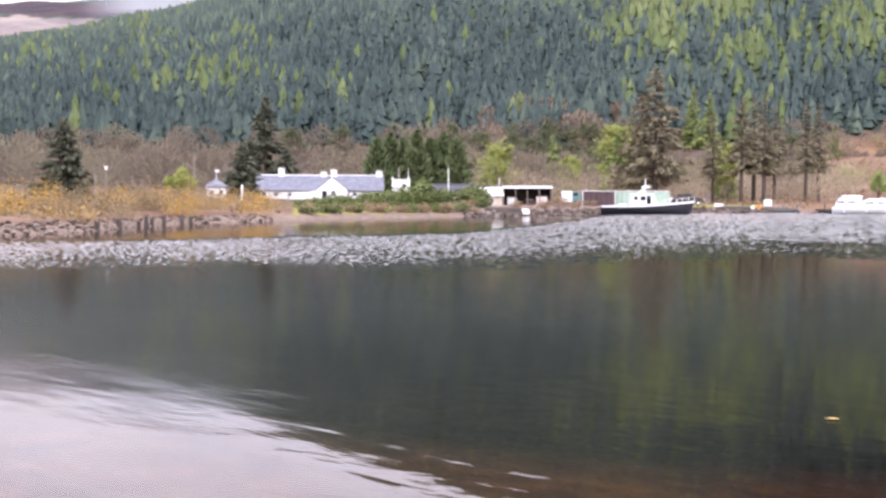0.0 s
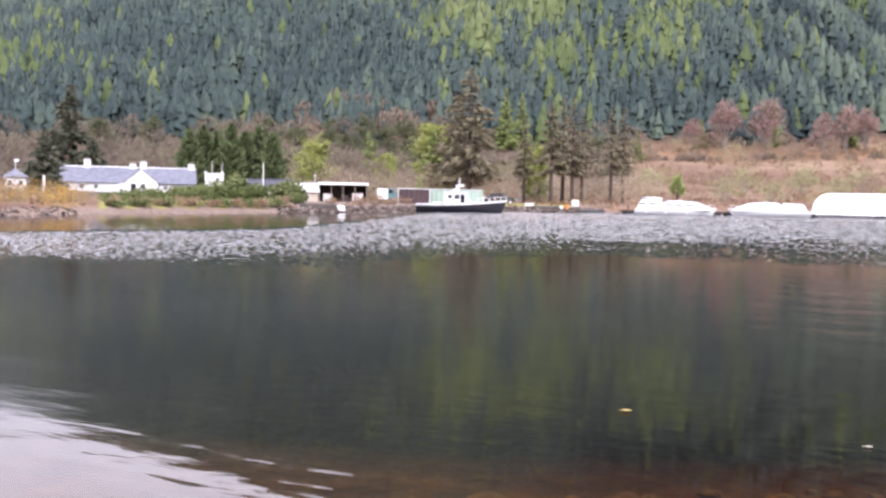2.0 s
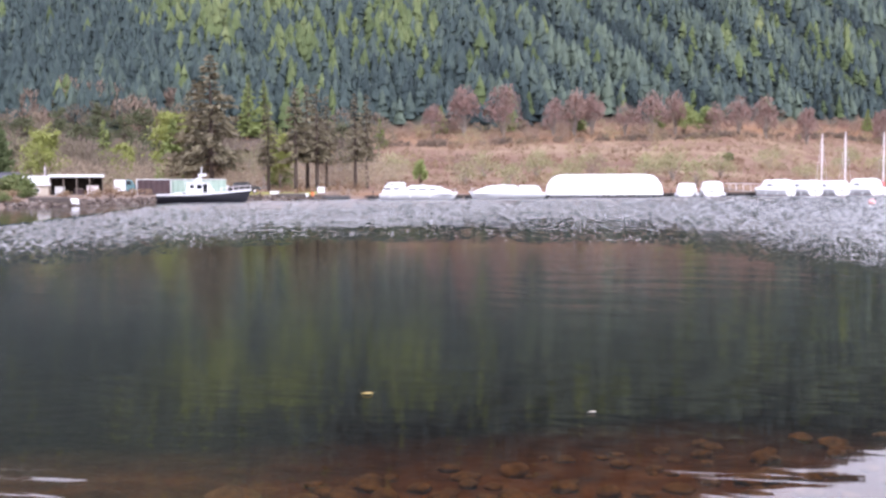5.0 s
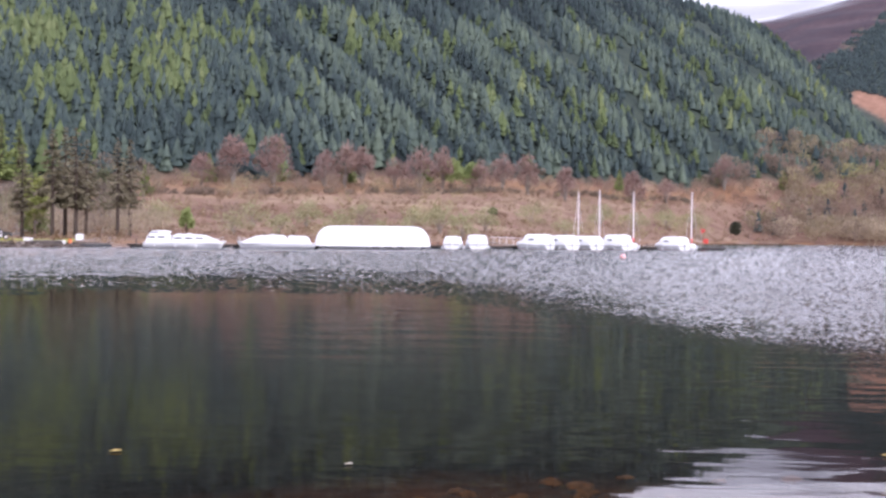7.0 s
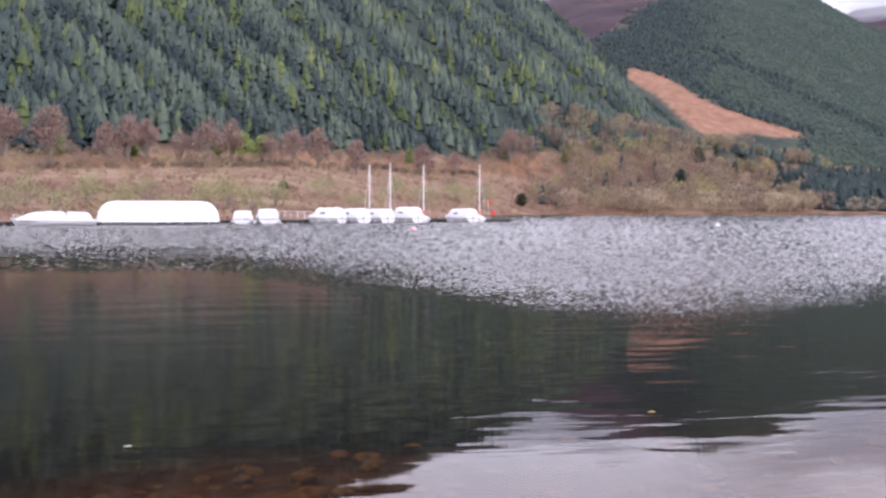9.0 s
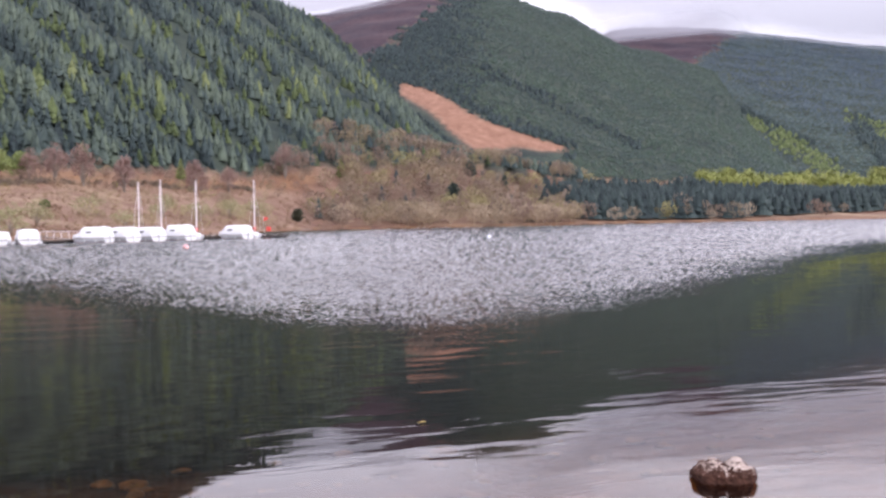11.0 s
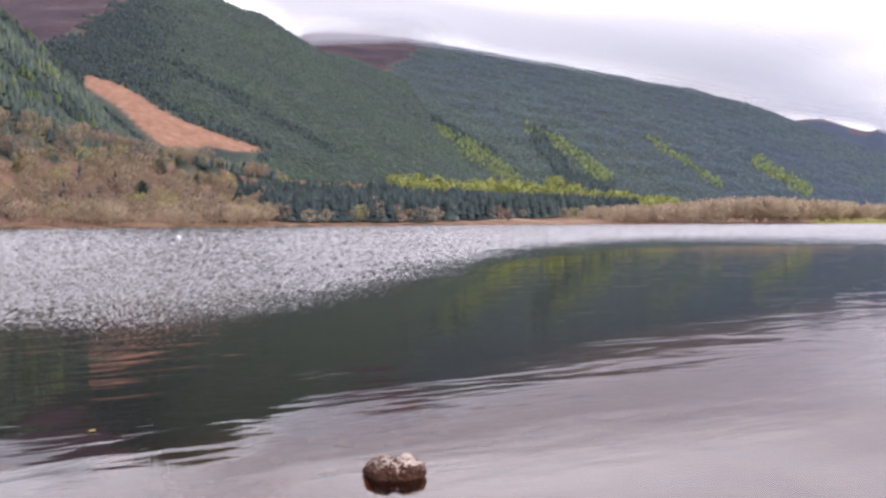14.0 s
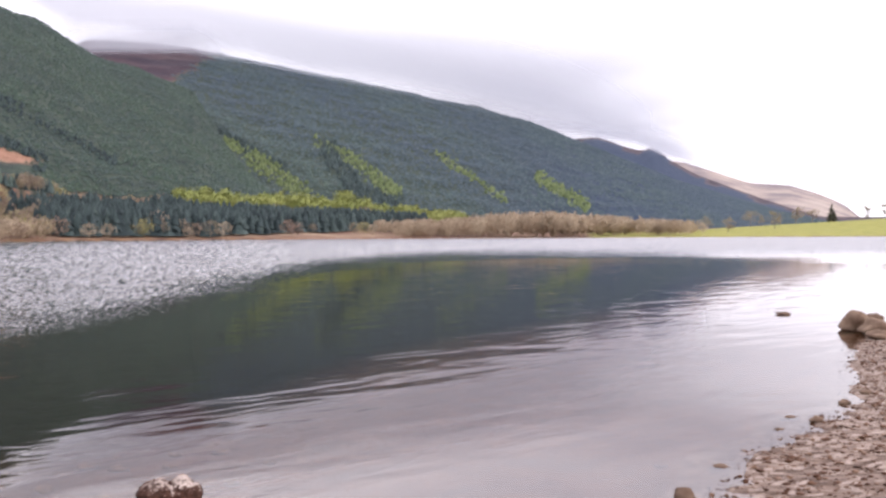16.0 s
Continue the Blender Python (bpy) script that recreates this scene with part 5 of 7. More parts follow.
for k, (yaw, r, h, wide) in enumerate(((-64.6, 1010, 13, 11), (-66.9, 1090, 16, 13), (-62.6, 980, 9, 8), (-68.7, 1290, 14, 14), (-63.6, 1180, 13, 14), (-65.7, 1240, 15, 15), (-61.4, 1000, 10, 9), (-67.9, 1275, 17, 14), (-66.2, 1265, 10, 12), (-71.2, 1340, 16, 12), (-72.1, 1330, 18, 14))):
    limb_tree(place(yaw, r), h, wide, 150 + k, TWIGS, "bare hedgerow tree on the edge of the pasture", PALE_BARK, 0.25, 20, 60, 0.035, 0.3, name="hedgerow_tree")


for k, (yaw, r, h, wide) in enumerate(((8.6, 172, 4.0, 3.8), (7.2, 205, 5.6, 5.0), (5.6, 190, 4.6, 4.4), (1.6, 196, 5.4, 4.8), (0.2, 205, 6.2, 5.6), (-1.0, 190, 5.2, 4.4), (-4.6, 262, 5.4, 6.4), (-8.2, 300, 6.4, 7.0), (-11.6, 360, 7.0, 8.0), (3.2, 182, 3.6, 4.2), (11.0, 178, 4.0, 5.0), (14.8, 182, 4.6, 5.0), (10.0, 200, 5.0, 6.0), (-6.4, 240, 4.2, 5.6), (-2.2, 215, 5.2, 5.6), (-10.0, 320, 6.0, 8.0), (-13.0, 400, 7.5, 9.0), (4.4, 215, 5.0, 5.6))):
    tagged(round_tree(place(yaw, r), h * 1.15, wide * 1.5, 180 + k, SALLOW_LEAF, "thin grey-green sallow just coming into leaf", "sallow_bush", PALE_BARK, 1000, 0.048, 0.20, -0.16, 9, "bush"), group="sallows on the moor")


def build_gorse():
    rng = np.random.default_rng(8)
    yaw = rng.uniform(43.6, 62, 420)
    r = FAR_SHORE(yaw) + rng.uniform(2.5, 38, 420)
    a = np.radians(yaw)
    x, y = -r * np.sin(a), r * np.cos(a)
    keep = (blobs(x, y, 12, 40) > -0.3) & (r < 112 - (yaw - 43) * 1.5)
    x, y = x[keep], y[keep]
    z = ground_z(x, y)
    heap = Heap()
    for k in range(len(x)):
        m, h, w = 260, rng.uniform(0.6, 1.6) * (1.25 + 0.7 * float(blobs(np.array([x[k]]), np.array([y[k]]), 9, 47)[0])), rng.uniform(0.8, 1.9)
        u = rng.normal(size=(m, 3))
        u /= np.linalg.norm(u, axis=1, keepdims=True)
        u[:, 2] = np.abs(u[:, 2])
        c = np.array([x[k], y[k], z[k]]) + u * rng.uniform(0.4, 1.05, (m, 1)) * np.array([w, w, h])
        flower = np.clip(0.54 + 0.75 * float(blobs(np.array([x[k]]), np.array([y[k]]), 14, 41)[0]) + rng.normal(0, 0.15), 0.1, 1.1)
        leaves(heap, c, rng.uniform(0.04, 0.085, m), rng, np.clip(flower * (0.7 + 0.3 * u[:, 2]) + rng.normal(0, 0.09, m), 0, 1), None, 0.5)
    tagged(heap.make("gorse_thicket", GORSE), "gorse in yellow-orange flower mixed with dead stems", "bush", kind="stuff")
    # bracken, tussocks and low scrub that roughen the moor
    n = 5200
    yaw = np.maximum(rng.uniform(-17, 46, n), -17 + np.abs(rng.normal(0, 2, n)))
    edge = FAR_SHORE(yaw)
    r = edge + 2 + (FLAT_END(yaw) - edge) * rng.uniform(0, 1, n) ** 0.8
    a = np.radians(yaw)
    x, y = -r * np.sin(a), r * np.cos(a)
    keep = (blobs(x, y, 38, 44) > -0.35) & ~((yaw > 21) & (r < 200) & (r > edge + 6))
    x, y, r = x[keep], y[keep], r[keep]
    z = ground_z(x, y)
    heap = Heap()
    per = 22
    h, w = rng.uniform(0.35, 1.5, len(x)) * np.clip(r / 190, 0.45, 1.3), rng.uniform(0.5, 1.9, len(x))
    u = rng.normal(size=(len(x), per, 3))
    u /= np.linalg.norm(u, axis=-1, keepdims=True)
    u[..., 2] = np.abs(u[..., 2])
    c = np.stack([x, y, z], -1)[:, None] + u * rng.uniform(0.4, 1, (len(x), per, 1)) * np.stack([w, w, h], -1)[:, None]
    tint = np.clip(0.45 + 0.3 * blobs(x, y, 55, 45) + rng.normal(0, 0.2, len(x)), 0, 1)
    leaves(heap, c.reshape(-1, 3), np.repeat(0.13 + 0.08 * h, per), rng, np.repeat(tint, per), None, 0.5)
    tagged(heap.make("moor_scrub", HEATH), "rusty bracken, tussocks and low scrub on the moor", "scrub", kind="stuff")


build_gorse()
for k in range(22):
    yaw = 33.6 + 0.42 * k + 0.15 * math.sin(k * 2.3)
    h = 0.55 + 0.35 * abs(math.sin(k * 1.7))
    tagged(shrub(place(yaw, float(FAR_SHORE(yaw)) + 2.2 + 1.2 * math.sin(k * 1.1) ** 2), h, 1.6 + 0.8 * math.sin(k * 0.9) ** 2, 240 + k, SHRUB if k % 3 else HEATH, "low dark green scrub at the water's edge", n=380, size=0.10), group="scrub along the bank")


# ---------------------------------------------------------------- boats, pontoon and buoys
PONTOON = [(16.2, 128.5), (11, 131), (6.5, 136), (0.5, 146), (-4, 153), (-8.5, 161), (-14.5, 170)]


def build_pontoon():
    for (ya, ra), (yb, rb) in zip(PONTOON, PONTOON[1:]):
        a, b = afloat(ya, ra), afloat(yb, rb)
        way = b - a
        length = way.length - 0.15
        root = thing("pontoon", (a + b) / 2, math.degrees(math.atan2(way.y, way.x)), "long low timber pontoon on dark floats, boats alongside", "pontoon", "sections of the pontoon")
        for k in range(3):
            part("float", box((length / 3 - 0.6, 1.5, 0.5), ((k - 1) * length / 3, 0, -0.28), 0.06), BLACK, root)
        for side in (-0.85, 0.85):
            part("fascia_board", box((length, 0.06, 0.22), (0, side, 0.2)), DARK_WOOD, root)
        part("deck", box((length, 1.66, 0.05), (0, 0, 0.37)), WOOD, root, "weathered grey plank deck")
        for k in range(max(2, int(length / 6))):
            part("mooring_post", rod((-length / 2 + 1 + k * 6, 0.7, -1.5), (-length / 2 + 1 + k * 6, 0.7, 1.0), 0.06), DARK_WOOD, root)


def build_yacht():
    root = thing("motor_yacht", afloat(24.45, 110.5), 24.45 - 4, "black-hulled motor cruiser with white cabin and short mast, afloat", "boat")
    length = 9.1
    rings = hull_parts(root, length, 2.9, 0.72, NAVY, WHITE, sheer=0.75, stern=0.85)
    bm = bmesh.new()
    for side in (0, -1):
        for a, b in zip(rings, rings[1:]):
            pa, pb = Vector(a[side]), Vector(b[side])
            vs = [bm.verts.new(p) for p in (pa + Vector((0, 0, -0.05)), pb + Vector((0, 0, -0.05)), pb + Vector((0, 0, 0.13)), pa + Vector((0, 0, 0.13)))]
            bm.faces.new(vs)
    bmesh.ops.solidify(bm, geom=bm.faces[:], thickness=0.05)
    part("bulwark", bm, WHITE, root, "white bulwark round the deck")
    low = part("saloon", loft([[(-2.9, y, 0.7), (-2.9, y, 0.62 + h * 0.7), (2.2, y * 0.8, 0.66 + h * 0.7), (2.9, y * 0.7, 0.85)] for y, h in ((-1.0, 0.42), (-0.85, 0.52), (0.85, 0.52), (1.0, 0.42))]), WHITE, root, "low white saloon")
    for k in range(4):
        part("window", box((0.5, 0.03, 0.18), (-1.9 + k * 0.95, -0.985, 0.76), 0.01), GLASS, low)
    house = part("wheelhouse", loft([[(-1.75, y, 0.95), (-1.6, y * 0.92, 1.95), (0.35, y * 0.92, 1.98), (0.85, y, 1.15), (0.9, y, 0.95)] for y in (-0.95, 0.95)]), WHITE, root)
    part("window", box((0.5, 0.03, 0.42), (-0.45, -0.93, 1.35), 0.01), GLASS, house)
    part("window", box((0.4, 0.03, 0.36), (-1.15, -0.93, 1.4), 0.01), GLASS, house)
    part("door", box((0.42, 0.03, 0.85), (0.12, -0.945, 0.98), 0.01), GLASS, house)
    part("roof", box((2.3, 2.05, 0.07), (-0.65, 0, 1.98), 0.02), WHITE, house)
    part("mast", rod((-0.4, 0, 2.0), (-0.25, 0, 3.55), 0.07, 0.035), WHITE, root)
    part("mast_arch", rod((-1.0, 0.0, 2.02), (-0.35, 0, 2.75), 0.06, 0.05, into=rod((-0.7, 0, 2.72), (0.2, 0, 2.78), 0.05)), WHITE, root)
    part("radar_dome", box((0.42, 0.42, 0.2), (-0.05, 0, 2.6), 0.08), WHITE, root)
    bm = bmesh.new()
    for k in range(6):
        x = 1.6 + k * 0.58
        rod((x, -1.05 + 0.16 * k, 0.95 + 0.05 * k), (x, -1.05 + 0.16 * k, 1.42 + 0.05 * k), 0.018, sides=5, into=bm)
        rod((x, 1.05 - 0.16 * k, 0.95 + 0.05 * k), (x, 1.05 - 0.16 * k, 1.42 + 0.05 * k), 0.018, sides=5, into=bm)
    for s in (-1, 1):
        rod((1.6, s * 1.05, 1.4), (4.5, s * 0.25, 1.68), 0.018, sides=5, into=bm)
    part("guard_rail", bm, STEEL, root, "thin white guard rail at the bow")


def cruiser(yaw, r, turn, length, label, notch):
    root = thing("motor_cruiser", afloat(yaw, r), turn, label, "boat", "hire cruisers on the pontoon")
    hull_parts(root, length, 3.1, 0.62, WHITE, WHITE, sheer=0.32, stern=0.92)
    L = length
    if notch:
        aft = [(-0.47 * L, 0.6), (-0.45 * L, 1.30), (-0.41 * L, 1.56), (-0.22 * L, 1.58), (-0.17 * L, 1.42), (-0.16 * L, 0.6)]
    else:
        aft = [(-0.46 * L, 0.6), (-0.43 * L, 1.25), (-0.39 * L, 1.48), (-0.2 * L, 1.55), (-0.16 * L, 1.50), (-0.15 * L, 0.6)]
    main = [(-0.155 * L, 0.6), (-0.14 * L, 1.38), (-0.09 * L, 1.60), (0.2 * L, 1.52), (0.27 * L, 1.40), (0.42 * L, 0.80), (0.44 * L, 0.6)]
    a = part("aft_cabin", loft([[(x, y * (1 - 0.10 * (z - 0.6)), z) for x, z in aft] for y in (-1.35, -1.1, 1.1, 1.35)]), WHITE, root)
    m = part("saloon", loft([[(x, y * (1 - 0.10 * (z - 0.6)), z) for x, z in main] for y in (-1.35, -1.1, 1.1, 1.35)]), WHITE, root)
    for k in range(2):
        part("window", box((0.8, 0.05, 0.16), (-0.40 * L + k * 1.05, -1.30, 1.12), 0.01), GLASS, a)
    for k in range(3):
        part("window", box((0.85, 0.05, 0.15), (-0.08 * L + k * 1.15, -1.30, 1.04), 0.01), GLASS, m)
    if notch:
        part("fly_bridge", loft([[(-0.43 * L, y, 1.56), (-0.42 * L, y * 0.95, 1.82), (-0.38 * L, y * 0.9, 1.92), (-0.22 * L, y * 0.9, 1.94), (-0.17 * L, y * 0.95, 1.80), (-0.19 * L, y, 1.56)] for y in (-1.0, 1.0)]), CANVAS, root)
        part("window", box((1.1, 0.05, 0.12), (-0.37 * L, -1.0, 1.68), 0.01), GLASS, root)
    part("roof_hatch", box((0.6, 0.6, 0.06), (0.05 * L, 0, 1.58), 0.02), CANVAS, m)
    bm = rod((0.30 * L, -0.9, 0.9), (0.48 * L, -0.1, 1.25), 0.02, sides=5)
    rod((0.30 * L, 0.9, 0.9), (0.48 * L, 0.1, 1.25), 0.02, sides=5, into=bm)
    for u in (0.33, 0.40, 0.46):
        for s in (-1, 1):
            y = s * (0.9 - (u - 0.30) / 0.18 * 0.8)
            rod((u * L, y, 0.8), (u * L, y, 0.9 + (u - 0.3) * 1.9), 0.018, sides=5, into=bm)
    part("bow_rail", bm, STEEL, root)
    for k in range(3):
        x = -0.36 * L + k * 0.25 * L
        part("fender", rod((x, -1.55, 0.08), (x, -1.55, 0.42), 0.07), WHITE, root)


def covered_shelter():
    """The long white cover, drawn over hoops along the pontoon."""
    yaw, r = 3.7, 132
    root = thing("boat_cover", afloat(yaw, r), 4, "long white tarpaulin cover over a moored boat", "boat cover")
    L, rings, hoops = 13.8, [], []
    prof = ((0.0, 0.20), (0.012, 0.50), (0.040, 0.76), (0.075, 0.92), (0.105, 0.98), (0.15, 1.0))
    stations = [(u, k) for u, k in prof] + [(0.5, 1.02)] + [(1 - u, k) for u, k in prof[::-1]]
    for i, (u, k) in enumerate(stations):
        x = (u - 0.5) * L
        ring = []
        for j in range(13):
            a = math.pi * j / 12
            c, s = math.cos(a), math.sin(a)
            ring.append((x, -2.1 * (0.75 + 0.25 * k) * math.copysign(abs(c) ** 0.55, c), 0.32 + 2.42 * k * s ** 0.5 + (0.03 if i % 2 else 0.0)))
        rings.append(ring)
    smooth(part("cover", loft(rings, False, True), CANVAS, root, "taut white tarpaulin"))
    for ring in rings[5:8]:
        bm = bmesh.new()
        for p, q in zip(ring, ring[1:]):
            rod(Vector(p) * 1.004, Vector(q) * 1.004, 0.035, sides=5, into=bm)
        part("hoop", bm, CANVAS, root)
    hull_parts(root, 12.6, 3.6, 0.55, WHITE, WHITE, sheer=0.1, stern=0.9)
    for k in range(8):
        x = -5.6 + k * 1.6
        part("tie_down", rod((x, -2.1, 0.4), (x + 0.1, -1.75, 0.05), 0.02, sides=5), BLACK, root)
    # dark strips put in for the shaded gaps under the cover
    for k in range(3):
        part("gap_shade_strip", box((0.9, 0.05, 0.12), (0.3 + k * 1.5, -1.72, 0.16)), DARK_WOOD, root)


def covered_boat(yaw, r, turn, length, beam, high, label, dark_sides=False):
    root = thing("covered_boat", afloat(yaw, r), turn, label, "boat", "small boats on the pontoon")
    hull_parts(root, length, beam, 0.66, WHITE, WHITE, sheer=0.25, stern=0.88)
    # a grey strip drawn as the shadow line below the cover
    part("gunwale_shade", loft([[(x, y * 1.015, z + dz) for (x, y, z), dz in ((ring[0], 0.02), (ring[1], 0.10))] for ring in hull_rings(length, beam, 0.66, sheer=0.25, stern=0.88)[:-1]], False, False), SHADE_GREY, root, "grey band under the gunwale")
    # the cover: slab sides leaning in to a nearly flat top, down over a raked screen to the foredeck
    rings = []
    for u, k, w in ((-0.48, 0.62, 0.86), (-0.45, 0.93, 0.86), (-0.36, 1.0, 0.90), (-0.12, 1.0, 0.92), (0.08, 0.97, 0.90), (0.13, 0.90, 0.88), (0.25, 0.36, 0.78), (0.37, 0.27, 0.52), (0.45, 0.22, 0.18)):
        z = (high - 0.66) * k
        half = beam / 2 * w
        side = [(half, 0.0), (half * 0.97, z * 0.30), (half * 0.82, z * 0.84), (half * 0.70, z * 0.97), (half * 0.35, z * 1.01)]
        rings.append([(u * length, y, 0.68 + h + 0.10 * max(0, u)) for y, h in side] + [(u * length, -y, 0.68 + h + 0.10 * max(0, u)) for y, h in side[::-1]])
    part("cover", loft(rings, False, True), CANVAS, root, "white canvas cover")
    for k in (2, 4):
        bm = bmesh.new()
        for p, q in zip(rings[k], rings[k][1:]):
            rod(p, q, 0.022, sides=5, into=bm)
        part("cover_seam", bm, STEEL if dark_sides else CANVAS, root)
    # the same drawn shadow line, carried across the stern
    part("stern_shade", box((0.04, beam * 0.80, 0.13), (-0.505 * length, 0, 0.52), 0.01), SHADE_GREY, root, "grey band across the stern")
    part("outboard_engine", loft([[(-0.52 * length + x, y, z) for x, y in ((-0.16, -0.14), (0.14, -0.16), (0.14, 0.16), (-0.16, 0.14))] for z in (0.55, 0.95)], True, True, box((0.14, 0.12, 0.9), (-0.52 * length, 0, -0.3), 0.02)), WHITE, root)
    for s in (-1, 1):
        part("window", box((0.16 * length, 0.03, 0.20), (-0.08 * length, s * beam * 0.436, 0.68 + (high - 0.66) * 0.42), 0.02, (s * 9, 0, 0)), GLASS, root)
        for x in (-0.3, 0.0):
            part("fender", rod((x * length, s * beam * 0.53, 0.05), (x * length, s * beam * 0.53, 0.42), 0.08), WHITE, root)
    part("boot_top", loft([[(x, y * 1.012, z) for x, y, z in (ring[2], ring[3])] for ring in hull_rings(length, beam, 0.66, sheer=0.25, stern=0.88)], False, False), STEEL, root, "grey band at the waterline")


def sailing_boat(yaw, r, turn, length, top, label, red=True):
    root = thing("sailing_boat", afloat(yaw, r), turn, label, "sailing boat", "yachts on the pontoon")
    hull_parts(root, length, 2.1, 0.55, WHITE, WHITE, sheer=0.2, stern=0.7)
    part("coach_roof", loft([[(-0.12 * length, y, 0.55), (-0.10 * length, y * 0.9, 0.95), (0.15 * length, y * 0.8, 0.9), (0.27 * length, y * 0.6, 0.6)] for y in (-0.65, 0.65)]), WHITE, root)
    mast = part("mast", rod((0.1 * length, 0, 0.6), (0.1 * length, 0, top), 0.10, 0.075), STEEL, root, "pale aluminium mast")
    part("spreader", rod((0.1 * length, -0.45, top * 0.55), (0.1 * length, 0.45, top * 0.55), 0.025, sides=5), STEEL, mast)
    part("boom", rod((0.09 * length, 0, 1.35), (-0.35 * length, 0, 1.3), 0.06), STEEL, root)
    part("sail_cover", loft([[(x, 0.14 * math.cos(a) * k, 1.42 + 0.22 * k * math.sin(a)) for a in np.linspace(0, 6.283, 9)[:-1]] for x, k in ((0.11 * length, 1.6), (0.0, 1.3), (-0.2 * length, 0.9), (-0.34 * length, 0.5))]), RED if red else CANVAS, root, "faded red sail cover" if red else "")
    bm = bmesh.new()
    for p in ((0.48 * length, 0, 0.78), (-0.48 * length, 0, 0.6), (0.08 * length, -1.0, 0.62), (0.08 * length, 1.0, 0.62)):
        rod((0.1 * length, 0, top - 0.1), p, 0.012, sides=4, into=bm)
    part("rigging", bm, STEEL, root)
    part("rudder", box((0.25, 0.06, 0.8), (-0.51 * length, 0, -0.2)), DARK_WOOD, root)


def buoy(yaw, r, size, material, label):
    root = thing("buoy", afloat(yaw, r, 0.10 * size), 0, label, "buoy")
    bm = bmesh.new()
    bmesh.ops.create_uvsphere(bm, u_segments=16, v_segments=10, radius=size / 2)
    smooth(part("float_ball", bm, material, root))
    bm = rod((0, 0, size * 0.45), (0, 0, size * 0.62), size * 0.08)
    part("mooring_eye", bm, STEEL, root)


build_pontoon()
build_yacht()
cruiser(13.35, 124.5, 10, 8.9, "white motor cruiser with stepped cabins on the pontoon", True)
cruiser(8.75, 128.5, 188, 9.0, "long low white motor cruiser on the pontoon", False)
covered_shelter()
for yaw, r, turn, length, beam, high, label, dark in (
        (-0.55, 143.5, 82, 3.6, 2.6, 1.62, "small white boat under a square canvas cover", False),
        (-1.75, 145.5, 96, 4.2, 3.0, 1.85, "white boat under canvas with a dark engine", True),
        (-4.75, 150.5, 142, 5.6, 2.9, 2.05, "white cabin boat under a rounded canvas cover", False),
        (-6.2, 152.5, 122, 5.2, 2.9, 1.95, "white cabin boat with a dark side window", True),
        (-7.5, 155.0, 118, 5.2, 2.9, 1.88, "white boat under a sagging canvas cover", False),
        (-8.9, 157.5, 130, 5.4, 2.9, 2.15, "white cabin boat with a high canvas cover", True),
        (-11.8, 163.0, 125, 5.8, 2.9, 1.95, "white cabin boat with canvas hood by itself", True)):
    covered_boat(yaw, r, turn, length, beam, high, label, dark)
for yaw, r, turn, length, top, label, red in (
        (-7.04, 162.0, 70, 6.2, 8.5, "white yacht with a bare pale mast behind the covers", False),
        (-8.15, 164.5, 74, 6.4, 8.9, "white yacht with a tall pale mast and red cover", True),
        (-9.93, 160.5, 78, 5.0, 8.5, "small white yacht with red sail cover and bare mast", True),
        (-12.88, 166.0, 76, 5.4, 8.7, "small white yacht with red covers at the pontoon end", True)):
    sailing_boat(yaw, r, turn, length, top, label, red)
buoy(-9.4, 94, 0.55, PINK, "round faded pink mooring buoy on ruffled water")
buoy(-25.15, 124, 0.5, WHITE, "round white mooring buoy far out")
root = thing("lifebuoy_stand", afloat(-13.6, 169, 0.42), -13, "red lifebuoy housing on a post at the pontoon end", "safety stand")
part("post", rod((0, 0, 0), (0, 0, 0.9), 0.05), DARK_WOOD, root)
part("housing", box((0.75, 0.3, 0.7), (0, 0, 0.6), 0.12), RED, root, "bright red rounded housing")
root = thing("pennant", afloat(-13.35, 169.5, 0.42), -13, "small red pennant on a thin pole", "flag")
part("pole", rod((0, 0, 0), (0, 0, 2.9), 0.025, sides=6), STEEL, root)
part("cloth", prism([(0.03, 2.2), (0.6, 2.35), (0.65, 2.7), (0.03, 2.85)], 0.02), RED, root)
a, b = afloat(-3.9, 151, 0.45), place(-2.2, 171, 0.25)
root = thing("gangway", (a + b) / 2, math.degrees(math.atan2((b - a).y, (b - a).x)), "pale timber gangway from the bank to the pontoon", "gangway")
la = (b - a).length
sl = math.degrees(math.atan2(b.z - a.z, la))
part("walkway", box((la, 1.1, 0.08), (0, 0, -0.04), 0, (0, -sl, 0)), WOOD, root)
for s in (-0.55, 0.55):
    bm = rod((-la / 2, s, 0.85), (la / 2, s, 0.95), 0.03, sides=6)
    for k in range(6):
        x = -la / 2 + k * la / 5
        rod((x, s, -0.1), (x, s, 0.9), 0.025, sides=5, into=bm)
    part("handrail", bm, STEEL, root)


# ---------------------------------------------------------------- cottage and boatyard
BEIGE = plain("beige_boarding", (0.42, 0.36, 0.29), (0.52, 0.46, 0.38), 1.5, 0.8, 0.3)
TIN = plain("pale_sheet_roofing", (0.62, 0.62, 0.62), (0.72, 0.72, 0.71), 1.2, 0.5, 0.2, metal=0.2)
MAROON = plain("dark_maroon_container_paint", (0.040, 0.022, 0.026), (0.065, 0.034, 0.036), 1.2, 0.6, 0.2)
MINT = plain("pale_green_container_paint", (0.30, 0.42, 0.34), (0.38, 0.48, 0.40), 1.2, 0.6, 0.2)
TEAL = plain("teal_cab_paint", (0.05, 0.13, 0.14), (0.08, 0.17, 0.18), 1.5, 0.5, 0.1)
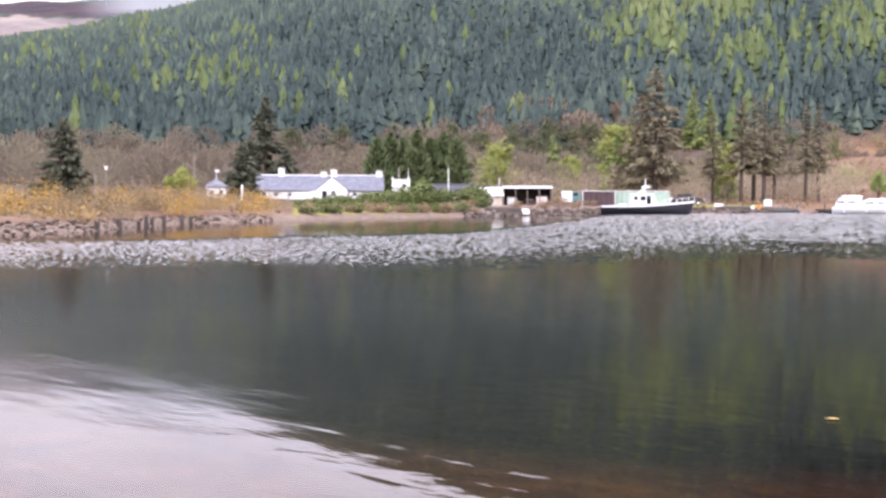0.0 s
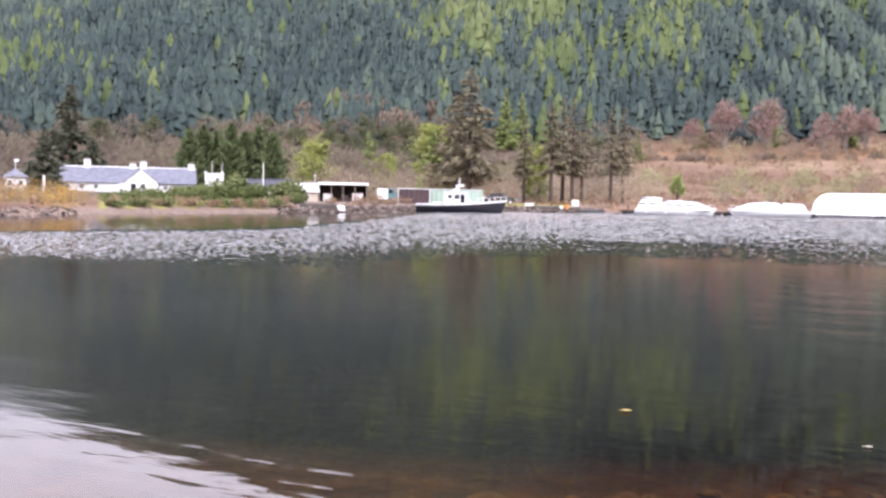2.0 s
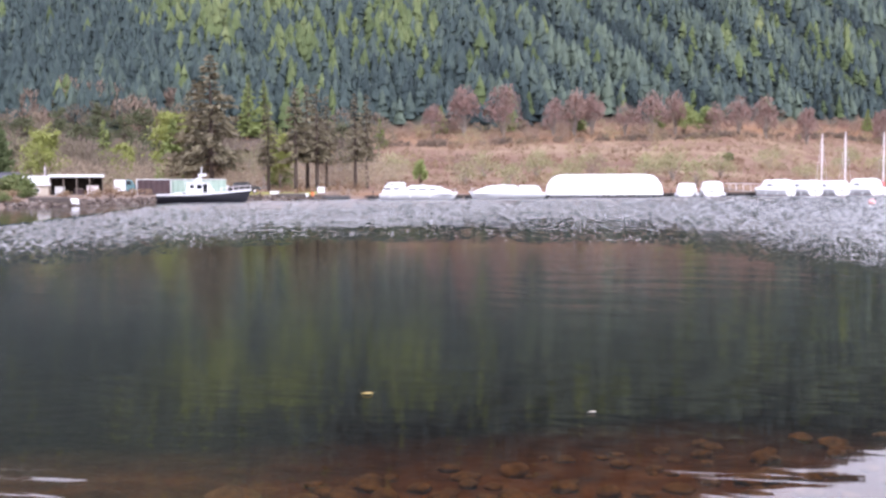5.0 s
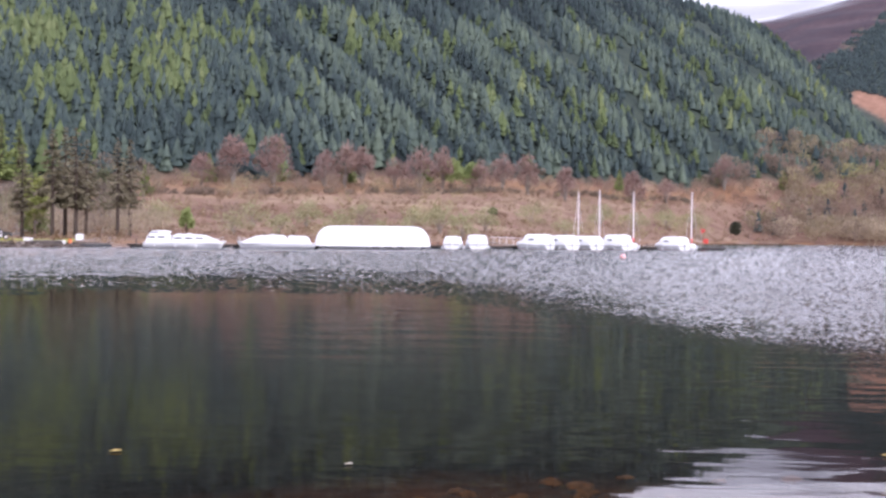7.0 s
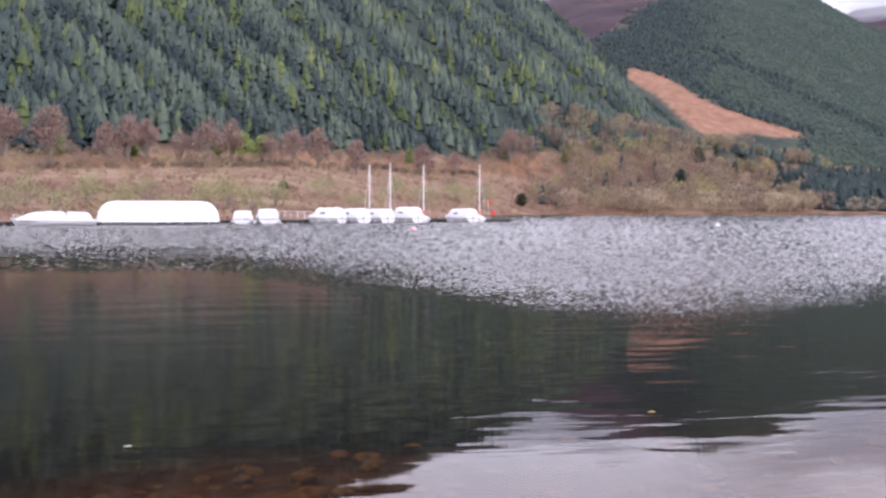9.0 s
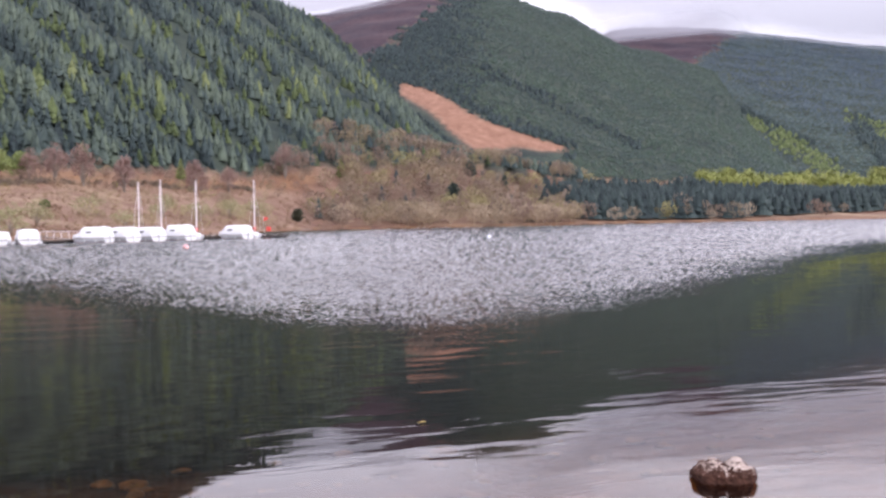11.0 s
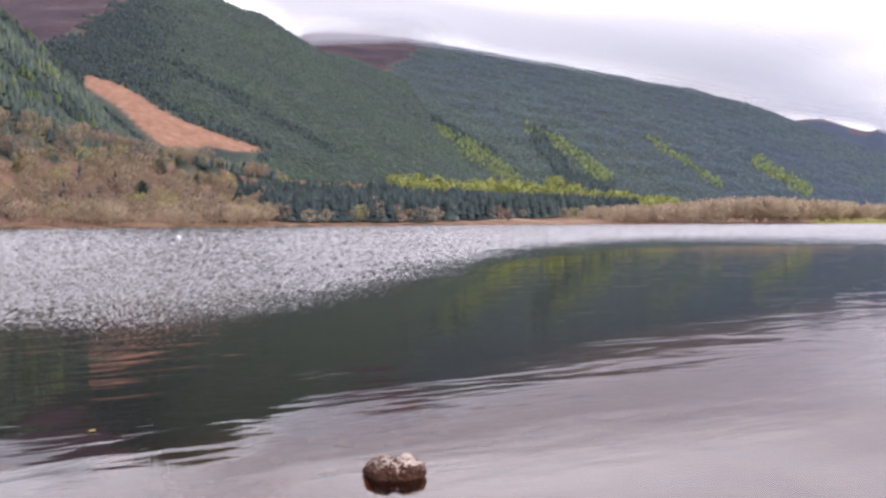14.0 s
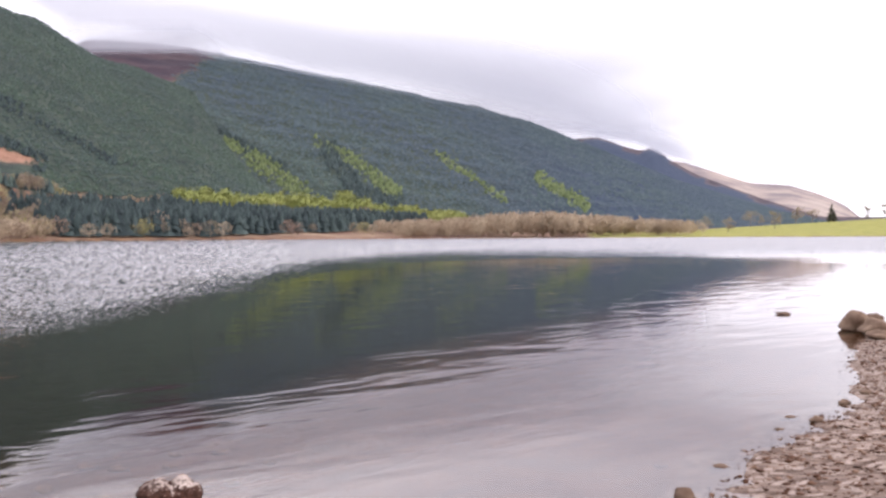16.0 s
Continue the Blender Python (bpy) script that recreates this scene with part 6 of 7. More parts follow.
DARK_TIN = plain("dark_felt_roof", (0.055, 0.055, 0.075), (0.085, 0.085, 0.105), 1.5, 0.8, 0.3)
ORANGE = plain("orange_plastic", (0.62, 0.16, 0.05), (0.70, 0.22, 0.08), 1.5, 0.5, 0.1)


def window_unit(parent, at, wide, high, face=-1):
    w = part("window", box((wide, 0.06, high), (at[0], at[1], at[2])), LIME, parent)
    part("pane", box((wide - 0.14, 0.05, high - 0.14), (at[0], at[1] + face * 0.03, at[2] + 0.07)), GLASS, w)
    part("glazing_bar", box((0.04, 0.05, high - 0.1), (at[0], at[1] + face * 0.045, at[2] + 0.05)), LIME, w)


def gable_block(parent, wide, deep, eave, ridge, at, roof_mat, wall_mat, along="x", over=0.25, slates=True, rows=9):
    """Walls with gables, and two slopes of roof laid in overlapping courses."""
    cx, cy = at
    if along == "x":
        out = [(-deep / 2, -0.4), (deep / 2, -0.4), (deep / 2, eave), (0, ridge), (-deep / 2, eave)]
        bm = prism(out, wide, "x")
    else:
        out = [(-wide / 2, -0.4), (wide / 2, -0.4), (wide / 2, eave), (0, ridge), (-wide / 2, eave)]
        bm = prism(out, deep, "y")
    bmesh.ops.translate(bm, verts=bm.verts, vec=(cx, cy, 0))
    part("wall", bm, wall_mat, parent)
    half, run = (deep / 2, wide) if along == "x" else (wide / 2, deep)
    for side in (-1, 1):
        lift, d = (ridge - eave) * over / half, run / 2 + over * 0.5
        deck = [[(side * (half + over * 0.9), -d, eave - lift * 0.9 + t), (side * (half + over * 0.9), d, eave - lift * 0.9 + t), (0, d, ridge + t), (0, -d, ridge + t)] for t in (0.0, 0.04)]
        deck = [[((y if along == "x" else x) + cx, (x if along == "x" else y) + cy, z) for x, y, z in ring] for ring in deck]
        slope = part("roof_slope", loft(deck, True, True), roof_mat, parent)
        for k in range(rows):
            bm = bmesh.new()
            u0, u1 = k / rows, (k + 1.12) / rows
            o0, o1 = (half + over) * (1 - u0), (half + over) * max(0, 1 - u1)
            z0, z1 = (eave - over * (ridge - eave) / half) + (ridge - eave) * (1 + over / half) * u0 + 0.05, (eave - over * (ridge - eave) / half) + (ridge - eave) * (1 + over / half) * min(1, u1) + 0.03
            d = run / 2 + over * 0.6
            quad = [(side * o0, -d, z0 + 0.05), (side * o0, d, z0 + 0.05), (side * o1, d, z1 + 0.05), (side * o1, -d, z1 + 0.05)]
            low = [(p[0], p[1], p[2] - 0.05) for p in quad]
            if along == "x":
                quad, low = [(q[1], q[0], q[2]) for q in quad], [(q[1], q[0], q[2]) for q in low]
            loft([[(x + cx, y + cy, z) for x, y, z in low], [(x + cx, y + cy, z) for x, y, z in quad]], True, True, bm)
            part("slate_course" if slates else "roof_sheet", bm, roof_mat, slope)
    d = run / 2 + over * 0.6
    e = ((cx - d, cy, ridge + 0.10), (cx + d, cy, ridge + 0.10)) if along == "x" else ((cx, cy - d, ridge + 0.10), (cx, cy + d, ridge + 0.10))
    part("ridge_tiles", rod(e[0], e[1], 0.11, sides=6), LIME if wall_mat is LIME else roof_mat, parent)


def chimney(parent, x, y, base, top, wide=1.05):
    c = part("chimney", box((wide, 0.6, top - base - 0.12), (x, y, base), 0.02, into=box((wide + 0.14, 0.74, 0.12), (x, y, top - 0.24))), LIME, parent)
    for k in (-0.18, 0.18):
        part("chimney_pot", rod((x + k, y, top - 0.12), (x + k, y, top + 0.2), 0.10, 0.08), BEIGE, c)


def build_cottage():
    r = 185
    base = place(41.6, r)
    root = thing("cottage", base, 41.6, "long low whitewashed cottage with blue-grey slate roofs", "house")
    g = base.z
    ridge, eave = 5.15 - g, 2.75 - g
    gable_block(root, 21.0, 5.6, eave, ridge, (0.1, 0), SLATE, LIME)
    gable_block(root, 5.1, 5.2, eave + 0.1, ridge - 0.25, (1.95, -3.2), SLATE, LIME, "y")
    # the low lean-to beside the porch wing
    part("lean_to", loft([[(-3.4, y, -0.4), (-0.55, y, -0.4), (-0.55, y, eave + 0.1), (-3.4, y, 0.75)] for y in (-5.6, -2.6)]), LIME, root, "white lean-to with a sloping roof")
    for x, base_z, top in ((-6.4, ridge - 0.4, 6.5 - g), (0.65, ridge - 0.4, 5.95 - g), (2.35, ridge - 0.4, 6.3 - g), (10.0, eave, 6.1 - g)):
        chimney(root, x, 0.0, base_z, top)
    window_unit(root, (2.2, -5.83, 0.55), 0.75, 0.95)
    part("door", box((0.8, 0.08, 1.5), (0.75, -5.82, -0.1), 0.01), GLASS, root, "dark door in the white gable")
    for x in (-9.2, -7.2, -5.0, 5.8, 7.6, 9.3):
        window_unit(root, (x, -2.83, 0.5), 0.7, 0.75)
    part("rainwater_pipe", rod((4.7, -2.9, -0.2), (4.7, -2.9, eave), 0.05, sides=6), BLACK, root)
    for x, w in ((-5.4, 9.6), (7.4, 5.6)):
        part("gutter", rod((x - w / 2, -3.1, eave - 0.12), (x + w / 2, -3.1, eave - 0.12), 0.06, sides=6), BLACK, root)


def build_sheds():
    base = place(37.35, 188)
    root = thing("boatyard_hut", base, 37.35, "small white flat-roofed hut with a window and two aerials", "hut")
    top = 4.75 - base.z
    part("wall", box((3.1, 3.0, top), (0, 0, -0.2), 0.03), LIME, root)
    part("roof", box((3.4, 3.3, 0.14), (0, 0, top - 0.2), 0.03), TIN, root)
    window_unit(root, (0.5, -1.53, top - 1.6), 0.7, 0.8)
    for x, h in ((-0.35, 2.0), (1.3, 1.9)):
        part("aerial", rod((x, 0.6, top - 0.2), (x, 0.6, top + h), 0.05, 0.03), STEEL, root)
    for x in (-1.45, 1.25):
        part("lamp", box((0.3, 0.3, 0.3), (x, -1.2, top - 0.06), 0.08), WHITE, root)
    base = place(34.6, 152)
    root = thing("shed", base, 34.6, "low shed with a dark felt roof behind shrubs", "shed")
    gable_block(root, 6.3, 4.0, 1.5, 2.55, (0, 0), DARK_TIN, BEIGE)
    window_unit(root, (1.6, -2.03, 0.5), 0.8, 0.7)
    part("door", box((0.8, 0.06, 1.4), (-1.2, -2.02, 0)), LIME, root)
    root = thing("flag_pole", place(34.85, 148), 0, "bare white pole beside the dark-roofed shed", "pole")
    part("pole", rod((0, 0, -0.3), (0, 0, 4.6), 0.09, 0.06), WHITE, root)
    part("finial", box((0.16, 0.16, 0.16), (0, 0, 4.6), 0.05), WHITE, root)
    base = place(32.6, 121)
    root = thing("boat_store", base, 32.6, "small beige store with a white sheet roof", "shed")
    part("wall", prism([(-1.2, -0.3), (1.2, -0.3), (1.2, 1.2), (-1.2, 1.2)], 2.4), BEIGE, root)
    part("roof", loft([[(-1.4, -1.5, 1.12), (1.4, -1.5, 1.12), (1.4, 1.3, 2.05), (-1.4, 1.3, 2.05)], [(-1.4, -1.5, 1.19), (1.4, -1.5, 1.19), (1.4, 1.3, 2.12), (-1.4, 1.3, 2.12)]]), TIN, root, "sloping white sheet roof")
    for x in (-0.55, 0.1):
        window_unit(root, (x, -1.22, 0.35), 0.5, 0.5)
    part("vent_pipe", rod((0.9, 0.9, 1.6), (0.9, 0.9, 3.1), 0.05), STEEL, root)
    base = place(30.7, 122)
    root = thing("open_shed", base, 30.7, "open-fronted boat shed with a thin pale roof", "shed")
    part("roof", box((5.6, 4.2, 0.10), (0, 0, 1.92), 0.02, (3, 0, 0)), TIN, root)
    part("back_wall", box((5.3, 0.08, 2.0), (0, 1.9, -0.1)), DARK_WOOD, root)
    for s in (-2.62, 2.62):
        part("side_wall", box((0.08, 3.6, 2.0), (s, 0.1, -0.1)), DARK_WOOD, root)
    for k in range(5):
        part("post", rod((-2.6 + k * 1.3, -1.9, -0.2), (-2.6 + k * 1.3, -1.9, 1.9), 0.06, sides=6), WOOD, root)
    for x, y, size, mat_, name, text in ((-1.7, -0.6, (1.0, 0.9, 0.8), TIN, "crate", "pale crate in the open shed"), (1.6, -0.7, (1.2, 0.9, 0.9), STEEL, "crate", "grey metal crate in the open shed"), (0.2, -0.4, (0.9, 0.8, 0.55), MAROON, "crate", "dark crate in the open shed")):
        c = thing(name, root.matrix_world @ Vector((x, y, 0.02)), 30, text, "crate", "crates in the open shed")
        part("box", box(size, (0, 0, 0), 0.04), mat_, c)
        part("lid", box((size[0] + 0.06, size[1] + 0.06, 0.08), (0, 0, size[2]), 0.02), WOOD, c)
    base = place(28.4, 121)
    root = thing("truck", base, 28.4, "small parked truck with teal cab and white body", "truck")
    body = part("body", box((1.15, 1.7, 1.15), (-0.5, 0, 0.35), 0.06), WHITE, root)
    cab = part("cab", loft([[(0.1, y, 0.35), (0.1, y * 0.94, 1.52), (0.75, y * 0.92, 1.52), (1.05, y, 0.95), (1.1, y, 0.35)] for y in (-0.82, 0.82)]), TEAL, root, "teal cab")
    part("window", box((0.5, 0.03, 0.4), (0.42, -0.81, 1.0), 0.02), GLASS, cab)
    part("windscreen", box((0.03, 1.3, 0.4), (0.93, 0, 1.0), 0.0, (0, -25, 0)), GLASS, cab)
    for x in (-0.6, 0.65):
        for s in (-0.72, 0.72):
            w = part("wheel", rod((x, s - 0.1, 0.3), (x, s + 0.1, 0.3), 0.31, sides=16), BLACK, root)
            part("rim", rod((x, s - 0.115, 0.3), (x, s + 0.115, 0.3), 0.16, sides=12), STEEL, w)
    for yaw, r, wide, mat_, label in ((26.98, 125, 3.6, MAROON, "dark maroon shipping container with a pale top edge"), (24.8, 127, 6.2, MINT, "pale green shipping container behind the moored cruiser")):
        base = place(yaw, r)
        root = thing("shipping_container", base, yaw, label, "container")
        high = 2.38 - base.z
        bm = bmesh.new()
        n = int(wide / 0.14)
        pts = [(-wide / 2 + wide * k / n, -1.1 + (0.05 if k % 4 in (1, 2) else 0.0)) for k in range(n + 1)]
        loft([[(x, y, 0.05) for x, y in pts], [(x, y, high - 0.05) for x, y in pts]], False, False, bm)
        part("ribbed_side", bm, mat_, root)
        part("body", box((wide - 0.02, 2.1, high - 0.12), (0, 0.02, 0.06)), mat_, root)
        part("roof_edge", box((wide + 0.06, 2.34, 0.09), (0, 0, high - 0.06), 0.01), TIN, root)
        part("bottom_rail", box((wide + 0.06, 2.34, 0.1), (0, 0, -0.02), 0.01), BLACK, root)
        for s in (-1, 1):
            part("corner_post", box((0.1, 0.1, high - 0.02), (s * wide / 2, -1.12, 0)), TIN if mat_ is MAROON else mat_, root)
    base = place(22.45, 131)
    root = thing("car", base, 22.45, "dark parked car with a pale trailer beside it", "car")
    out = [(-1.9, 0.3), (-1.95, 0.75), (-1.5, 0.9), (-1.1, 1.35), (0.4, 1.38), (0.95, 0.92), (1.8, 0.8), (1.9, 0.35)]
    part("body", loft([[(x, y * (1 if z < 0.95 else 0.86), z) for x, z in out] for y in (-0.8, -0.7, 0.7, 0.8)]), BLACK, root)
    for x, w in ((-0.85, 0.6), (-0.1, 0.7)):
        part("side_window", box((w, 0.03, 0.32), (x, -0.72, 0.97), 0.02), GLASS, root)
    for x in (-1.2, 1.2):
        for s in (-0.72, 0.72):
            w = part("wheel", rod((x, s - 0.1, 0.3), (x, s + 0.1, 0.3), 0.3, sides=16), BLACK, root)
            part("rim", rod((x, s - 0.115, 0.3), (x, s + 0.115, 0.3), 0.15, sides=12), STEEL, w)
    for s in (-0.55, 0.55):
        part("headlight", box((0.06, 0.3, 0.14), (1.88, s, 0.58), 0.02), WHITE, root)
    root = thing("trailer", place(23.45, 132), 23.4, "low pale boat trailer beside the dark car", "trailer")
    part("box", box((1.1, 1.0, 0.55), (0, 0, 0.35), 0.04), TIN, root)
    part("drawbar", rod((0.5, 0, 0.4), (1.4, 0, 0.35), 0.04), STEEL, root)
    for s in (-0.5, 0.5):
        part("wheel", rod((0, s - 0.07, 0.24), (0, s + 0.07, 0.24), 0.24, sides=14), BLACK, root)
    # notice board and orange barrier by the slip
    base = place(18.5, 127)
    root = thing("notice_board", base, 18.5, "blank white notice board on two posts by the slip", "sign")
    for x in (-0.25, 0.25):
        part("post", rod((x, 0.05, -0.2), (x, 0.05, 0.95), 0.04, sides=6), WOOD, root)
    part("panel", box((0.82, 0.05, 0.68), (0, 0, 0.42), 0.02), WHITE, root)
    root = thing("fuel_drum", place(18.95, 126.4), 0, "small orange plastic drum on the bank", "drum")
    part("drum", rod((0, 0, 0), (0, 0, 0.5), 0.2, sides=16), ORANGE, root)
    part("cap", rod((0.08, 0, 0.5), (0.08, 0, 0.55), 0.05), BLACK, root)
    for yaw, r, turn, mat_, label in ((17.7, 126.2, 14, BLACK, "dark upturned rowing boat on the stony bank"), (20.0, 123.2, 30, DARK_WOOD, "dark rowing boat hauled out on stones"), (31.9, 96.2, 20, DARK_WOOD, "old dark rowing boat at the water's edge"), (30.9, 97.2, 60, WHITE, "small white dinghy pulled up on rubble")):
        root = thing("rowing_boat", place(yaw, r, 0.42), turn, label, "rowing boat")
        root.matrix_world = root.matrix_world @ pose(0, 0, 0, 180, 0, 0)
        rings = hull_rings(3.4 if mat_ is not WHITE else 1.3, 1.3 if mat_ is not WHITE else 0.6, 0.42, 0.15, 0.05)
        smooth(part("hull", loft(rings, False, True), mat_, root))
        part("keel", box((2.6 if mat_ is not WHITE else 0.9, 0.05, 0.06), (0, 0, -0.1)), WOOD, root)
        bm = bmesh.new()
        for s in (0, -1):
            for p, q in zip(rings, rings[1:]):
                rod(p[s], q[s], 0.03, sides=5, into=bm)
        part("gunwale", bm, WOOD, root)
    for yaw, r in ((19.4, 125.2), (20.9, 126)):
        root = thing("fish_box", place(yaw, r), 25, "pale plastic fish box lying on grass", "box")
        part("box", box((1.0, 0.5, 0.32), (0, 0, 0), 0.04), WHITE, root)
        part("rim", box((1.06, 0.56, 0.05), (0, 0, 0.3), 0.01), WHITE, root)


def build_left_shore():
    base = place(46.9, 118)
    root = thing("summer_house", base, 46.9, "small white summer house with a slate pyramid roof", "summer house")
    g = base.z
    part("wall", box((2.0, 2.0, 2.75 - g), (0, 0, -0.2), 0.02), LIME, root)
    part("roof", loft([[(-1.3, -1.3, 2.7 - g), (1.3, -1.3, 2.7 - g), (1.3, 1.3, 2.7 - g), (-1.3, 1.3, 2.7 - g)], [(-0.3, -0.3, 3.35 - g), (0.3, -0.3, 3.35 - g), (0.3, 0.3, 3.35 - g), (-0.3, 0.3, 3.35 - g)], [(-0.05, -0.05, 3.62 - g), (0.05, -0.05, 3.62 - g), (0.05, 0.05, 3.62 - g), (-0.05, 0.05, 3.62 - g)]]), SLATE, root)
    for x in (-0.5, 0.5):
        window_unit(root, (x, -1.02, 1.2 - 0.3), 0.5, 0.6)
    part("weather_vane", rod((0, 0, 3.6 - g), (0, 0, 4.4 - g), 0.03, into=box((0.45, 0.04, 0.25), (0.1, 0, 4.25 - g))), WHITE, root, "white weather vane")
    for yaw, r, h, wide, label in ((52.8, 66, 2.2, 0.06, "pale weathered pole standing among the gorse"), (48.0, 140, 6.4, 0.11, "tall thin telegraph pole behind the shore"), (48.3, 116, 2.6, 0.07, "thin pale pole beside the summer house"), (45.6, 120, 2.0, 0.16, "short white post beside the summer house")):
        root = thing("pole", place(yaw, r), 0, label, "pole")
        part("shaft", rod((0, 0, -0.3), (0, 0, h), wide, wide * 0.75), PALE_BARK if "white" not in label else WHITE, root)
        if h > 5:
            part("cross_arm", box((1.4, 0.1, 0.12), (0, 0, h - 0.5)), WOOD, root)
    root = thing("lamp_post", place(52.3, 84), 0, "thin lamp post with a white lamp head", "lamp post")
    part("post", rod((0, 0, -0.2), (0, 0, 2.9), 0.05, 0.04), PALE_BARK, root)
    part("lamp_head", box((0.2, 0.2, 0.28), (0, 0, 2.85), 0.06), WHITE, root)
    rng = np.random.default_rng(77)
    for yaw, h, lean in ((52.75, 0.62, 4), (51.65, 0.72, -5), (50.75, 0.55, 8), (50.35, 0.95, -3), (50.1, 0.7, 6), (49.5, 0.9, 2), (48.6, 0.6, -4), (48.2, 0.7, 3)):
        root = thing("mooring_stump", place(yaw, float(FAR_SHORE(yaw)) - 0.3), 0, "dark rotted wooden stump standing in the shallows", "stump", "stumps along the shore")
        bm = bmesh.new()
        prev = None
        rings = []
        for k in range(6):
            u = k / 5
            w = 0.15 * (1 - 0.30 * u) * rng.uniform(0.85, 1.15)
            rings.append([(w * math.cos(a) * rng.uniform(0.85, 1.15) + lean * 0.01 * u, w * math.sin(a), -0.4 + (h * 0.72 + 0.4) * u + (0.1 * math.sin(a * 2) if k == 5 else 0)) for a in np.linspace(0, 6.283, 9)[:-1]])
        part("stump", loft(rings, True, True, bm), DARK_WOOD, root)


build_cottage()
build_sheds()
build_left_shore()


# ---------------------------------------------------------------- cloud on the ridges
def build_cloud():
    m = Nodes("low_cloud")
    v = m.attr("height")
    ragged = m.math("ADD", m.noise(0.0022, 4, 0.5, m.stretch(1, 1, 1.8)), m.math("MULTIPLY", m.noise(0.02, 3), 0.12))
    low = m.add("ShaderNodeMapRange", 0, Value=m.math("ADD", v, m.math("MULTIPLY", m.math("SUBTRACT", ragged, 0.55), 0.32)), From_Min=0.0, From_Max=0.22, To_Min=0.0, To_Max=1.0)
    high = m.add("ShaderNodeMapRange", 0, Value=v, From_Min=0.40, From_Max=1.0, To_Min=1.0, To_Max=0.0)
    alpha = m.math("MULTIPLY", m.math("MULTIPLY", low, high), m.math("MULTIPLY", m.attr("fade"), 0.85))
    white = m.tree.nodes.new("ShaderNodeMixShader")
    m.put(white.inputs[0], 0.6)
    m.put(white.inputs[1], m.add("ShaderNodeBsdfDiffuse", 0, Color=(0.64, 0.65, 0.70)))
    m.put(white.inputs[2], m.add("ShaderNodeBsdfTranslucent", 0, Color=(0.64, 0.65, 0.70)))
    n = m.tree.nodes.new("ShaderNodeMixShader")
    m.put(n.inputs[0], alpha)
    m.put(n.inputs[1], m.add("ShaderNodeBsdfTransparent", 0))
    m.put(n.inputs[2], white.outputs[0])
    m.tree.links.new(n.outputs[0], m.out.inputs["Surface"])
    for yaw0, yaw1, r, ridge, down, tall, thick in (
            (-11, -22, 1250, table((-11, 11.4), (-16, 11.0), (-18, 11.3), (-22, 12.0)), 0.3, 1.6, 1.0),
            (-29, -40, 2250, table((-29, 9.6), (-31.5, 9.4), (-36.9, 9.65), (-40, 9.0)), 0.30, 1.5, 0.85),
            (-19, -66, 2330, table((-24, 11.2), (-28, 11.0), (-31, 9.9), (-37, 9.65), (-40, 9.1), (-46, 8.0), (-52, 6.7), (-55, 5.9), (-58, 5.0), (-63, 4.0)), 0.18, 5.0, 1.0),
            (54, 45, 1500, table((54, 9.4), (50, 9.6), (45, 9.8)), 0.9, 2.0, 0.8),
            (-53, -65, 3150, table((-53, 5.6), (-57, 5.2), (-60, 4.6), (-62, 3.8), (-65, 3.0)), 0.0, 1.6, 1.0)):
        yaws = np.arange(yaw0, yaw1, -0.25)
        rows = np.linspace(0, 1, 12)
        a, v2 = np.meshgrid(yaws, rows, indexing="ij")
        up = ridge(a) - down + v2 * (down + tall)
        end = np.clip(np.minimum(yaw0 - a, a - yaw1) / max(3.5, 0.26 * (yaw0 - yaw1)), 0, 1)
        rr = r + 0 * a
        x, y, z = -rr * np.sin(np.radians(a)), rr * np.cos(np.radians(a)), EYE + rr * np.tan(np.radians(up))
        na, nv = a.shape
        i, j = np.meshgrid(np.arange(na - 1), np.arange(nv - 1), indexing="ij")
        q = np.stack([i * nv + j, (i + 1) * nv + j, (i + 1) * nv + j + 1, i * nv + j + 1], -1).reshape(-1, 4)
        ob = bulk("low_cloud", np.stack([x, y, z], -1).reshape(-1, 3), np.concatenate([q[:, [0, 1, 2]], q[:, [0, 2, 3]]]), m.mat, None, True, height=v2.ravel(), fade=(end * end * (3 - 2 * end) * thick).ravel())
        ob.visible_shadow = False
        tagged(ob, "grey-white low cloud lying along the ridge", "cloud", kind="stuff")


build_cloud()


# ---------------------------------------------------------------- stones, near and under water
def stone_thing(name, at, size, seed, material, label, category="stone", group="", turn=0.0, rough=0.22, sink=0.3, level=3):
    ob = smooth(part(name, stone(np.random.default_rng(seed), size, rough, level), material, None, label))
    ob.matrix_world = Matrix.Translation(Vector(at) + Vector((0, 0, size[2] * (0.5 - sink)))) @ pose(0, 0, 0, 0, 0, turn)
    return tagged(ob, label, category, group)


def near_place(yaw, r, view, z=None):
    p = lens_side(view) + heading(yaw) * r
    return Vector((p.x, p.y, float(ground_z(p.x, p.y)) if z is None else z))


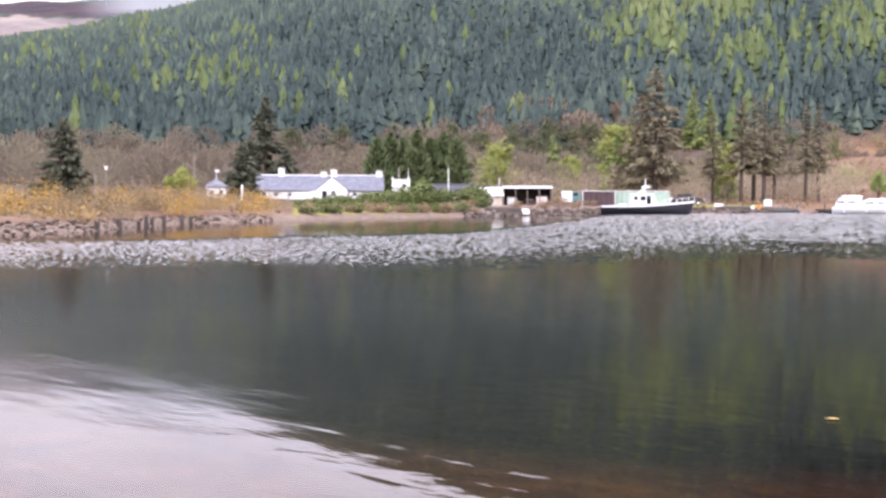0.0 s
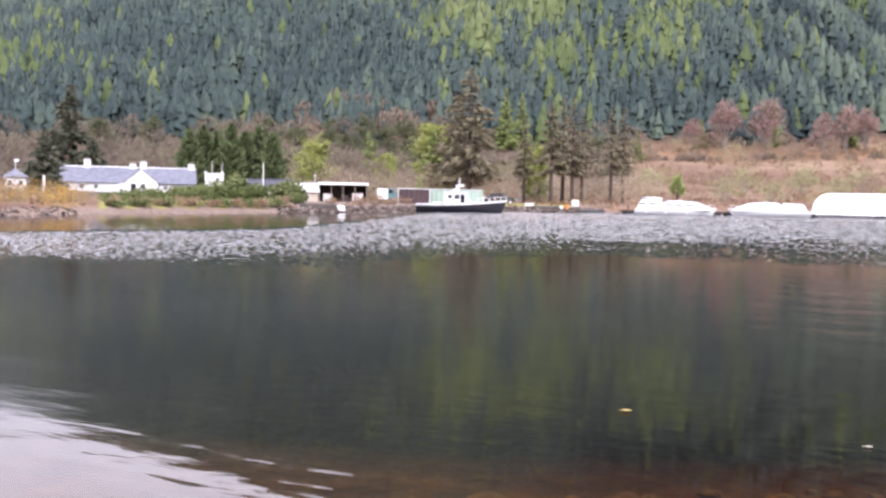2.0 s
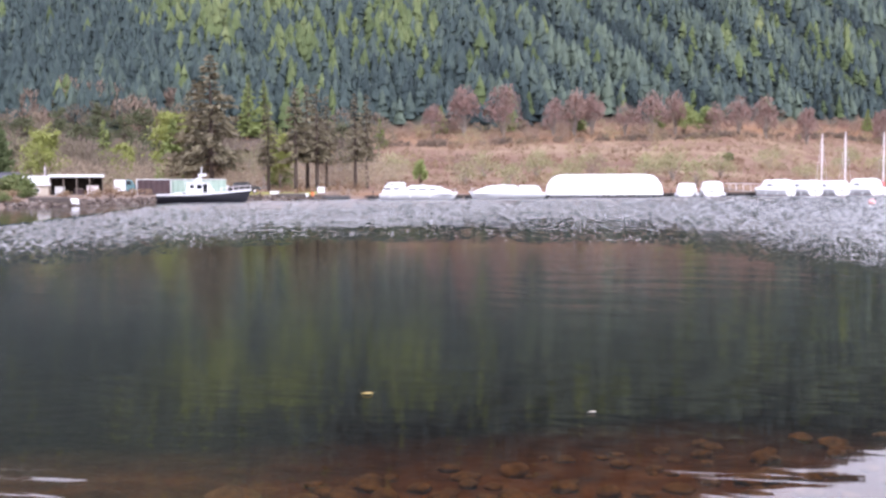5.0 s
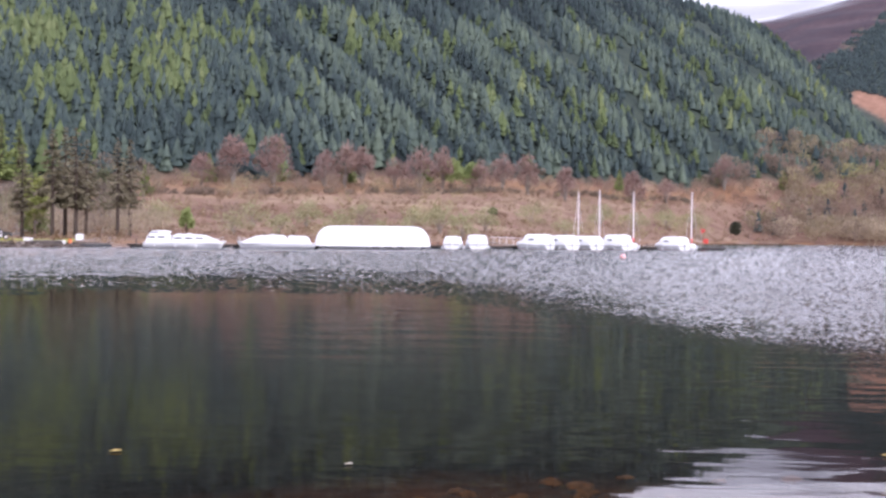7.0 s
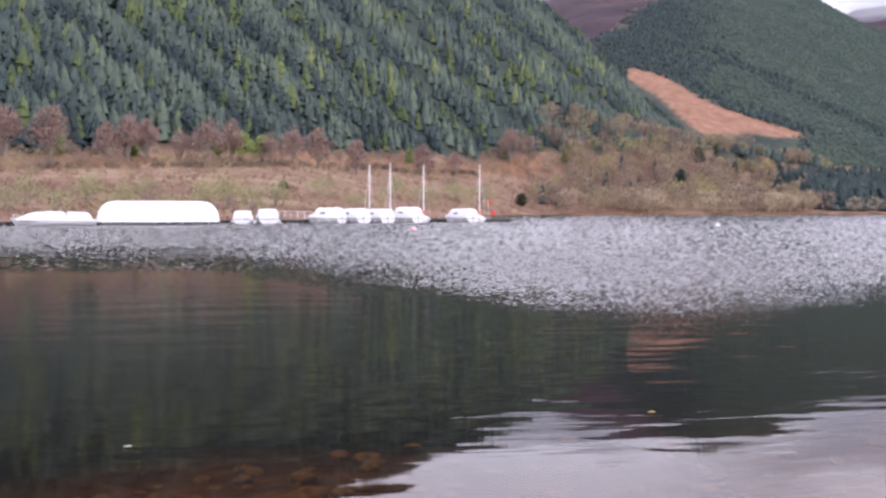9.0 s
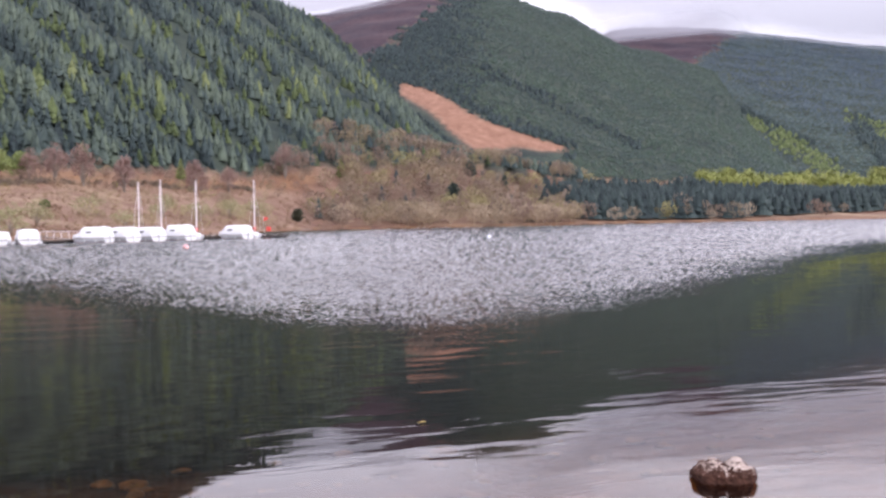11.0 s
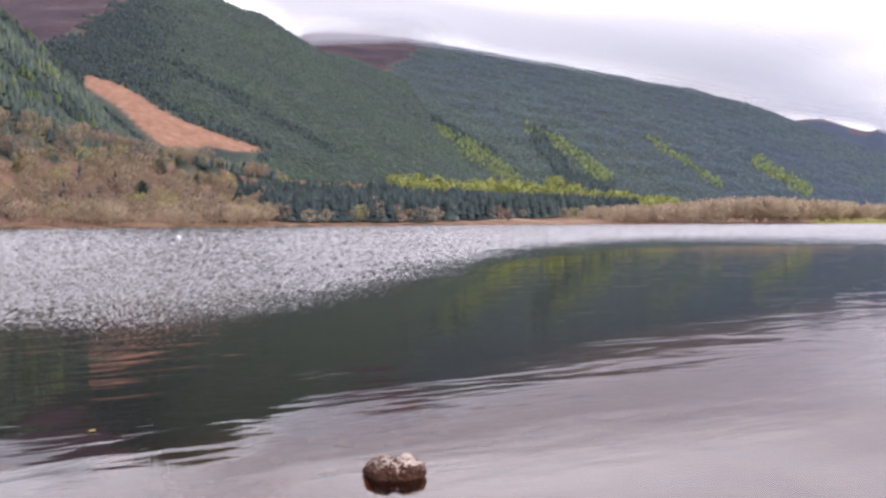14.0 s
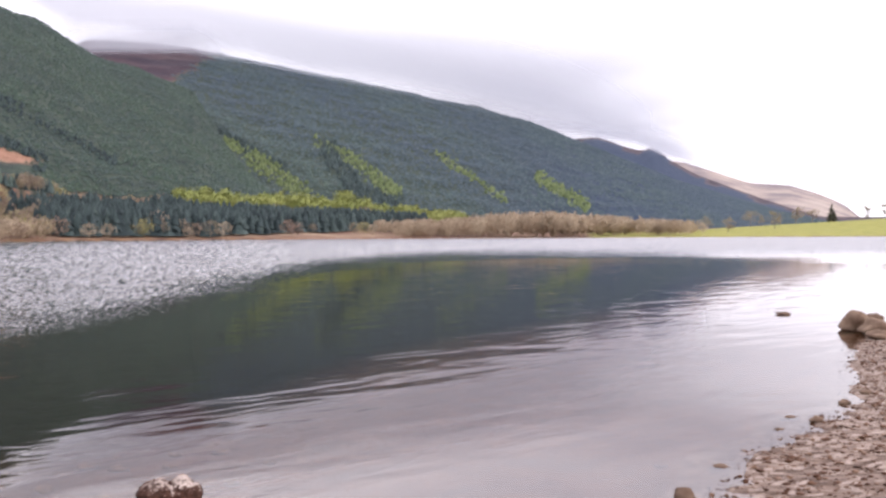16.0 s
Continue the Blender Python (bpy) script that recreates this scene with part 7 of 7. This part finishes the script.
def lone_rock():
    """The two-lobed rock that breaks the surface, dark and wet below, pale with lichen on top."""
    m = Nodes("wet_rock_with_pale_lichen")
    big, small = m.noise(5.0, 4, 0.6), m.noise(26.0, 4, 0.65)
    z = m.add("ShaderNodeSeparateXYZ", 2, Vector=m.co)
    x = m.add("ShaderNodeSeparateXYZ", 0, Vector=m.co)
    dry = m.math("ADD", m.math("MULTIPLY", z, 7.0), m.math("ADD", m.math("MULTIPLY", m.math("SUBTRACT", small, 0.5), 2.2), m.math("MULTIPLY", x, 0.5)))
    rock = m.ramp(small, (0.3, (0.020, 0.009, 0.006)), (0.7, (0.105, 0.048, 0.032)))
    crust = m.ramp(big, (0.3, (0.260, 0.190, 0.155)), (0.7, (0.560, 0.470, 0.410)))
    col = m.mix(m.ramp(dry, (0.46, (0, 0, 0)), (0.66, (1, 1, 1))), rock, crust)
    mat_ = m.surface(col, 0.8, m.bump(m.math("ADD", big, small), 0.9, 0.04), Specular_IOR_Level=0.15)
    bm = bmesh.new()
    bmesh.ops.create_icosphere(bm, subdivisions=4, radius=1.0)
    off = Vector((3.1, 7.7, 1.9))
    for v in bm.verts:
        d = v.co.normalized()
        d = Vector([math.copysign(abs(c) ** 0.8, c) for c in d])
        k = 1 + 0.20 * noise.noise(d * 1.4 + off) + 0.13 * noise.noise(d * 3.3 + off) + 0.06 * noise.noise(d * 8 + off)
        cleft = math.exp(-((d.x - 0.02) / 0.16) ** 2) * max(0, d.z)
        flat = 0.74 if d.z > 0 else 1.0
        v.co = Vector((d.x * 0.205, d.y * 0.155, d.z * 0.142 * flat)) * k
        v.co.z -= 0.055 * cleft
        if d.z > 0:
            v.co.z *= 1.0 + 0.06 * (1 if d.x > 0.1 else -0.2)
    ob = smooth(part("boulder", bm, mat_, None))
    p = near_place(-36.45, 7.25, -34.5, 0.022)
    ob.matrix_world = Matrix.Translation(p) @ pose(0, 0, 0, 0, 0, -36)
    tagged(ob, "dark wet rock with pale lichened top, breaking the surface", "rock")


lone_rock()
for k, (yaw, r, size, label) in enumerate((
        (-70.75, 20.6, (0.72, 0.55, 0.48), "rounded brown boulder at the edge of the water"),
        (-71.75, 19.8, (0.85, 0.6, 0.36), "broad pale boulder beside the rounded one"),
        (-71.85, 18.9, (0.6, 0.4, 0.2), "flat pale slab in front of the boulders"),
        (-71.6, 23.0, (0.34, 0.3, 0.22), "small dark stone standing in water"),
        (-67.3, 24.2, (0.34, 0.22, 0.09), "flat dark stone just above the water"),
        (-62.4, 7.15, (0.15, 0.12, 0.12), "small reddish stone breaking the surface"),
        (-64.2, 8.2, (0.14, 0.10, 0.05), "flat wet stone at the water's edge"),
        (-67.1, 9.9, (0.10, 0.08, 0.06), "small dark stone off the beach"),
        (-61.2, 8.3, (0.12, 0.09, 0.04), "small pale stone under the surface"),
        (-67.6, 10.6, (0.20, 0.13, 0.06), "flat grey stone at the water's edge"),
        (-68.9, 10.4, (0.17, 0.12, 0.07), "dark brown stone on the shingle"),
        (-70.2, 11.6, (0.15, 0.12, 0.08), "brown stone on the shingle"),
        (-71.2, 12.3, (0.15, 0.12, 0.07), "grey stone on the shingle"))):
    p = near_place(yaw, r, -50)
    p.z = max(p.z, 0.0 if r > 15 else -0.05)
    stone_thing("boulder" if size[0] > 0.5 else "stone", p, size, 300 + k, BOULDER, label, "rock", turn=17 * k)


def stone_kit(count, seed, level=1, rough=0.2):
    kit = []
    rng = np.random.default_rng(seed)
    for _ in range(count):
        bm = stone(rng, (1.0, rng.uniform(0.6, 0.95), rng.uniform(0.28, 0.5)), rough, level)
        me = bpy.data.meshes.new("stone")
        bm.to_mesh(me)
        bm.free()
        kit.append(me)
    return kit


def scatter_stones():
    rng = np.random.default_rng(17)
    # brown stones on the bed, seen through the shallows
    kit = stone_kit(6, 5, 2, 0.25)
    for me in kit:
        me.materials.append(WET_STONE)
        for poly in me.polygons:
            poly.use_smooth = True
    for k in range(280):
        yaw = rng.uniform(-42, 32) if k % 2 else rng.uniform(-14, 24)
        r = rng.uniform(5.6, float(np.interp(yaw, [-42, -10, 12, 32], [12.5, 11.0, 8.2, 6.9])))
        p = heading(yaw) * r
        s = rng.uniform(0.10, 0.30) * (0.7 + 0.5 * rng.uniform() ** 3)
        ob = new("submerged_stone", kit[k % 6])
        ob.matrix_world = Matrix.Translation((p.x, p.y, float(ground_z(p.x, p.y)) + s * 0.1)) @ pose(0, 0, 0, 0, 0, rng.uniform(0, 360)) @ Matrix.Scale(s, 4)
        tagged(ob, "rounded brown stone lying under clear water", "stone", "stones on the lake bed")
    # shingle: single pebbles nearest the lens, the rest joined
    kit = stone_kit(8, 6, 1, 0.22)
    for me in kit:
        me.materials.append(PEBBLE)
    beach = thing("shingle_beach", near_place(-68, 9.5, -50), 0, "beach of small angular grey-brown stones beside the water", "beach")
    inv = beach.matrix_world.inverted()
    heap_v, heap_f, total, singles = [], [], 0, 0
    base = []
    for me in kit:
        v = np.zeros(len(me.vertices) * 3)
        me.vertices.foreach_get("co", v)
        f = np.array([tuple(q.vertices) for q in me.polygons])
        base.append((v.reshape(-1, 3), f))
    for k in range(16000):
        x = rng.uniform(5.2, 24)
        line = np.interp(x, *np.array(NEAR_SHORE, float).T)
        y = line + 0.22 - rng.uniform(0, 1) ** 1.3 * min(5.5, 1.5 + 0.28 * x)
        if x * 0.36 > y + 3.4:
            continue
        z = float(ground_z(x, y))
        if z < -0.02:
            continue
        s = 0.018 + 0.050 * rng.uniform() ** 3.2
        if z < 0.01:
            s *= 0.8
        turn = rng.uniform(0, 6.283)
        if s > 0.040 and singles < 260 and x < 14:
            ob = new("pebble", kit[k % 8])
            ob.parent = beach
            ob.matrix_world = Matrix.Translation((x, y, z + 0.12 * s)) @ Matrix.Rotation(turn, 4, "Z") @ Matrix.Scale(s, 4)
            singles += 1
            continue
        v, f = base[k % 8]
        c, q = math.cos(turn), math.sin(turn)
        rot = np.array([[c, -q, 0], [q, c, 0], [0, 0, 1]])
        heap_v.append(v @ rot.T * s + (x, y, z + 0.1 * s))
        heap_f.append(f + total)
        total += len(v)
    ob = bulk("shingle", np.concatenate(heap_v), np.concatenate(heap_f), PEBBLE_MIX)
    tagged(ob, "thick spread of small grey and brown pebbles", "pebbles", kind="stuff")
    # rubble along the far bank and stones of the left shore
    heap_v, heap_f, total = [], [], 0
    for k in range(2600):
        if k % 3:
            yaw = rng.uniform(17, 34)
            r, s = float(FAR_SHORE(yaw)) + rng.uniform(-1, 3.2), rng.uniform(0.12, 0.62)
        else:
            yaw = rng.uniform(44, 60)
            r, s = float(FAR_SHORE(yaw)) + rng.uniform(-0.8, 3.2), 0.06 + 0.34 * rng.uniform() ** 2.5
        p = heading(yaw) * r
        z = float(ground_z(p.x, p.y))
        if z < -0.2:
            continue
        v, f = base[k % 8]
        c, q = math.cos(k), math.sin(k)
        rot = np.array([[c, -q, 0], [q, c, 0], [0, 0, 1]])
        heap_v.append(v @ rot.T * s * (1, 1, 1.2) + (p.x, p.y, z + 0.1 * s))
        heap_f.append(f + total)
        total += len(v)
    ob = bulk("shore_rubble", np.concatenate(heap_v), np.concatenate(heap_f), RUBBLE)
    tagged(ob, "brown and grey rubble along the far water's edge", "stones", kind="stuff")
    # grass at the top of the beach
    heap = Heap()
    n = 2600
    x = rng.uniform(7.2, 12, n)
    y = np.interp(x, *np.array(NEAR_SHORE, float).T) - rng.uniform(1.15, 2.6, n)
    z = ground_z(x, y)
    size = rng.uniform(0.04, 0.10, n)
    leaves(heap, np.stack([x, y, z + size * 0.8], -1), size, rng, rng.uniform(0, 1, n), np.broadcast_to(np.array([0, 0, 1.0]), (n, 3)), 0.10)
    tagged(heap.make("grass", GRASS), "short olive grass at the top of the beach", "grass", kind="stuff")


def islands(name, stops, rough=0.8):
    m = Nodes(name)
    col = m.ramp(m.island(), *stops)
    col = m.mix(m.math("MULTIPLY", m.noise(30, 3), 0.5), col, tuple(c * 0.5 for c in stops[0][1]))
    return m.surface(col, rough, m.bump(m.noise(45, 3), 0.4, 0.01), Specular_IOR_Level=0.12)


PEBBLE_MIX = islands("mixed_pebbles", [(0, (0.045, 0.021, 0.012)), (0.4, (0.105, 0.050, 0.030)), (0.8, (0.180, 0.098, 0.062)), (1, (0.290, 0.200, 0.150))])
RUBBLE = islands("brown_rubble", [(0, (0.040, 0.030, 0.025)), (0.5, (0.105, 0.078, 0.064)), (0.85, (0.190, 0.152, 0.130)), (1, (0.360, 0.310, 0.280))])
GRASS = leafy("olive_shore_grass", [(0, (0.090, 0.080, 0.025)), (1, (0.200, 0.180, 0.060))])
scatter_stones()

# ---------------------------------------------------------------- leaves afloat
DEAD_LEAF = plain("yellow_dead_leaf", (0.40, 0.29, 0.07), (0.48, 0.36, 0.12), 20, 0.6, 0.2)
PALE_LEAF = plain("bleached_dead_leaf", (0.42, 0.38, 0.30), (0.50, 0.46, 0.38), 20, 0.6, 0.2)
for k, (yaw, r, size, mat_, label) in enumerate(((16.0, 8.7, 0.085, DEAD_LEAF, "yellow dead leaf afloat on still water"), (4.6, 8.0, 0.055, PALE_LEAF, "bleached leaf afloat on still water"), (-21.5, 9.2, 0.06, DEAD_LEAF, "small yellow leaf afloat"))):
    bm = bmesh.new()
    rings = []
    for u in np.linspace(0, 1, 7):
        w = size * 0.32 * math.sin(math.pi * (0.06 + 0.88 * u)) ** 0.8
        x = (u - 0.5) * size
        rings.append([(x, -w, 0.010 + 0.02 * size), (x, 0, 0.004), (x, w, 0.010 + 0.04 * size * u)])
    loft(rings, False, False, bm)
    bmesh.ops.solidify(bm, geom=bm.faces[:], thickness=0.0015)
    p = near_place(yaw, r, yaw, 0.004)
    root = thing("floating_leaf", p, yaw + 12 * (k % 3), label, "leaf")
    part("blade", bm, mat_, root)
    part("stalk", rod((-size * 0.5, 0, 0.006), (-size * 0.75, size * 0.05, 0.012), 0.0015, sides=4), mat_, root)

for k, (yaw, r, h, wide) in enumerate(((29.9, 104, 1.0, 2.2), (29.0, 106, 1.2, 2.0), (28.1, 109, 0.9, 2.2), (31.2, 101, 0.8, 1.8), (27.4, 117, 0.8, 2.0), (33.8, 97, 0.9, 2.4))):
    tagged(shrub(place(yaw, r), h, wide, 210 + k, HEATH, "low brown leafless bush on the rubble bank", n=700, size=0.06), group="bushes on the rubble bank")
